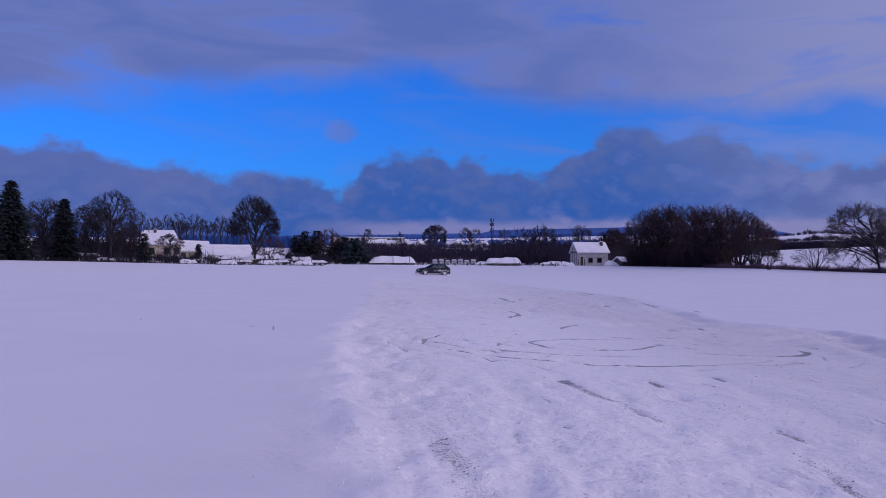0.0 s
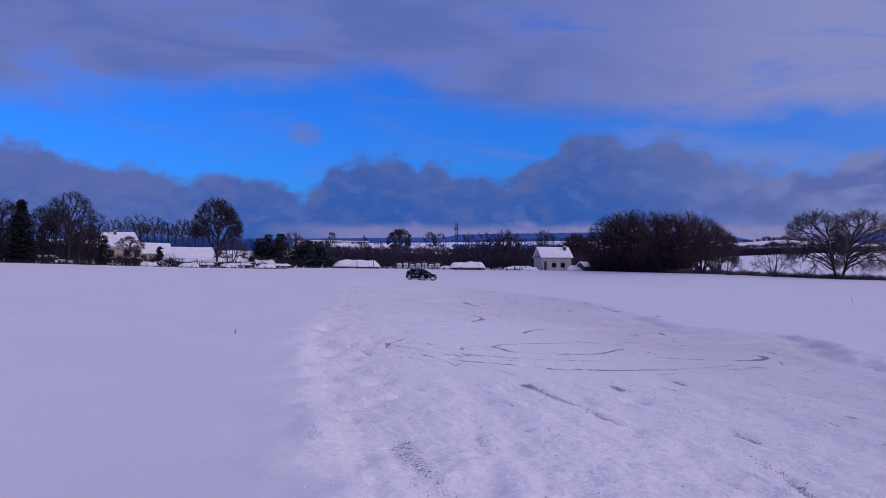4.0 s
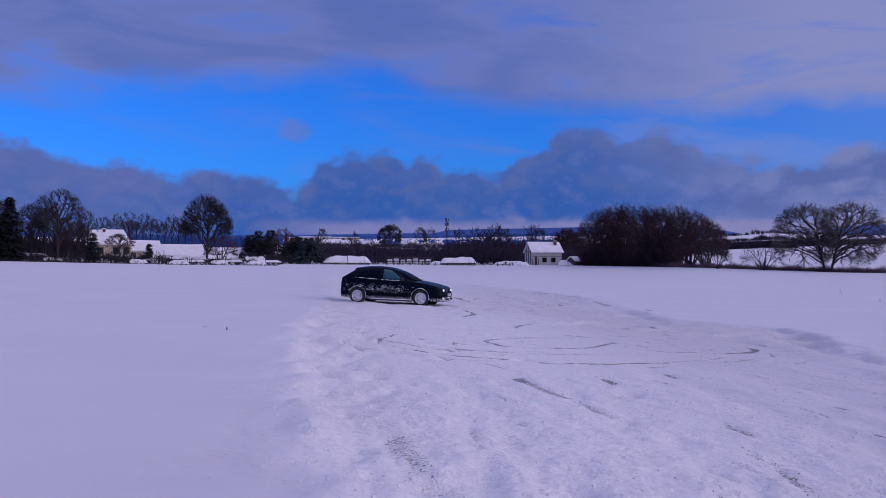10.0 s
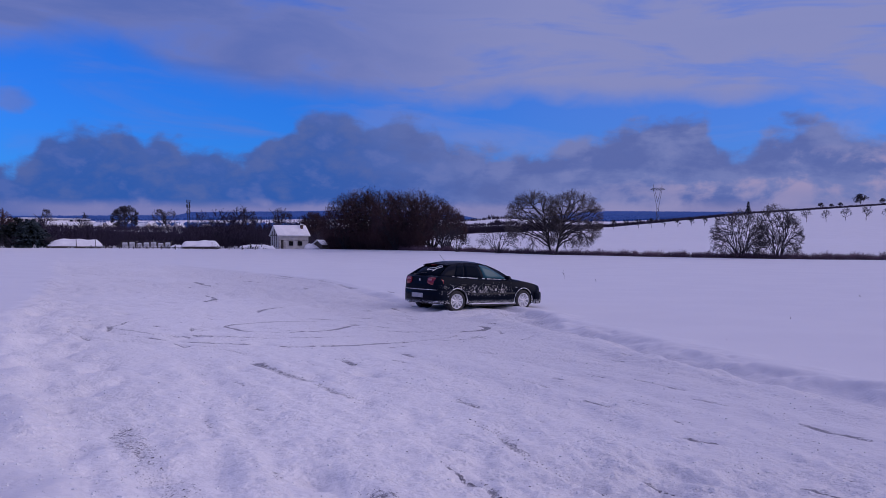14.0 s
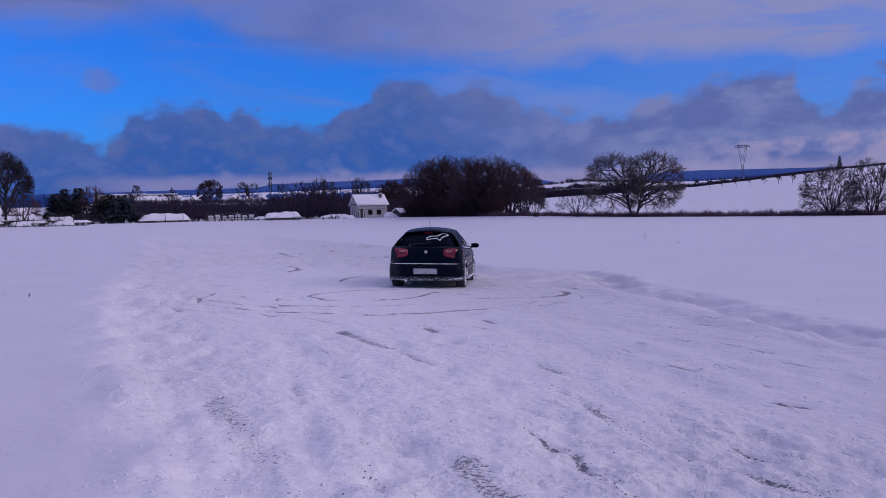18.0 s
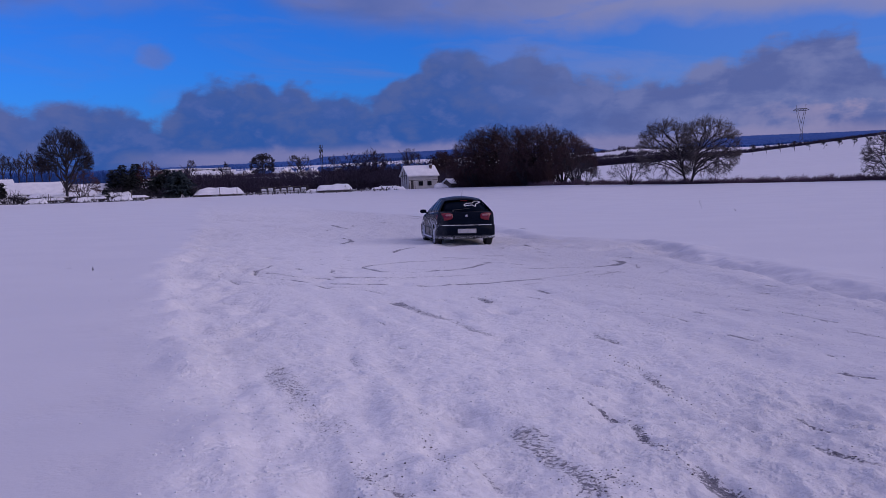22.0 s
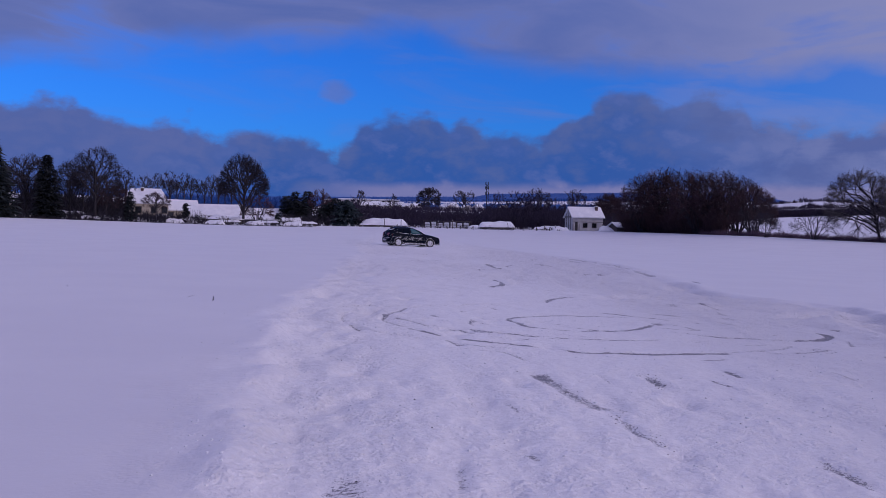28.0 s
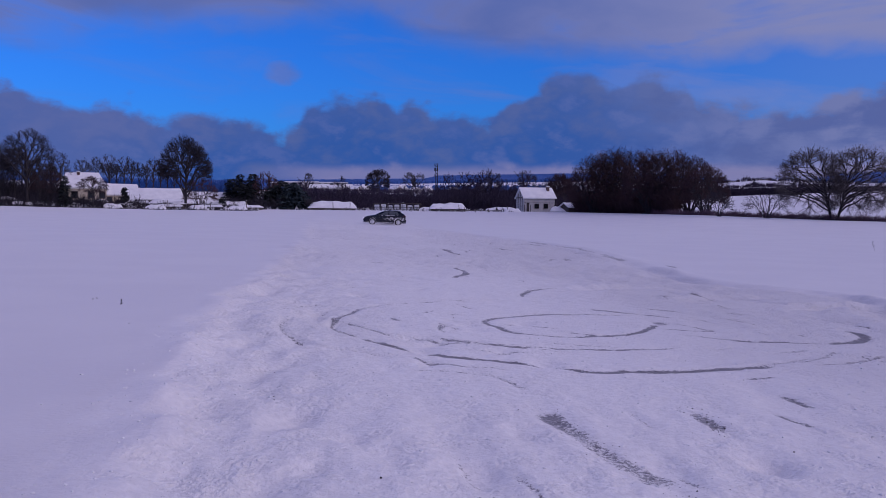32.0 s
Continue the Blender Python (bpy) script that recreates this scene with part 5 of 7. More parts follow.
HEAPS = [snow_shed(name, label, w, 2.4, low, h, 1) for name, label, w, low, h in (("snow_heap", "low heap of snow in the village gardens", 2.6, 0.05, 0.7), ("cold_frame", "dark wooden garden frame under a cap of snow", 3.6, 0.55, 0.8), ("garden_hut", "small dark garden hut with snow on its roof", 1.7, 0.95, 1.25))]
for n, az in enumerate((-18.9, -18.2, -17.4, -16.7, -15.9, -15.0, -14.2, -13.4, -12.9, -11.7, -11.0, -10.4, -9.3, -8.6, -22.4, -21.6, -20.5, -23.1, 8.2, 7.6, -6.2, 2.7)):
    far = (148 if az > -8 else 141) + 4 * (n % 3) + (12 if az > -8 else 0)
    x, y, z = spot(az, far)
    heap = HEAPS[n] if n < 3 else copy_thing(HEAPS[n % 3], pose(x, y, z))
    heap.matrix_basis = pose(x, y, z - 0.1, 0, 0, -az + 14 * math.sin(5.0 * n))
    tagged(heap, group="snowed-in garden plots")


def garden_posts(az0, az1, far, count, seed):
    """Single dark stakes left standing in the beds."""
    rnd = random.Random(seed)
    for _ in range(count):
        az = rnd.uniform(az0, az1)
        thing = tagged(new("garden_stake"), "dark wooden stake standing in a snowy garden", "stake", "garden stakes")
        bm = fresh()
        high = rnd.uniform(0.7, 1.5)
        rod(bm, (0, 0, -0.3), (rnd.gauss(0, 0.06), rnd.gauss(0, 0.06), high), 0.06, 0.05, 6)
        part("stake", bm, DARK_WOOD, thing)
        bm = fresh()
        rod(bm, (0, 0, high - 0.02), (0, 0, high + 0.09), 0.075, 0.03, 6)
        part("snow_cap", bm, ROOF_SNOW, thing)
        put(thing, az, far + rnd.uniform(0, 6), rnd.uniform(0, 360))


garden_posts(-18.6, -8.2, 140, 16, 71)
garden_posts(-4.6, 8.0, 154, 12, 72)

thicket("scrub", "dark brown scrub between the wood and the town", strip(-6.5, 13.5, 250, 440, wavy(41, 0.4, 1.0, 3)), 4.2, 175, 3600, WOODS, 0.075, "shrubs", 0.5, 4)

thicket("valley_wood", "dark wood in the valley behind the timber house", strip(3.2, 13.8, 455, 520, wavy(43, 0.5, 1.0, 2)), 6.0, 176, 1000, WOODS, 0.13, "woods", 0.3, 4)

# roofs of the town across the valley
for n, (az, far, wide, high) in enumerate(((-4.7, 600, 8, 5.0), (-4.1, 640, 7, 5.5), (-3.4, 590, 8, 4.8), (-2.7, 650, 10, 5.5), (-2.0, 610, 6, 4.6), (-1.4, 640, 7, 5.0), (0.55, 620, 8, 5.0), (1.05, 660, 7, 5.6), (1.9, 600, 6, 4.5), (2.7, 640, 7, 5.0), (4.4, 610, 6, 4.6), (10.9, 480, 7, 5.0))):
    facing(tagged(gable_house("town_house", "far pale house under a snowy roof", wide, 6.0, 0.55 * high, high, GREY_PLASTER, [(-wide * 0.25, 0.8, 1.0, 1.1), (wide * 0.2, 0.8, 1.0, 1.1)], [], False, 0, None, 0.3), group="town across the valley"), az, far, 55 * math.sin(3.0 * n))
thicket("town_trees", "dark bare trees between the town's roofs", strip(-6.5, 6.5, 540, 660, wavy(33, 0.3, 1.0, 3)), 7.0, 174, 1500, WOODS, 0.09, "woods", 0.4, 4)

# ---- the right-hand edge ----
CLUMP = ((13.4, 8.3, 7.6), (14.5, 9.1, 8.2), (15.6, 9.4, 8.2), (16.8, 8.8, 7.8), (18.0, 9.0, 8.2), (19.2, 8.3, 8.2), (20.1, 6.8, 6.8))


def beyond_rim(az):
    """Distance just behind the field's far edge."""
    return float(np.interp(az, RIM_AZ, RIM_FAR)) + 2


def clump_floor(rnd):
    az = rnd.uniform(12.4, 18.5)
    q = beyond_rim(az) + rnd.uniform(0, 7)
    return q * math.sin(radians(az)), q * math.cos(radians(az)), 1.0


for n, (az, h, w) in enumerate(CLUMP):
    put(tagged(crown_tree("alder", "dense red-brown leafless tree in a field clump", h * beyond_rim(az) / 123, w * beyond_rim(az) / 123, 60 + n, 0, 26, (5, 6), 13, (BARK, RED_TWIG), 0.022, thin=0.42, low=-0.35), group="field clump"), az, beyond_rim(az) + 3 * (n % 3))
thicket("clump_brush", "dense dark brush beneath the clump", clump_floor, 5.2, 71, 2300, RED_TWIG, 0.028, "shrubs", 0.4, 5)
for lean, seed, wide, high in ((-2.1, 75, 8.6, 8.8), (2.2, 76, 8.6, 8.9)):
    az = 27.32 + 0.18 * lean / 2
    facing(crown_tree("willow", "broad leafless willow stem leaning out to a round crown", high, wide, seed, 0.35, 21, (5, 6), 14, (BARK, FROST_TWIG), 0.024, low=-0.8, shift=lean, thin=0.34), az, 115.5)
facing(crown_tree("field_shrub", "low spreading leafless shrub in the hedge", 3.7, 6.0, 77, 0, 14, (3, 4), 8, (BARK, TWIG), 0.018, "shrub", thin=0.5), 23.6, 116)
put(crown_tree("field_shrub", "small leafless shrub beside the clump", 3.4, 4.2, 78, 0, 13, (3, 4), 8, (BARK, TWIG), 0.018, "shrub", thin=0.5), 20.9, 118)
put(crown_tree("thorn_tree", "spreading leafless thorn in the hedge", 5.8, 7.6, 79, 0, 19, (5, 5), 13, (BARK, FROST_TWIG), 0.02, low=-0.7, thin=0.6), 39.1, 107)
put(crown_tree("thorn_tree", "upright leafless thorn with arching shoots in the hedge", 6.3, 6.0, 80, 0, 19, (5, 5), 12, (BARK, FROST_TWIG), 0.02, low=-0.6, thin=0.6), 41.4, 106)


def rim_strip(rnd):
    az = rnd.uniform(17, 60)
    q = np.interp(az, RIM_AZ, RIM_FAR) + rnd.uniform(-0.8, 0.8)
    return q * math.sin(radians(az)), q * math.cos(radians(az)), wavy(9, 0.6, 1.0, 1.6)(az)


thicket("field_hedge", "low brown hedge along the field's edge", rim_strip, 1.25, 72, 9000, HEDGE_TWIG, 0.014, "hedge", 0.4, 4)
for n in range(10):
    az = 31.2 + 0.82 * n
    if n == 0:
        FRUIT = put(tagged(bare_tree("fruit_tree", "small leafless fruit tree in a far row", 3.4, 3.6, 90, twigs=4, thick=0.045, levels=3, fork=0.4), group="orchard row"), az, 300)
    else:
        again(FRUIT, az, 300, 50 * n, 0.85 + 0.05 * (n % 4))
BIG_FRUIT = put(tagged(bare_tree("fruit_tree", "leafless fruit tree on the far slope", 4.6, 4.6, 91, twigs=4, thick=0.03, levels=3, fork=0.3), group="orchard row"), 43.0, 300)
for n in range(1, 9):
    again(BIG_FRUIT, 43.0 + 1.1 * n, 300, 70 * n, 0.8 + 0.07 * (n % 4))
RIDGE_TREE = put(tagged(bare_tree("ridge_tree", "round leafless tree on the skyline", 6.0, 7.6, 92, twigs=5, thick=0.045, levels=4, first=10, crown_low=0.0, fork=0.08), group="skyline trees"), 46.0, 455)
for az, s in ((43.8, 0.5), (44.4, 0.35), (44.9, 0.4), (47.2, 0.5), (48.5, 0.8)):
    again(RIDGE_TREE, az, 455, az * 30, s)
put(spruce("spruce", "small dark spruce on the skyline", 6.0, 3.2, 93, dense=1.2), 39.6, 450)
thicket("field_wood", "dark wooded belt between snowy fields", strip(19.0, 30.5, 316, 324, lambda az: float(np.interp(az, (19, 21, 25, 30.5), (1.0, 1.0, 0.8, 0.33)))), 4.6, 84, 2000, WOODS, 0.05, "woods", 0.3, 5)
thicket("field_wood", "dark hedge along the brow of the far field", strip(20.0, 52.0, 436, 452, lambda az: float(np.interp(az, (20, 25, 31, 37, 41, 52), (0.36, 0.34, 0.30, 0.22, 0.13, 0.09)))), 8.5, 81, 7000, WOODS, 0.12, "woods", 0.7, 2)
thicket("field_wood", "dark hedge across the far snowy fields", strip(19.5, 27.5, 560, 575, wavy(10, 0.3, 1.0)), 4.5, 82, 500, WOODS, 0.16, "woods", 0.2, 4)
thicket("field_wood", "dark hedge across the far snowy fields", strip(19.5, 30, 800, 815, wavy(11, 0.3, 1.0)), 5.5, 83, 500, WOODS, 0.2, "woods", 0.2, 4)


def far_forest(name, az0, az1, far, height, seed, label, count):
    """Wooded hills on the horizon, as rows of pointed and rounded crowns."""
    rnd = random.Random(seed)
    verts, faces = [], []
    for _ in range(count):
        az = rnd.uniform(az0, az1)
        back = rnd.random()
        d = far * (0.78 + 0.28 * back)
        x, y, z = spot(az, d)
        edge = min(1.0, (az - az0) / 1.5, (az1 - az) / 1.5)
        h = height * rnd.uniform(0.88, 1.02) * (0.35 + 0.65 * edge) * (0.35 + 0.65 * back)
        w = height * rnd.uniform(0.2, 0.42)
        i = len(verts)
        for n in range(5):
            a = n * 1.2566 + rnd.random()
            verts.append((x + w * math.cos(a), y + w * math.sin(a), z - 6))
            verts.append((x + 0.75 * w * math.cos(a), y + 0.75 * w * math.sin(a), z + h * 0.8))
        verts.append((x, y, z + h))
        for n in range(5):
            m = (n + 1) % 5
            faces += [(i + 2 * n, i + 2 * m, i + 2 * m + 1, i + 2 * n + 1), (i + 2 * n + 1, i + 2 * m + 1, i + 10)]
    return tagged(piece(name, verts, faces, HAZE_FOREST, None, True), label, "forest", kind="stuff")


# blue here is distance haze carried by the crowns' own colour
far_forest("hill_forest", -40, 3, 2500, 13, 101, "wooded hills on the horizon, distance haze coloured in as blue", 9000)
far_forest("hill_forest", 2, 22, 2550, 22, 102, "wooded hills on the horizon, distance haze coloured in as blue", 9000)
far_forest("hill_forest", 27, 42, 2500, 18, 103, "wooded hills on the horizon, distance haze coloured in as blue", 11000)
far_forest("hill_forest", 27.5, 43, 1450, 8, 105, "woods running down behind the brow of the field, tinted haze blue", 6000)
far_forest("hill_forest", -12, 12, 900, 7, 104, "woods across the valley, tinted haze blue", 1500)


def block(az, far, wide, high):
    """A pale apartment block far across the valley."""
    thing = tagged(new("apartment_block"), "pale apartment block far across the valley", "building", "far apartment blocks")
    bm = fresh()
    box(bm, -wide / 2, wide / 2, -6, 6, -6, high)
    part("wall", bm, GREY_PLASTER, thing)
    bm = fresh()
    box(bm, -wide / 2 - 0.4, wide / 2 + 0.4, -6.4, 6.4, high, high + 1.0, 0.2)
    part("roof", bm, ROOF_SNOW, thing)
    for f in range(3):
        for n in range(int(wide / 5)):
            bm = fresh()
            x = -wide / 2 + 2.5 + 5 * n
            box(bm, x - 1.1, x + 1.1, -6.15, -5.9, 1.2 + f * (high - 1) / 3, 2.8 + f * (high - 1) / 3)
            part("window", bm, DARK_GLASS, thing)
    facing(thing, az, far)


block(-5.6, 720, 28, 6.5)
block(-3.6, 740, 26, 6.5)
block(-6.9, 760, 18, 6)


MAST_STEEL = mottled("dark_mast_steel", (0.012, 0.013, 0.018), (0.03, 0.032, 0.04), 2.0, 0.7, 0.1, 0.002, 0.2)


def lattice_mast():
    """A slim lattice mast with aerials at its head."""
    thing = tagged(new("radio_mast"), "dark lattice radio mast with aerials", "mast")
    h, w = 30.0, 1.0
    for x, y in ((-w, -w), (w, -w), (0, w)):
        bm = fresh()
        rod(bm, (x, y, -1), (x * 0.6, y * 0.6, h), 0.26, 0.2, 5)
        part("leg", bm, MAST_STEEL, thing)
    for n in range(15):
        a, b = (-1) ** n, n * 2.0
        bm = fresh()
        rod(bm, (a * w, -w, b), (-a * w * 0.85, -w * 0.85, b + 2), 0.13, 0.13, 4)
        rod(bm, (a * w, -w, b), (0, w * 0.9, b + 2), 0.13, 0.13, 4)
        part("brace", bm, MAST_STEEL, thing)
    for z, n in ((h - 0.6, 3), (h - 3.4, 4), (h - 7.0, 3)):
        for i in range(n):
            t = i * 2 * math.pi / n
            bm = fresh()
            box(bm, 1.2 * math.cos(t) - 0.22, 1.2 * math.cos(t) + 0.22, 1.2 * math.sin(t) - 0.22, 1.2 * math.sin(t) + 0.22, z, z + 1.9, 0.08)
            part("aerial", bm, MAST_STEEL, thing)
    return thing


put(lattice_mast(), 3.28, 520, 20, 1.0, 11.5).scale = (0.85, 0.85, 0.97)


def pylon():
    """A power pylon of the Y kind: two splayed arms and a crossbar."""
    thing = tagged(new("power_pylon"), "steel lattice power pylon on the far slope", "pylon")
    bars = []
    for s in (-1, 1):
        for d in (-0.6, 0.6):
            bars += [((s * 1.6, d, 0), (s * 0.9, d, 9), "leg"), ((s * 0.9, d, 9), (s * 4.2, d, 20), "leg")]
            bars += [((0, d, 12.5), (s * 2.9, d, 20), "brace")]
        bars += [((s * 4.2, 0, 20), (s * 7.0, 0, 20.4), "arm"), ((s * 4.2, 0, 21.2), (s * 7.0, 0, 20.4), "arm"), ((s * 4.2, 0, 20), (s * 4.2, 0, 23.5), "horn")]
    bars += [((-4.2, 0, 20), (4.2, 0, 20), "crossbar"), ((-4.2, 0, 21.2), (4.2, 0, 21.2), "crossbar")]
    for n in range(5):
        a = (-1) ** n
        bars.append(((a * (1.6 - 0.14 * n), 0.6, n * 1.8), (-a * (1.46 - 0.14 * n), 0.6, n * 1.8 + 1.8), "brace"))
    for n in range(6):
        s = -4.2 + 1.4 * n
        bars.append(((s, 0, 20 + 1.2 * (n % 2)), (s + 1.4, 0, 21.2 - 1.2 * (n % 2)), "brace"))
    for a, b, name in bars:
        bm = fresh()
        rod(bm, a, b, 0.17, 0.15, 4)
        part(name, bm, STEEL, thing)
    return thing


facing(pylon(), 34.03, 760).scale = (0.85, 0.85, 1.36)


def weed(az, far, high, seed):
    """A dry stalk standing out of the snow."""
    rnd = random.Random(seed)
    thing = tagged(new("dry_weed"), "dry brown weed stalk poking out of the snow", "weed", "dry weeds")
    segs, p = [], Vector((0, 0, -0.05))
    d = Vector((rnd.gauss(0, 0.15), rnd.gauss(0, 0.15), 1)).normalized()
    for n in range(4):
        q = p + d * high / 4
        segs.append((p, q, 0.006, 0.005))
        d = (d + Vector((rnd.gauss(0, 0.3), rnd.gauss(0, 0.3), -0.1))).normalized()
        if n:
            segs.append((q, q + Vector((rnd.gauss(0, 0.6), rnd.gauss(0, 0.6), 0.5)).normalized() * high * 0.25, 0.004, 0.009))
        p = q
    piece("stalk", *bundle(segs, 4), TWIG, thing)
    put(thing, az, far)


WEEDS = ((-11.28, 18.5, 0.12), (-12.56, 19.3, 0.06), (-12.4, 19.4, 0.05), (-12.7, 19.2, 0.06), (28.1, 53, 0.5), (30.2, 49, 0.2), (35.0, 31.6, 0.06), (42.3, 24.7, 0.09), (46.1, 37.9, 0.12), (47.9, 26, 0.06), (38.6, 17.9, 0.05), (-19.5, 21, 0.06))
for n, (az, far, high) in enumerate(WEEDS):
    weed(az, far, high, 200 + n)


# ---- the car ----
def paint_with_snow():
    """Black paint with road salt film and wind-blown snow stuck to the lower flanks."""
    m, k, b = material("black_paint_with_snow", 0.26, 0.0, 0.03)
    at = object_space(k)
    sep = k.add("ShaderNodeSeparateXYZ", (0, at))
    stretch = k.add("ShaderNodeMapping", ("Vector", at))
    stretch.inputs["Scale"].default_value = (1.0, 1.0, 0.62)
    blot = k.noise(stretch.outputs[0], 11.0, 8.0, 0.8, 0.6)
    grit = k.noise(stretch.outputs[0], 34.0, 4.0, 0.75)
    x = k.math("ABSOLUTE", sep.outputs[0])
    flank = k.smooth(x, 0.70, 0.80)
    z = sep.outputs[2]
    band = k.math("MULTIPLY", k.smooth(k.math("ABSOLUTE", k.math("SUBTRACT", z, 0.62)), 0.52, 0.05), 0.30)
    along = k.smooth(k.math("ABSOLUTE", k.math("ADD", sep.outputs[1], 0.65)), 1.9, 0.9)
    amount = k.math("MULTIPLY", k.math("MULTIPLY", flank, band), k.math("ADD", 0.5, k.math("MULTIPLY", along, 0.5)))
    # the driver's side carries a thin grey coat of frozen spray, with fewer white clots
    coat = k.math("MULTIPLY", k.smooth(sep.outputs[0], -0.5, -0.78), k.smooth(z, 1.3, 0.8))
    amount = k.math("ADD", amount, k.math("MULTIPLY", coat, k.math("SUBTRACT", k.math("MULTIPLY", k.smooth(sep.outputs[1], 0.7, -0.7), 0.1), 0.06)))
    f = k.math("ADD", k.math("ADD", k.math("MULTIPLY", blot, 0.6), k.math("MULTIPLY", grit, 0.45)), amount)
    snow = k.smooth(f, 0.845, 0.90)
    low = k.math("MULTIPLY", k.smooth(z, 0.36, 0.24), k.smooth(grit, 0.46, 0.58))
    snow = k.math("MAXIMUM", snow, k.math("MULTIPLY", low, 0.8))
    film = k.mix(k.smooth(grit, 0.3, 0.7), (0.002, 0.004, 0.010), (0.005, 0.008, 0.017))
    film = k.mix(k.math("MULTIPLY", coat, k.smooth(k.math("ADD", k.math("MULTIPLY", blot, 0.5), k.math("MULTIPLY", grit, 0.5)), 0.25, 0.7)), film, (0.045, 0.048, 0.06))
    k.tree.links.new(k.mix(snow, film, (0.8, 0.8, 0.83)), b.inputs["Base Color"])
    k.tree.links.new(k.math("ADD", 0.25, k.math("MULTIPLY", snow, 0.5)), b.inputs["Roughness"])
    b.inputs["Coat Weight"].default_value = 0.04
    b.inputs["Coat Roughness"].default_value = 0.06
    bump(k, b, snow, 0.6, 0.012)
    return m


PAINT = paint_with_snow()
TRIM = mottled("black_plastic_trim", (0.010, 0.010, 0.012), (0.022, 0.022, 0.025), 8.0, 0.55, 0.2, 0.002)
CAR_GLASS, _k, _b = material("tinted_car_glass", 0.03, 0.0, 0.01)
_b.inputs["Base Color"].default_value = (0.003, 0.006, 0.013, 1)
_b.inputs["Transmission Weight"].default_value = 0.0
# opaque pane; the daylight seen through it is put in as teal
FRONT_GLASS, _k, _b = material("teal_daylight_glass", 0.03, 0.0, 0.3)
_b.inputs["Base Color"].default_value = (0.014, 0.080, 0.100, 1)
_b.inputs["Transmission Weight"].default_value = 0.0
# frosted panes, with the sky's pale reflection mixed into the same colour
FROST_SKY_GLASS = mottled("frost_and_sky_glass", (0.016, 0.024, 0.036), (0.065, 0.078, 0.098), 7.0, 0.3, 0.1, 0.002)
RUBBER = mottled("snowy_tyre_rubber", (0.012, 0.012, 0.013), (0.05, 0.05, 0.055), 14.0, 0.85)
ALLOY = mottled("snow_caked_alloy", (0.46, 0.46, 0.49), (0.84, 0.84, 0.87), 9.0, 0.6, 0.5, 0.008, 0.15)
CAKED = mottled("snow_packed_wheel", (0.10, 0.10, 0.115), (0.62, 0.62, 0.66), 11.0, 0.8, 0.6, 0.01)
CRUST = mottled("clinging_snow", (0.72, 0.73, 0.77), (0.88, 0.88, 0.9), 12.0, 0.8, 0.7, 0.015)
PLATE = mottled("white_number_plate", (0.30, 0.30, 0.33), (0.48, 0.48, 0.51), 6.0, 0.5, 0.1, 0.001)
STICKER = mottled("white_sticker", (0.75, 0.75, 0.77), (0.85, 0.85, 0.86), 9.0, 0.6, 0.0)
CHROME = mottled("dull_chrome", (0.5, 0.5, 0.52), (0.62, 0.62, 0.64), 5.0, 0.25, 0.05, 0.001, 0.9)
SEAT = mottled("dark_seat_cloth", (0.02, 0.02, 0.022), (0.04, 0.04, 0.043), 20.0, 0.9)


def lamp_glass(name, base, glow, strength):
    m, k, b = material(name, 0.15, 0.0, 0.6)
    at = object_space(k)
    ribs = k.noise(at, 40.0, 2.0)
    k.tree.links.new(k.mix(k.smooth(ribs, 0.3, 0.7), base, tuple(0.7 * c for c in base)), b.inputs["Base Color"])
    b.inputs["Emission Color"].default_value = (*glow, 1)
    b.inputs["Emission Strength"].default_value = strength
    return m


TAIL_RED = lamp_glass("red_lamp_glass", (0.07, 0.004, 0.012), (1.0, 0.03, 0.08), 0.05)
TAIL_CLEAR = lamp_glass("pale_lamp_glass", (0.30, 0.13, 0.16), (1.0, 0.3, 0.35), 0.03)
HEAD_LIT = lamp_glass("lit_headlamp", (0.8, 0.8, 0.85), (0.95, 0.97, 1.0), 1.4)
HEAD_GLASS = lamp_glass("clear_lamp_glass", (0.25, 0.26, 0.3), (0.9, 0.95, 1.0), 0.05)

# side view of the body: along (front +), half width, sill, shoulder, bonnet or deck height
STATIONS = (
    (-2.09, 0.69, 0.34, 0.74, 0.78), (-2.07, 0.765, 0.27, 0.86, 0.90), (-2.03, 0.805, 0.24, 0.97, 1.0), (-1.96, 0.83, 0.23, 1.01, 1.035), (-1.80, 0.85, 0.22, 1.01, 1.04),
    (-1.60, 0.852, 0.21, 1.0, 1.03), (-1.34, 0.868, 0.20, 0.985, 1.01), (-0.85, 0.870, 0.19, 0.955, 0.98), (-0.4, 0.868, 0.185, 0.935, 0.96), (0.1, 0.866, 0.185, 0.92, 0.945),
    (0.55, 0.866, 0.19, 0.905, 0.955), (0.90, 0.866, 0.19, 0.885, 0.955), (1.17, 0.866, 0.20, 0.86, 0.925), (1.5, 0.855, 0.20, 0.815, 0.87), (1.74, 0.83, 0.20, 0.765, 0.81),
    (1.92, 0.775, 0.205, 0.72, 0.755), (2.02, 0.70, 0.22, 0.645, 0.67), (2.075, 0.61, 0.25, 0.57, 0.59), (2.095, 0.50, 0.30, 0.50, 0.51),
)


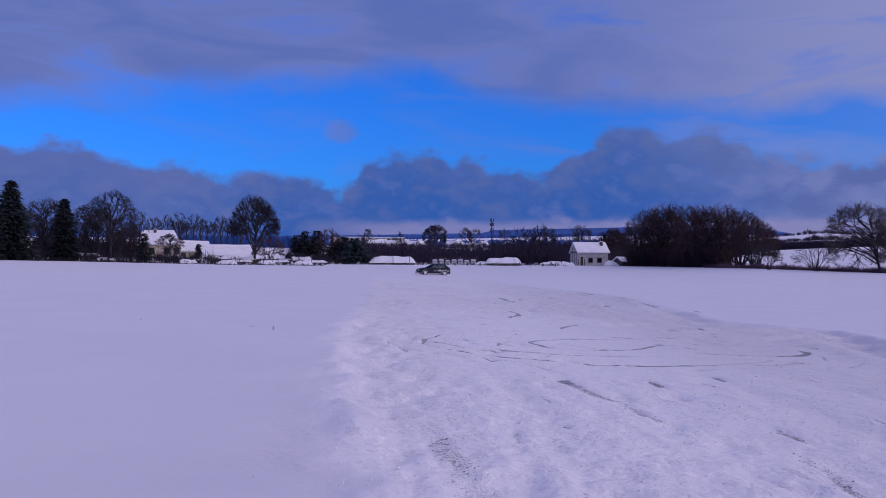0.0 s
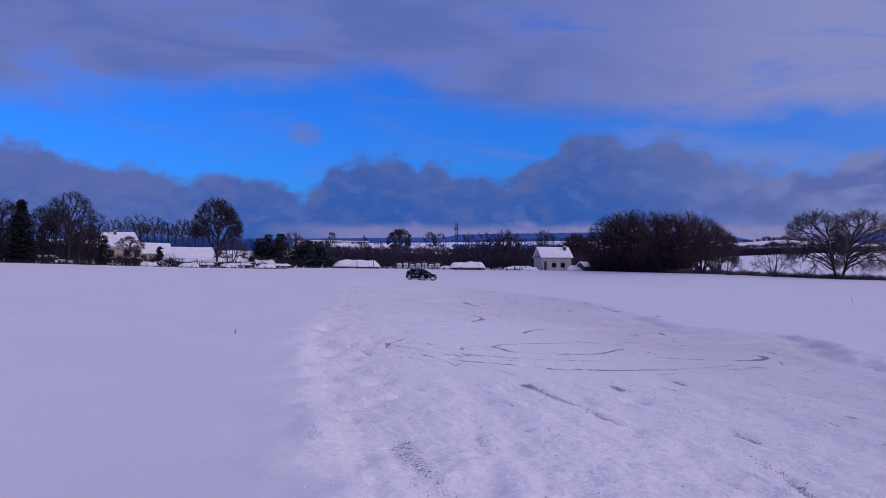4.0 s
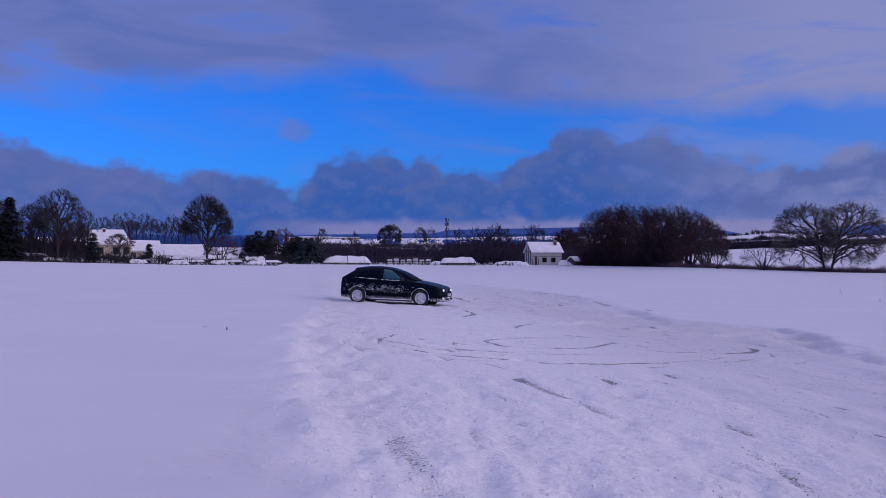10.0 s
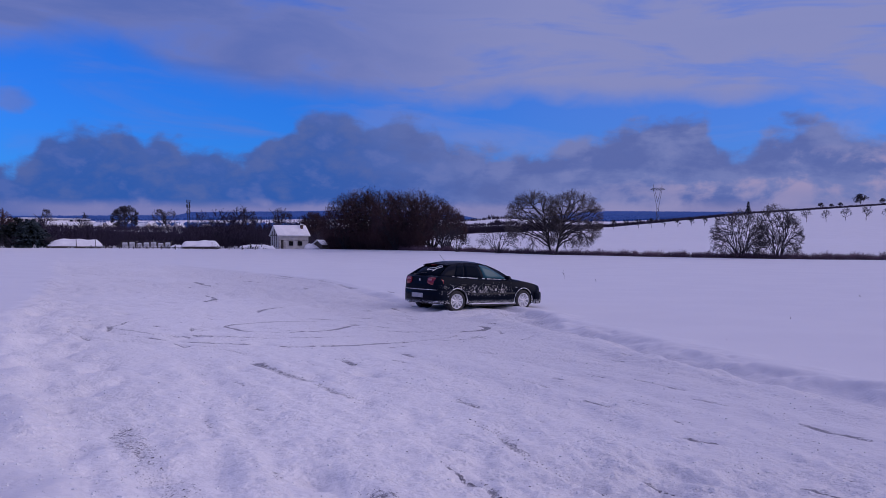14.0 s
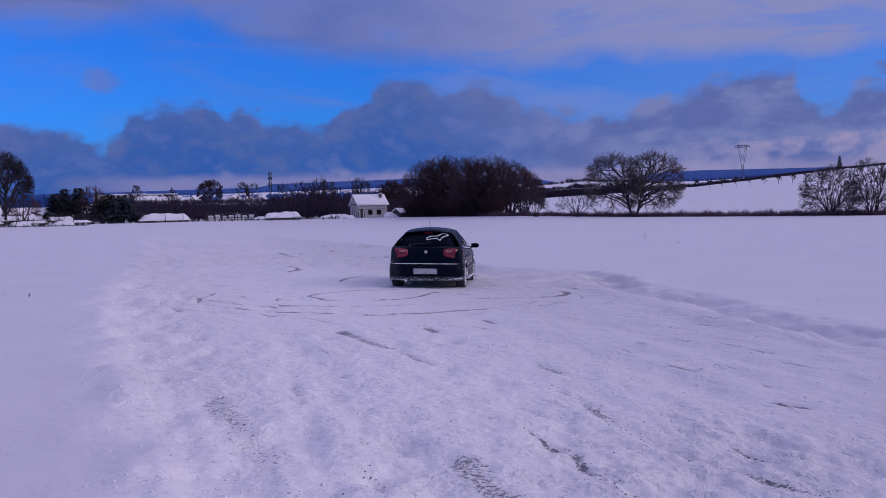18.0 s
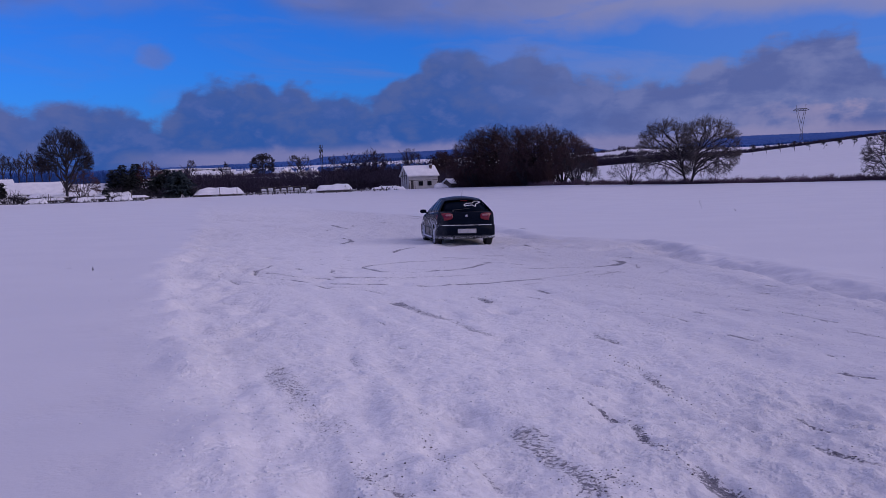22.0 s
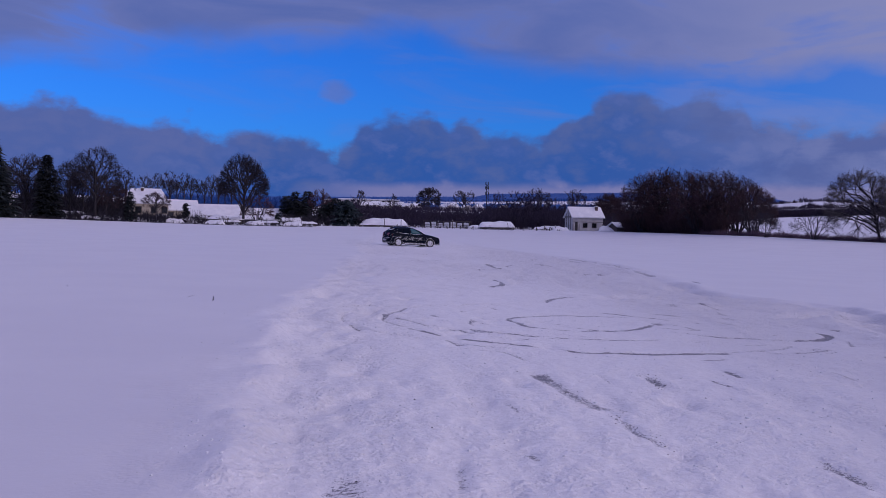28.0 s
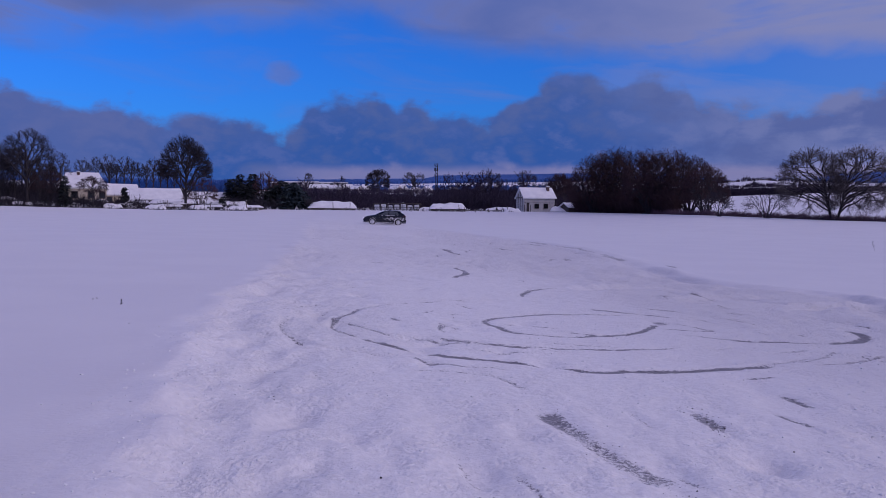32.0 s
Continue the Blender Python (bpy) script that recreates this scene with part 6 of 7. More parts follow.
def body_shell(car):
    """The lower body as one closed skin with round wheel openings."""
    bm = fresh()
    rows = []
    for y, w, sill, sh, deck in STATIONS:
        half = [(0, sill), (w * 0.72, sill), (w * 0.955, sill + 0.03), (w * 0.992, sill + 0.1), (w, sill + (sh - sill) * 0.42), (w * 1.004, sill + (sh - sill) * 0.56), (w * 0.992, sill + (sh - sill) * 0.8),
                (w * 0.965, sh - 0.02), (w * 0.93, sh + 0.012), (w * 0.80, sh + (deck - sh) * 0.45), (w * 0.5, sh + (deck - sh) * 0.86), (0, deck)]
        ring = half + [(-x, z) for x, z in half[-2:0:-1]]
        rows.append([bm.verts.new((x, y, z)) for x, z in ring])
    n = len(rows[0])
    for a, b in zip(rows, rows[1:]):
        for i in range(n):
            j = (i + 1) % n
            bm.faces.new((a[i], a[j], b[j], b[i]))
    bm.faces.new(rows[0])
    bm.faces.new(rows[-1][::-1])
    bmesh.ops.recalc_face_normals(bm, faces=bm.faces)
    me = bpy.data.meshes.new("body")
    bm.to_mesh(me)
    bm.free()
    shell = new("body", me)
    cutters = []
    for y in (1.17, -1.34):
        for s in (-1, 1):
            cm = fresh()
            bmesh.ops.create_cone(cm, cap_ends=True, segments=28, radius1=0.345, radius2=0.345, depth=0.56, matrix=Matrix.Translation((s * 0.86, y, 0.315)) @ Matrix.Rotation(math.pi / 2, 4, "Y"))
            c = bpy.data.meshes.new("arch")
            cm.to_mesh(c)
            cm.free()
            cutters.append(new("arch", c))
            mod = shell.modifiers.new("arch", "BOOLEAN")
            mod.object, mod.operation, mod.solver = cutters[-1], "DIFFERENCE", "EXACT"
    done = bpy.data.meshes.new_from_object(shell.evaluated_get(bpy.context.evaluated_depsgraph_get()))
    shell.modifiers.clear()
    shell.data = done
    done.materials.clear()
    done.materials.append(PAINT)
    for f in done.polygons:
        f.use_smooth = f.area < 0.5
    done.set_sharp_from_angle(angle=radians(32))
    for c in cutters:
        bpy.data.objects.remove(c)
    shell.parent = car
    return shell


def strip_mesh(rows, thick=0.0):
    """A skin through rows of points; with a thickness it is closed below."""
    bm = fresh()
    grid = [[bm.verts.new(p) for p in r] for r in rows]
    for a, b in zip(grid, grid[1:]):
        for i in range(len(a) - 1):
            bm.faces.new((a[i], a[i + 1], b[i + 1], b[i]))
    if thick:
        bmesh.ops.recalc_face_normals(bm, faces=bm.faces)
        bmesh.ops.solidify(bm, geom=bm.faces[:], thickness=thick)
    return bm


# roof line: along, height at the middle, half width at the gutter
ROOF = ((0.0, 1.375, 0.535), (-0.14, 1.408, 0.545), (-0.4, 1.442, 0.552), (-0.75, 1.455, 0.555), (-1.1, 1.442, 0.550), (-1.4, 1.405, 0.535), (-1.55, 1.372, 0.515))


def roof_at(y):
    ys, zs, ws = [r[0] for r in ROOF[::-1]], [r[1] for r in ROOF[::-1]], [r[2] for r in ROOF[::-1]]
    return float(np.interp(y, ys, zs)), float(np.interp(y, ys, ws))


def belt_at(y):
    ys = [s[0] for s in STATIONS]
    w = float(np.interp(y, ys, [s[1] for s in STATIONS]))
    return w * 0.93, float(np.interp(y, ys, [s[3] for s in STATIONS])) + 0.008


def side_point(y_low, y_high, f, s, out=0.0):
    """A point on the cabin's flank, f up from the belt line to the gutter."""
    xb, zb = belt_at(y_low)
    zt, xt = roof_at(y_high)
    zt -= 0.062
    swell = 0.03 * math.sin(math.pi * min(1, max(0, f)))
    return (s * (xb + (xt - xb) * f + swell + out), y_low + (y_high - y_low) * f, zb + (zt - zb) * f)


def flank_pane(s, low0, low1, high0, high1, f0, f1, out, cols=5):
    rows = []
    for r in range(5):
        f = f0 + (f1 - f0) * r / 4
        rows.append([side_point(low0 + (low1 - low0) * c / cols, high0 + (high1 - high0) * c / cols, f, s, out) for c in range(cols + 1)])
    return rows


def make_car():
    car = tagged(new("hatchback_car"), "black five-door hatchback car caked with snow", "car")
    body = body_shell(car)
    # cabin: roof, flanks, screens
    rows = []
    for y, z, w in ROOF:
        rows.append([(w * u, y - 0.03 * (u * u) * (1 if y > 0 else -1), z - 0.062 * abs(u) ** 2.4) for u in (-1, -0.93, -0.8, -0.5, -0.2, 0, 0.2, 0.5, 0.8, 0.93, 1)])
    part("roof", strip_mesh(rows, 0.02), PAINT, car, smooth=True)
    for s in (-1, 1):
        rows = []
        for r in range(6):
            f = r / 5
            rows.append([side_point(a, b, f, s) for a, b in ((0.86, 0.06), (0.5, -0.1), (0.1, -0.3), (-0.38, -0.45), (-0.8, -0.75), (-1.15, -1.02), (-1.5, -1.22), (-1.78, -1.38), (-1.96, -1.48))])
        part("cabin_side", strip_mesh(rows, 0.02), PAINT, car, smooth=True)
        for name, mat, q in (("front_window", FRONT_GLASS if s > 0 else FROST_SKY_GLASS, (0.56, -0.33, -0.12, -0.38)), ("rear_window", CAR_GLASS if s > 0 else FROST_SKY_GLASS, (-0.42, -1.06, -0.45, -0.93)), ("quarter_window", CAR_GLASS if s > 0 else FROST_SKY_GLASS, (-1.10, -1.44, -0.97, -1.16))):
            rows = flank_pane(s, q[0], q[1], q[2], q[3], 0.07, 0.93, 0.005)
            part(name, strip_mesh(rows, 0.003), mat, car, smooth=True)
        # snow lying along the window sills
        bm = fresh()
        rnd = random.Random(5 + s)
        for n in range(22):
            y = 0.5 - 1.9 * n / 21
            p, q = side_point(y, y, 0.02, s, 0.008), side_point(y - 0.09, y - 0.09, 0.03, s, 0.008)
            r = rnd.uniform(0.003, 0.014)
            if rnd.random() < 0.3:
                continue
            rod(bm, p, q, r, r * rnd.uniform(0.5, 1.2), 5)
        part("sill_snow", bm, CRUST, car, "thin crust of snow under the windows")
        # door shut lines, handles, mirror, side lamp, rubbing strip
        for y0, y1 in ((0.72, 0.66), (-0.37, -0.40), (-1.05, -1.30)):
            bm = fresh()
            for k in range(6):
                za, zb = 0.28 + 0.62 * k / 6, 0.28 + 0.62 * (k + 1) / 6
                ya, yb = y0 + (y1 - y0) * k / 6, y0 + (y1 - y0) * (k + 1) / 6
                rod(bm, (s * 0.868, ya, za), (s * 0.868 if k < 4 else s * 0.835, yb, zb), 0.005, 0.005, 4)
            part("door_seam", bm, TRIM, body)
        for y in (-0.22, -1.12):
            bm = fresh()
            box(bm, s * 0.885 - 0.018, s * 0.885 + 0.018, y - 0.1, y + 0.08, 0.76, 0.795, 0.01)
            part("door_handle", bm, TRIM, body)
        bm = fresh()
        box(bm, s * 0.875 - 0.012, s * 0.875 + 0.012, -0.85, 0.82, 0.50, 0.545, 0.008)
        part("rubbing_strip", bm, TRIM, body)
        bm = fresh()
        box(bm, s * 0.86 - 0.03, s * 0.86 + 0.03, -0.84, 0.86, 0.165, 0.225, 0.02)
        part("sill", bm, TRIM, body)
        bm = fresh()
        box(bm, s * 0.865 - 0.02, s * 0.865 + 0.025, -0.82, 0.84, 0.215, 0.245, 0.012)
        part("sill_snow", bm, CRUST, body)
        bm = fresh()
        bmesh.ops.create_uvsphere(bm, u_segments=12, v_segments=8, radius=1.0, matrix=Matrix.Translation((s * 0.95, 0.47, 0.985)) @ Matrix.Diagonal((0.105, 0.058, 0.062, 1)))
        mirror = part("mirror", bm, TRIM, car, smooth=True)
        bm = fresh()
        box(bm, s * 0.95 - 0.09, s * 0.95 + 0.09, 0.406, 0.416, 0.935, 1.035, 0.004)
        part("mirror_glass", bm, CAR_GLASS, mirror)
        bm = fresh()
        rod(bm, (s * 0.80, 0.52, 0.93), (s * 0.92, 0.48, 0.96), 0.03, 0.025, 6)
        part("mirror_foot", bm, TRIM, mirror)
        bm = fresh()
        box(bm, s * 0.862 - 0.012, s * 0.862 + 0.012, 0.84, 0.90, 0.68, 0.715, 0.006)
        part("side_lamp", bm, HEAD_GLASS, body)
        # wheel arch lips of snow
        for y in (1.17, -1.34):
            bm = fresh()
            rnd = random.Random(int(10 * y) + s)
            last = None
            for n in range(19):
                t = radians(-8 + 196 * n / 18)
                p = Vector((s * 0.866, y + 0.362 * math.cos(t), 0.315 + 0.362 * math.sin(t)))
                r = rnd.uniform(0.003, 0.015)
                if last is not None:
                    rod(bm, last[0], p, last[1], r, 6)
                last = (p, r)
            part("arch_snow", bm, CRUST, body, "snow crust round the wheel arch")
            bm = fresh()
            rows = [[(s * x, y + 0.338 * math.cos(t), 0.315 + 0.338 * math.sin(t)) for t in [radians(-20 + 220 * n / 16) for n in range(17)]] for x in (0.60, 0.86)]
            bm.free()
            part("wheel_well", strip_mesh(rows), TRIM, body, smooth=True)
    # front and rear screens
    rows = []
    for f in (0, 0.25, 0.5, 0.75, 1.0):
        y, z = 0.92 + (0.015 - 0.92) * f, 0.958 + (1.374 - 0.958) * f + 0.04 * math.sin(math.pi * f)
        w = 0.735 + (0.53 - 0.735) * f
        rows.append([(w * u, y - (0.12 - 0.07 * f) * u * u, z - 0.035 * u * u) for u in (-1, -0.66, -0.33, 0, 0.33, 0.66, 1)])
    part("windscreen", strip_mesh(rows, 0.006), CAR_GLASS, car, smooth=True)
    rows = []
    for f in (0, 0.25, 0.5, 0.75, 1.0):
        y, z = -1.51 + (-1.985 + 1.51) * f, 1.33 + (1.04 - 1.325) * f + 0.035 * math.sin(math.pi * f)
        w = 0.515 + (0.665 - 0.515) * f
        rows.append([(w * u, y + (0.05 + 0.05 * f) * u * u, z - 0.03 * u * u) for u in (-1, -0.66, -0.33, 0, 0.33, 0.66, 1)])
    part("rear_screen", strip_mesh(rows, 0.006), CAR_GLASS, car, smooth=True)
    bm = strip_mesh([[(0.55 * u, -1.46 - 0.17 * f + 0.06 * u * u, 1.388 - 0.015 * f - 0.045 * abs(u) ** 2.2) for u in (-1, -0.8, -0.5, 0, 0.5, 0.8, 1)] for f in (0, 0.5, 1)], 0.028)
    spoiler = part("roof_spoiler", bm, PAINT, car, smooth=True)
    bm = fresh()
    box(bm, -0.11, 0.11, -1.60, -1.578, 1.315, 1.333, 0.004)
    part("brake_lamp", bm, TAIL_RED, spoiler)
    # angular white emblem on the rear screen
    sticker = fresh()
    outline = ((-0.02, 0.0), (0.06, 0.045), (0.2, 0.05), (0.27, 0.1), (0.36, 0.11), (0.43, 0.075), (0.36, 0.05), (0.3, 0.02), (0.27, -0.05), (0.2, -0.005), (0.06, -0.02), (0.0, -0.035))
    for a, b in zip(outline, outline[1:] + outline[:1]):
        pa, pb = [Vector((0.0 + 1.12 * u, -1.76 + 1.62 * v + 0.19 * (u + 0.02) ** 2, 1.195 + 0.96 * v)) for u, v in (a, b)]
        rod(sticker, pa + Vector((0, -0.012, 0.01)), pb + Vector((0, -0.012, 0.01)), 0.011, 0.011, 4)
    part("window_sticker", sticker, STICKER, car, "angular white outline sticker")
    bm = fresh()
    rod(bm, (-0.38, -1.985, 1.06), (0.12, -1.93, 1.11), 0.012, 0.007, 5)
    rod(bm, (-0.38, -2.03, 1.03), (-0.38, -1.975, 1.06), 0.025, 0.02, 6)
    part("rear_wiper", bm, TRIM, car)
    # lamps at the back
    for s in (-1, 1):
        rows = []
        for f in (0, 0.33, 0.66, 1):
            rows.append([(s * x, -2.075 - 0.02 * (1 - f) + d, lo + (hi - lo) * f) for x, d, lo, hi in ((0.41, -0.022, 0.845, 0.945), (0.45, -0.02, 0.805, 0.97), (0.54, -0.012, 0.78, 0.985), (0.66, 0.008, 0.77, 0.985), (0.77, 0.05, 0.775, 0.965))])
        tail = part("tail_lamp", strip_mesh(rows, 0.03), TAIL_RED, car, "red tail lamp", smooth=True)
        bm = fresh()
        box(bm, s * 0.535 - 0.085, s * 0.535 + 0.085, -2.12, -2.088, 0.89, 0.945, 0.02)
        part("reversing_lamp", bm, TAIL_CLEAR, tail)
        rows = [[(s * (0.77 + 0.075 * u), -2.025 + 0.19 * u, 0.785 + (0.18 - 0.07 * u) * f + 0.02 * u) for u in (0, 0.5, 1)] for f in (0, 0.5, 1)]
        part("lamp_corner", strip_mesh(rows, 0.02), TAIL_RED, tail, smooth=True)
    # bumpers, plate, badge, exhaust
    rows = []
    for z, o in ((0.25, 0.0), (0.32, 0.04), (0.45, 0.055), (0.575, 0.05), (0.625, 0.015)):
        rows.append([(w, y - o * (1 if abs(w) < 0.7 else 0.4), z) for w, y in ((-0.878, -1.62), (-0.868, -1.88), (-0.815, -2.03), (-0.6, -2.095), (0, -2.11), (0.6, -2.095), (0.815, -2.03), (0.868, -1.88), (0.878, -1.62))])
    bumper = part("rear_bumper", strip_mesh(rows, 0.03), PAINT, car, smooth=True)
    bm = fresh()
    last = None
    rnd = random.Random(9)
    for n in range(25):
        x = -0.78 + 1.56 * n / 24
        y = float(np.interp(abs(x), (0, 0.6, 0.815, 0.868), (-2.128, -2.112, -2.045, -1.9)))
        p, r = Vector((x, y, 0.632)), rnd.uniform(0.006, 0.013)
        if last is not None:
            rod(bm, last[0], p, last[1], r, 5)
        last = (p, r)
    part("bumper_snow", bm, CRUST, bumper, "line of snow along the bumper ledge")
    bm = fresh()
    for n in range(46):
        x = rnd.uniform(-0.8, 0.82) if n < 14 else 0.84 - abs(rnd.gauss(0, 0.16))
        y = float(np.interp(abs(x), (0, 0.6, 0.815, 0.868), (-2.13, -2.112, -2.04, -1.9)))
        r = rnd.uniform(0.005, 0.017)
        bmesh.ops.create_icosphere(bm, subdivisions=1, radius=r, matrix=Matrix.Translation((x, y, 0.262 + abs(rnd.gauss(0, 0.03)) + 0.12 * max(0, x - 0.5))) @ Matrix.Diagonal((1.6, 0.4, 1, 1)))
    part("bumper_snow", bm, CRUST, bumper, "snow packed on the bumper's lower edge")
    bm = fresh()
    box(bm, -0.27, 0.27, -2.182, -2.16, 0.40, 0.525, 0.008)
    plate = part("number_plate", bm, PLATE, bumper)
    for x in (-0.17, -0.1, -0.02, 0.07, 0.14, 0.2):
        bm = fresh()
        box(bm, x - 0.022, x + 0.022, -2.186, -2.181, 0.43, 0.495)
        part("plate_bar", bm, GREY_PLASTER, plate)
    bm = fresh()
    box(bm, -0.035, 0.035, -2.105, -2.06, 0.86, 0.93, 0.012)
    part("badge", bm, CHROME, car)
    bm = fresh()
    rod(bm, (-0.45, -2.15, 0.24), (-0.45, -1.8, 0.25), 0.032, 0.032, 10)
    part("exhaust_pipe", bm, CHROME, car)
    # nose
    rows = []
    for z, o in ((0.20, 0.0), (0.26, 0.035), (0.40, 0.05), (0.50, 0.04), (0.545, 0.01)):
        rows.append([(w, y + o * (1 if abs(w) < 0.7 else 0.4), z) for w, y in ((-0.87, 1.62), (-0.86, 1.82), (-0.79, 1.97), (-0.55, 2.06), (0, 2.095), (0.55, 2.06), (0.79, 1.97), (0.86, 1.82), (0.87, 1.62))])
    nose = part("front_bumper", strip_mesh(rows, 0.03), PAINT, car, smooth=True)
    bm = fresh()
    box(bm, -0.5, 0.5, 2.10, 2.15, 0.255, 0.345, 0.02)
    part("air_intake", bm, TRIM, nose)
    bm = fresh()
    for n in range(70):
        x = rnd.uniform(-0.72, 0.72)
        y = float(np.interp(abs(x), (0, 0.55, 0.79), (2.145, 2.11, 2.0)))
        r = rnd.uniform(0.015, 0.035)
        bmesh.ops.create_icosphere(bm, subdivisions=1, radius=r, matrix=Matrix.Translation((x, y, 0.27 + rnd.uniform(-0.02, 0.08))) @ Matrix.Diagonal((1.8, 0.5, 1, 1)))
    part("bumper_snow", bm, CRUST, nose, "snow packed over the front bumper")
    bm = fresh()
    box(bm, -0.26, 0.26, 2.138, 2.155, 0.40, 0.51, 0.008)
    plate = part("number_plate", bm, PLATE, nose)
    for x in (-0.17, -0.1, -0.02, 0.07, 0.14, 0.2):
        bm = fresh()
        box(bm, x - 0.022, x + 0.022, 2.153, 2.159, 0.428, 0.485)
        part("plate_bar", bm, GREY_PLASTER, plate)
    for s in (-1, 1):
        bm = strip_mesh([[(s * 0.09, 2.108, z), (s * 0.3, 2.10, z), (s * 0.36, 2.085, z)] for z in (0.565, 0.63)], 0.02)
        part("grille", bm, TRIM, car)
        rows = []
        for f in (0, 0.5, 1):
            rows.append([(s * x, y - 0.035 * f, z0 + (z1 - z0) * f) for x, y, z0, z1 in ((0.40, 2.085, 0.555, 0.64), (0.52, 2.055, 0.55, 0.665), (0.64, 2.0, 0.555, 0.69), (0.755, 1.9, 0.575, 0.715))])
        head = part("headlamp", strip_mesh(rows, 0.03), HEAD_GLASS, car, "clear headlamp", smooth=True)
        bm = fresh()
        bmesh.ops.create_uvsphere(bm, u_segments=12, v_segments=8, radius=0.062, matrix=Matrix.Translation((s * 0.55, 2.045, 0.61)) @ Matrix.Diagonal((1, 0.45, 0.85, 1)))
        part("dipped_beam", bm, HEAD_LIT, head, "lit dipped beam", smooth=True)
    # aerial, wipers, seats seen through the glass
    bm = fresh()
    rod(bm, (0, -1.15, 1.38), (0, -1.15, 1.41), 0.025, 0.018, 8)
    rod(bm, (0, -1.15, 1.40), (0, -1.38, 1.63), 0.006, 0.003, 5)
    part("aerial", bm, TRIM, car)
    bm = fresh()
    for x0, x1 in ((-0.55, 0.0), (0.05, 0.6)):
        rod(bm, (x0, 0.90, 0.965), (x1, 0.83, 1.0), 0.01, 0.006, 5)
    part("wiper", bm, TRIM, car)
    for x, y in ((-0.36, -0.45), (0.36, -0.45), (-0.36, -1.2), (0.36, -1.2)):
        bm = fresh()
        box(bm, x - 0.22, x + 0.22, y - 0.12, y, 0.6, 1.08, 0.05)
        box(bm, x - 0.13, x + 0.13, y - 0.13, y - 0.05, 1.09, 1.24, 0.035)
        part("seat", bm, SEAT, car)
    return car


def wheel_meshes():
    """Tyre, rim and spokes round the x axis."""
    def spun(profile, name, seg=36):
        verts, faces, n = [], [], len(profile)
        for k in range(seg):
            t = 2 * math.pi * k / seg
            verts += [(x, r * math.cos(t), r * math.sin(t)) for x, r in profile]
        for k in range(seg):
            m = (k + 1) % seg
            faces += [(k * n + i, k * n + i + 1, m * n + i + 1, m * n + i) for i in range(n - 1)]
        return verts, faces
    tyre = spun([(-0.07, 0.2), (-0.1, 0.215), (-0.105, 0.262), (-0.09, 0.298), (-0.05, 0.309), (0.05, 0.309), (0.09, 0.298), (0.105, 0.262), (0.1, 0.215), (0.07, 0.2)], "tyre")
    rim = spun([(0.098, 0.214), (0.102, 0.198), (0.06, 0.185), (0.0, 0.18), (-0.09, 0.2)], "rim")
    return tyre, rim


def add_wheels(car):
    wheels = []
    tyre, rim = wheel_meshes()
    for n, (x, y) in enumerate(((-0.755, 1.17), (0.755, 1.17), (-0.755, -1.34), (0.755, -1.34))):
        s = 1 if x > 0 else -1
        w = new("wheel")
        w.parent = car
        w.matrix_basis = pose(x, y, 0.309)
        piece("tyre", [(s * a, b, c) for a, b, c in tyre[0]], tyre[1], RUBBER, w, True)
        piece("rim", [(s * a, b, c) for a, b, c in rim[0]], rim[1], ALLOY, w, True)
        bm = fresh()
        for k in range(9):
            t = 2 * math.pi * k / 9
            q = Matrix.Rotation(t, 4, "X")
            a, b = q @ Vector((s * 0.085, 0.0, 0.035)), q @ Vector((s * 0.092, 0.0, 0.198))
            rod(bm, a, b, 0.024, 0.03, 5)
        bmesh.ops.create_cone(bm, cap_ends=True, segments=14, radius1=0.05, radius2=0.042, depth=0.05, matrix=Matrix.Translation((s * 0.082, 0, 0)) @ Matrix.Rotation(s * math.pi / 2, 4, "Y"))
        bmesh.ops.create_cone(bm, cap_ends=True, segments=20, radius1=0.12, radius2=0.12, depth=0.012, matrix=Matrix.Translation((s * 0.04, 0, 0)) @ Matrix.Rotation(math.pi / 2, 4, "Y"))
        part("spokes", bm, ALLOY, w, "snow-caked alloy spokes")
        bm = fresh()
        bmesh.ops.create_cone(bm, cap_ends=True, segments=22, radius1=0.185, radius2=0.185, depth=0.01, matrix=Matrix.Translation((s * 0.015, 0, 0)) @ Matrix.Rotation(math.pi / 2, 4, "Y"))
        part("brake_disc", bm, CAKED, w)
        bm = fresh()
        rnd = random.Random(40 + n)
        for k in range(34):
            t, r = rnd.uniform(0, 6.283), 0.2 * math.sqrt(rnd.random())
            bmesh.ops.create_icosphere(bm, subdivisions=1, radius=rnd.uniform(0.018, 0.04), matrix=Matrix.Translation((s * 0.06, r * math.cos(t), r * math.sin(t))) @ Matrix.Diagonal((0.7, 1, 1, 1)))
        part("packed_snow", bm, CRUST, w, "snow packed between the spokes")
        wheels.append((w, x, y))
    return wheels


def trimmed(ob):
    """Draw in the overhangs beyond the axles and lift the cabin a little."""
    for child in ob.children:
        if child.type == "MESH":
            for v in child.data.vertices:
                y, z = v.co.y, v.co.z
                v.co.y = 1.17 + (y - 1.17) * 0.93 if y > 1.17 else -1.34 + (y + 1.34) * 0.95 if y < -1.34 else y
                if z > 0.66:
                    v.co.z = 0.66 + (z - 0.66) * 1.005
        trimmed(child)


hatchback = make_car()
trimmed(hatchback)
hatchback_wheels = add_wheels(hatchback)


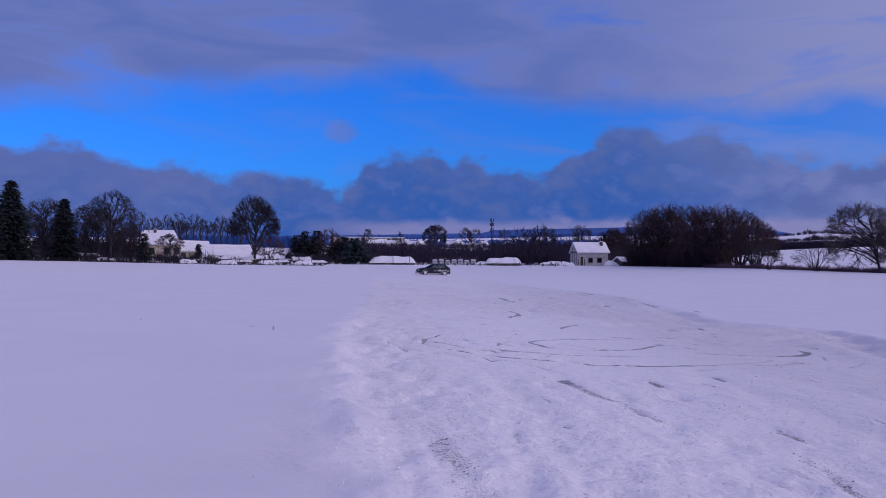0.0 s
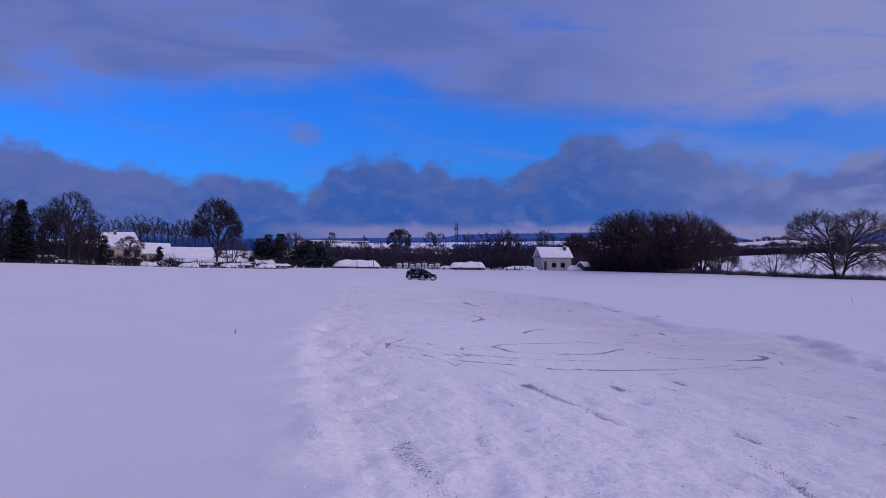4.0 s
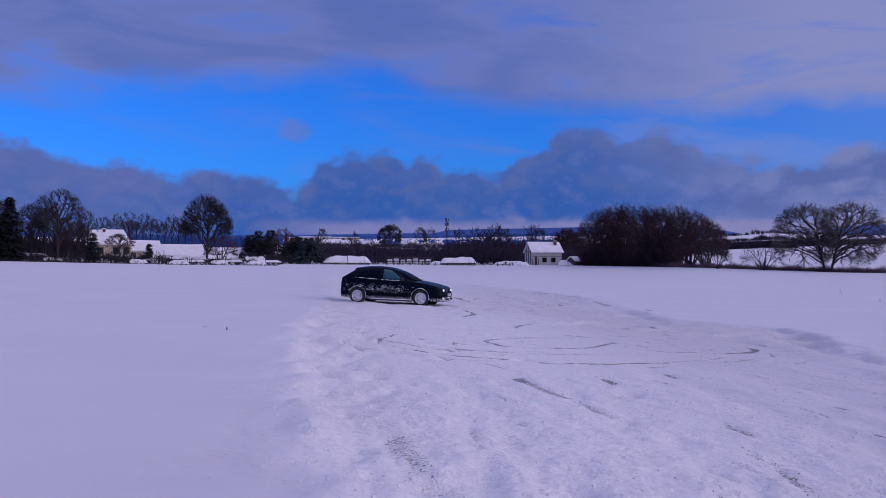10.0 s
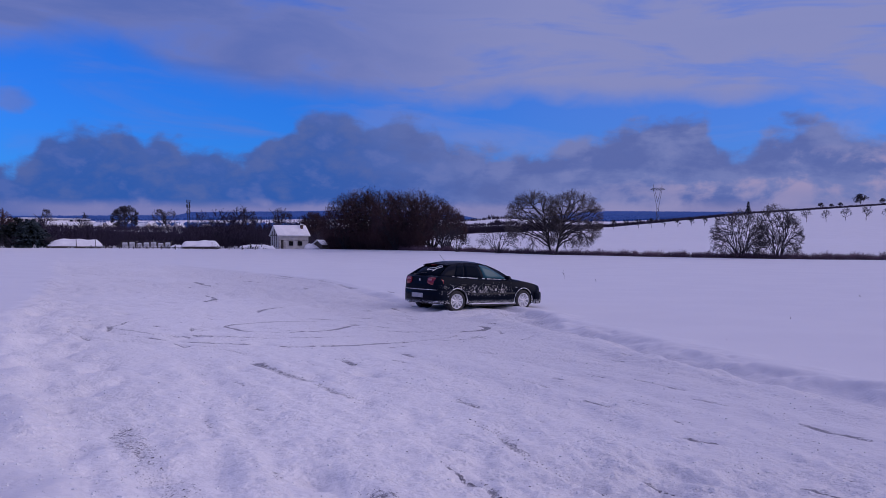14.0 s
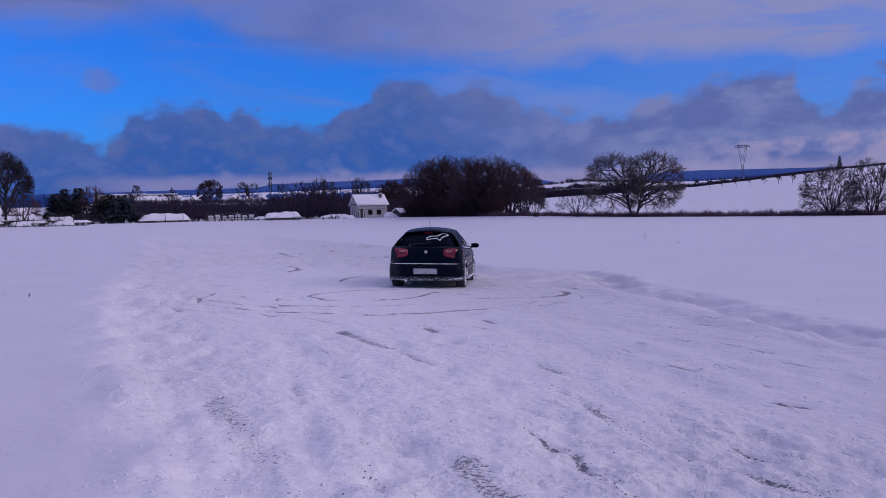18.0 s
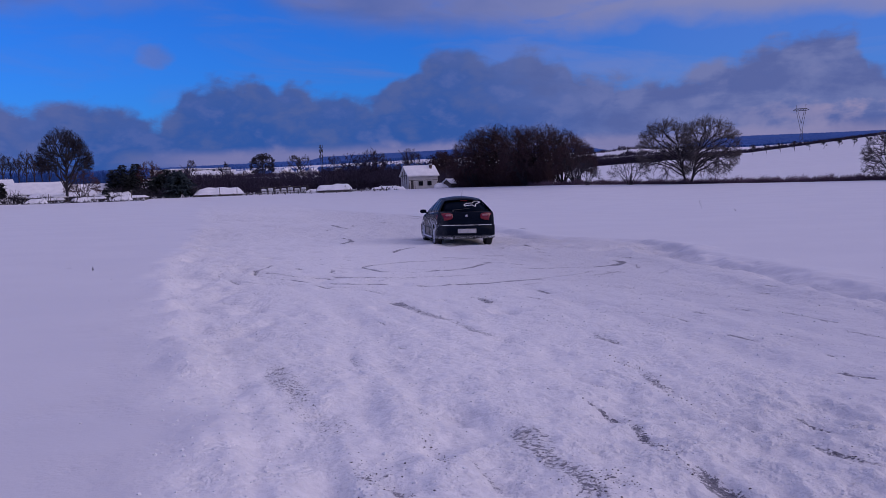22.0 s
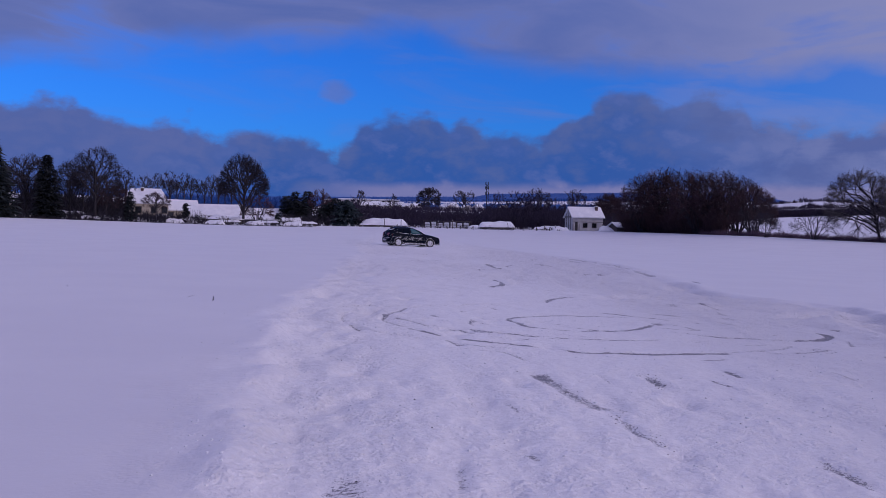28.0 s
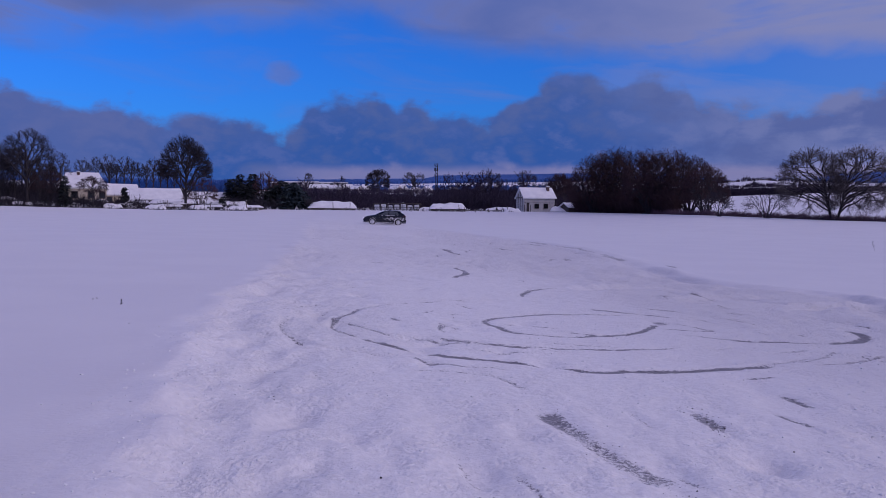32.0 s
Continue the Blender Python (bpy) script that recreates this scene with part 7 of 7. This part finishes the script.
# ---- snow thrown up by the wheels ----
def spray_flakes():
    """A loose cloud of fine powder, each grain a chip of its own."""
    rng = np.random.default_rng(77)
    n = 11000
    mid = rng.normal(0, 1, (n, 1, 3)) * rng.uniform(0.3, 1.5, (n, 1, 1)) * (0.95, 0.95, 0.55)
    mid[:, :, 2] = np.abs(mid[:, :, 2])
    chips = mid + rng.normal(0, 1, (n, 3, 3)) * rng.uniform(0.0025, 0.0048, (n, 1, 1))
    me = bpy.data.meshes.new("snow_spray")
    me.from_pydata(chips.reshape(-1, 3).tolist(), [], np.arange(3 * n).reshape(-1, 3).tolist())
    me.materials.append(ROOF_SNOW)
    me.update()
    return me


SPRAY_TIMES = (8.3, 8.6, 8.9, 9.2, 9.5, 9.8, 10.1, 10.4, 10.8, 23.3, 23.8, 26.8, 27.6, 28.2, 28.8, 29.3)
flakes = spray_flakes()
snow_sprays = [tagged(new("snow_spray", flakes), "loose powder snow thrown up by the wheels", "snow spray", kind="stuff") for _ in SPRAY_TIMES]


# ---- what moves ----
def motions():
    # seconds, x, y, heading (degrees from straight ahead to the right)
    rows = [
        (0.0, -1.29, 105.61, -105.1),
        (0.3, -2.01, 104.19, -135.8),
        (0.6, -2.81, 102.95, -154.6),
        (0.9, -3.28, 102.22, -171.3),
        (1.2, -3.64, 102.32, -192.6),
        (1.5, -3.88, 103.14, -208.9),
        (2.0, -3.59, 104.74, -238.0),
        (2.5, -2.56, 105.89, -245.0),
        (3.0, -1.29, 106.67, -231.8),
        (3.5, 0.12, 106.24, -229.4),
        (4.0, 1.74, 103.45, -219.5),
        (4.5, 3.15, 98.05, -206.0),
        (6.5, 3.66, 70.30, -157.5),
        (7.0, 2.07, 62.20, -152.5),
        (7.5, 0.25, 55.45, -149.7),
        (8.0, -1.26, 52.02, -167.0),
        (8.5, -1.94, 46.37, -193.3),
        (9.0, -1.99, 41.43, -211.5),
        (9.5, -1.39, 38.55, -238.5),
        (10.0, -0.05, 33.09, -252.5),
        (10.5, 1.47, 29.48, -259.5),
        (11.0, 3.39, 27.28, -268.0),
        (11.5, 5.36, 25.68, -274.2),
        (12.0, 7.12, 24.61, -274.4),
        (12.5, 8.62, 24.19, -277.5),
        (13.0, 9.76, 24.39, -281.3),
        (13.5, 9.95, 24.08, -283.6),
        (15.5, 8.85, 23.09, -294.1),
        (16.0, 8.20, 22.96, -300.4),
        (16.5, 7.57, 23.23, -309.1),
        (17.0, 6.75, 22.91, -320.3),
        (17.5, 5.97, 22.03, -331.1),
        (18.0, 5.29, 20.80, -339.1),
        (18.5, 4.95, 20.03, -343.2),
        (19.0, 4.84, 20.02, -346.2),
        (19.5, 4.85, 20.16, -347.6),
        (20.0, 4.88, 20.15, -347.5),
        (20.5, 5.07, 20.59, -348.2),
        (21.0, 5.34, 22.13, -351.7),
        (21.5, 5.39, 23.62, -354.5),
        (22.0, 5.56, 26.07, -357.1),
        (22.2, 5.80, 27.97, -359.0),
        (22.5, 6.29, 31.76, -364.8),
        (22.7, 6.52, 33.72, -369.9),
        (23.0, 5.98, 34.62, -371.2),
        (23.2, 5.74, 35.74, -377.1),
        (23.4, 5.56, 37.78, -383.4),
        (23.6, 5.45, 40.52, -397.9),
        (23.8, 5.08, 42.40, -410.9),
        (24.0, 4.37, 42.86, -413.6),
        (24.2, 3.59, 43.09, -422.8),
        (24.4, 2.77, 43.24, -425.7),
        (24.6, 1.95, 43.38, -426.3),
        (24.8, 1.27, 44.08, -428.7),
        (25.0, 0.82, 45.63, -430.3),
        (25.2, 0.38, 47.30, -429.8),
        (25.5, -0.85, 50.45, -419.4),
        (27.5, -2.69, 61.48, -288.0),
        (27.8, -2.08, 63.83, -293.7),
        (28.1, -1.15, 67.37, -292.5),
        (28.4, -0.22, 71.77, -300.4),
        (28.7, 0.99, 74.79, -322.0),
        (29.0, 1.76, 73.67, -350.0),
        (29.3, 1.69, 73.27, -367.0),
        (29.6, 2.99, 79.25, -403.9),
        (29.9, 3.26, 84.12, -420.9),
        (30.2, 3.49, 84.35, -430.8),
        (30.5, 2.99, 84.28, -434.4),
        (30.8, 2.53, 85.75, -437.3),
        (31.1, 2.25, 87.17, -437.8),
        (31.4, 1.55, 88.06, -440.6),
        (31.7, 0.94, 88.45, -445.4),
        (32.0, 0.05, 89.05, -451.3),
    ]
    ts = [r[0] for r in rows]

    def eased(t, k):
        """Smooth value between rows, with slopes from the neighbours."""
        n = min(max(int(np.searchsorted(ts, t, "right")) - 1, 0), len(ts) - 2)

        def slope(i):
            a, b = max(i - 1, 0), min(i + 1, len(ts) - 1)
            return (rows[b][k] - rows[a][k]) / (ts[b] - ts[a])

        h = ts[n + 1] - ts[n]
        u = (t - ts[n]) / h
        return ((2 * u ** 3 - 3 * u * u + 1) * rows[n][k] + (u ** 3 - 2 * u * u + u) * h * slope(n) + (3 * u * u - 2 * u ** 3) * rows[n + 1][k] + (u ** 3 - u * u) * h * slope(n + 1))

    def stance(t):
        x, y, head = eased(t, 1), eased(t, 2), eased(t, 3)
        a = radians(head)
        fx, fy = math.sin(a), math.cos(a)
        rx, ry = fy, -fx
        zf, zb = land(x + 1.17 * fx, y + 1.17 * fy), land(x - 1.34 * fx, y - 1.34 * fy)
        zr, zl = land(x + 0.75 * rx, y + 0.75 * ry), land(x - 0.75 * rx, y - 0.75 * ry)
        pitch, roll = math.degrees(math.atan2(zf - zb, 2.51)), math.degrees(math.atan2(zl - zr, 1.5))
        return pose(x, y, (zf + zb + zr + zl) / 4 - 0.075) @ pose(0, 0, 0, 0, 0, -head) @ pose(0, 0, 0, pitch, roll, 0)

    steps = [n / 10 for n in range(321)]
    walk(hatchback, [(t, stance(t)) for t in steps])
    for n, (t, spray) in enumerate(zip(SPRAY_TIMES, snow_sprays)):
        a = radians(eased(t, 3))
        x, y = eased(t, 1) - 2.6 * math.sin(a), eased(t, 2) - 2.6 * math.cos(a)
        z = land(x, y)
        dx, dy = -0.5 * math.sin(a) - 0.25, -0.5 * math.cos(a)
        rows_up = [(0.0, pose(x, y, z - 5.0)), (max(t - 0.25, 0.1), pose(x, y, z - 5.0)), (t + 0.15, pose(x, y, z - 0.1, 0, 0, 17 * n)), (t + 0.9, pose(x + dx, y + dy, z + 0.15, 0, 0, 17 * n + 15))]
        rows_up += [(t + 1.9, pose(x + 1.8 * dx, y + 1.8 * dy, z + 0.1, 0, 0, 17 * n + 25))] if t < 30 else []
        rows_up += [(min(t + 3.0, 31.9), pose(x + 2.2 * dx, y + 2.2 * dy, z - 5.0, 0, 0, 17 * n + 30)), (32.0, pose(x + 2.2 * dx, y + 2.2 * dy, z - 5.0, 0, 0, 17 * n + 30))]
        walk(spray, rows_up)
    spin, roll = 0.0, []
    for n in range(961):
        t = n / 30
        if n:
            u = t - 1 / 30
            a = radians(eased(t, 3))
            ahead = (eased(t, 1) - eased(u, 1)) * math.sin(a) + (eased(t, 2) - eased(u, 2)) * math.cos(a)
            spin -= min(max(math.degrees(ahead / 0.309), -80), 80)
        turn = eased(min(t + 0.25, 32.0), 3) - eased(max(t - 0.25, 0.0), 3)
        roll.append((t, spin, max(-28.0, min(28.0, 0.55 * turn))))
    for wheel, x, y in hatchback_wheels:
        walk(wheel, [(t, pose(x, y, 0.309, 0, 0, -steer if y > 0 else 0) @ pose(0, 0, 0, s, 0, 0)) for t, s, steer in roll])


motions()
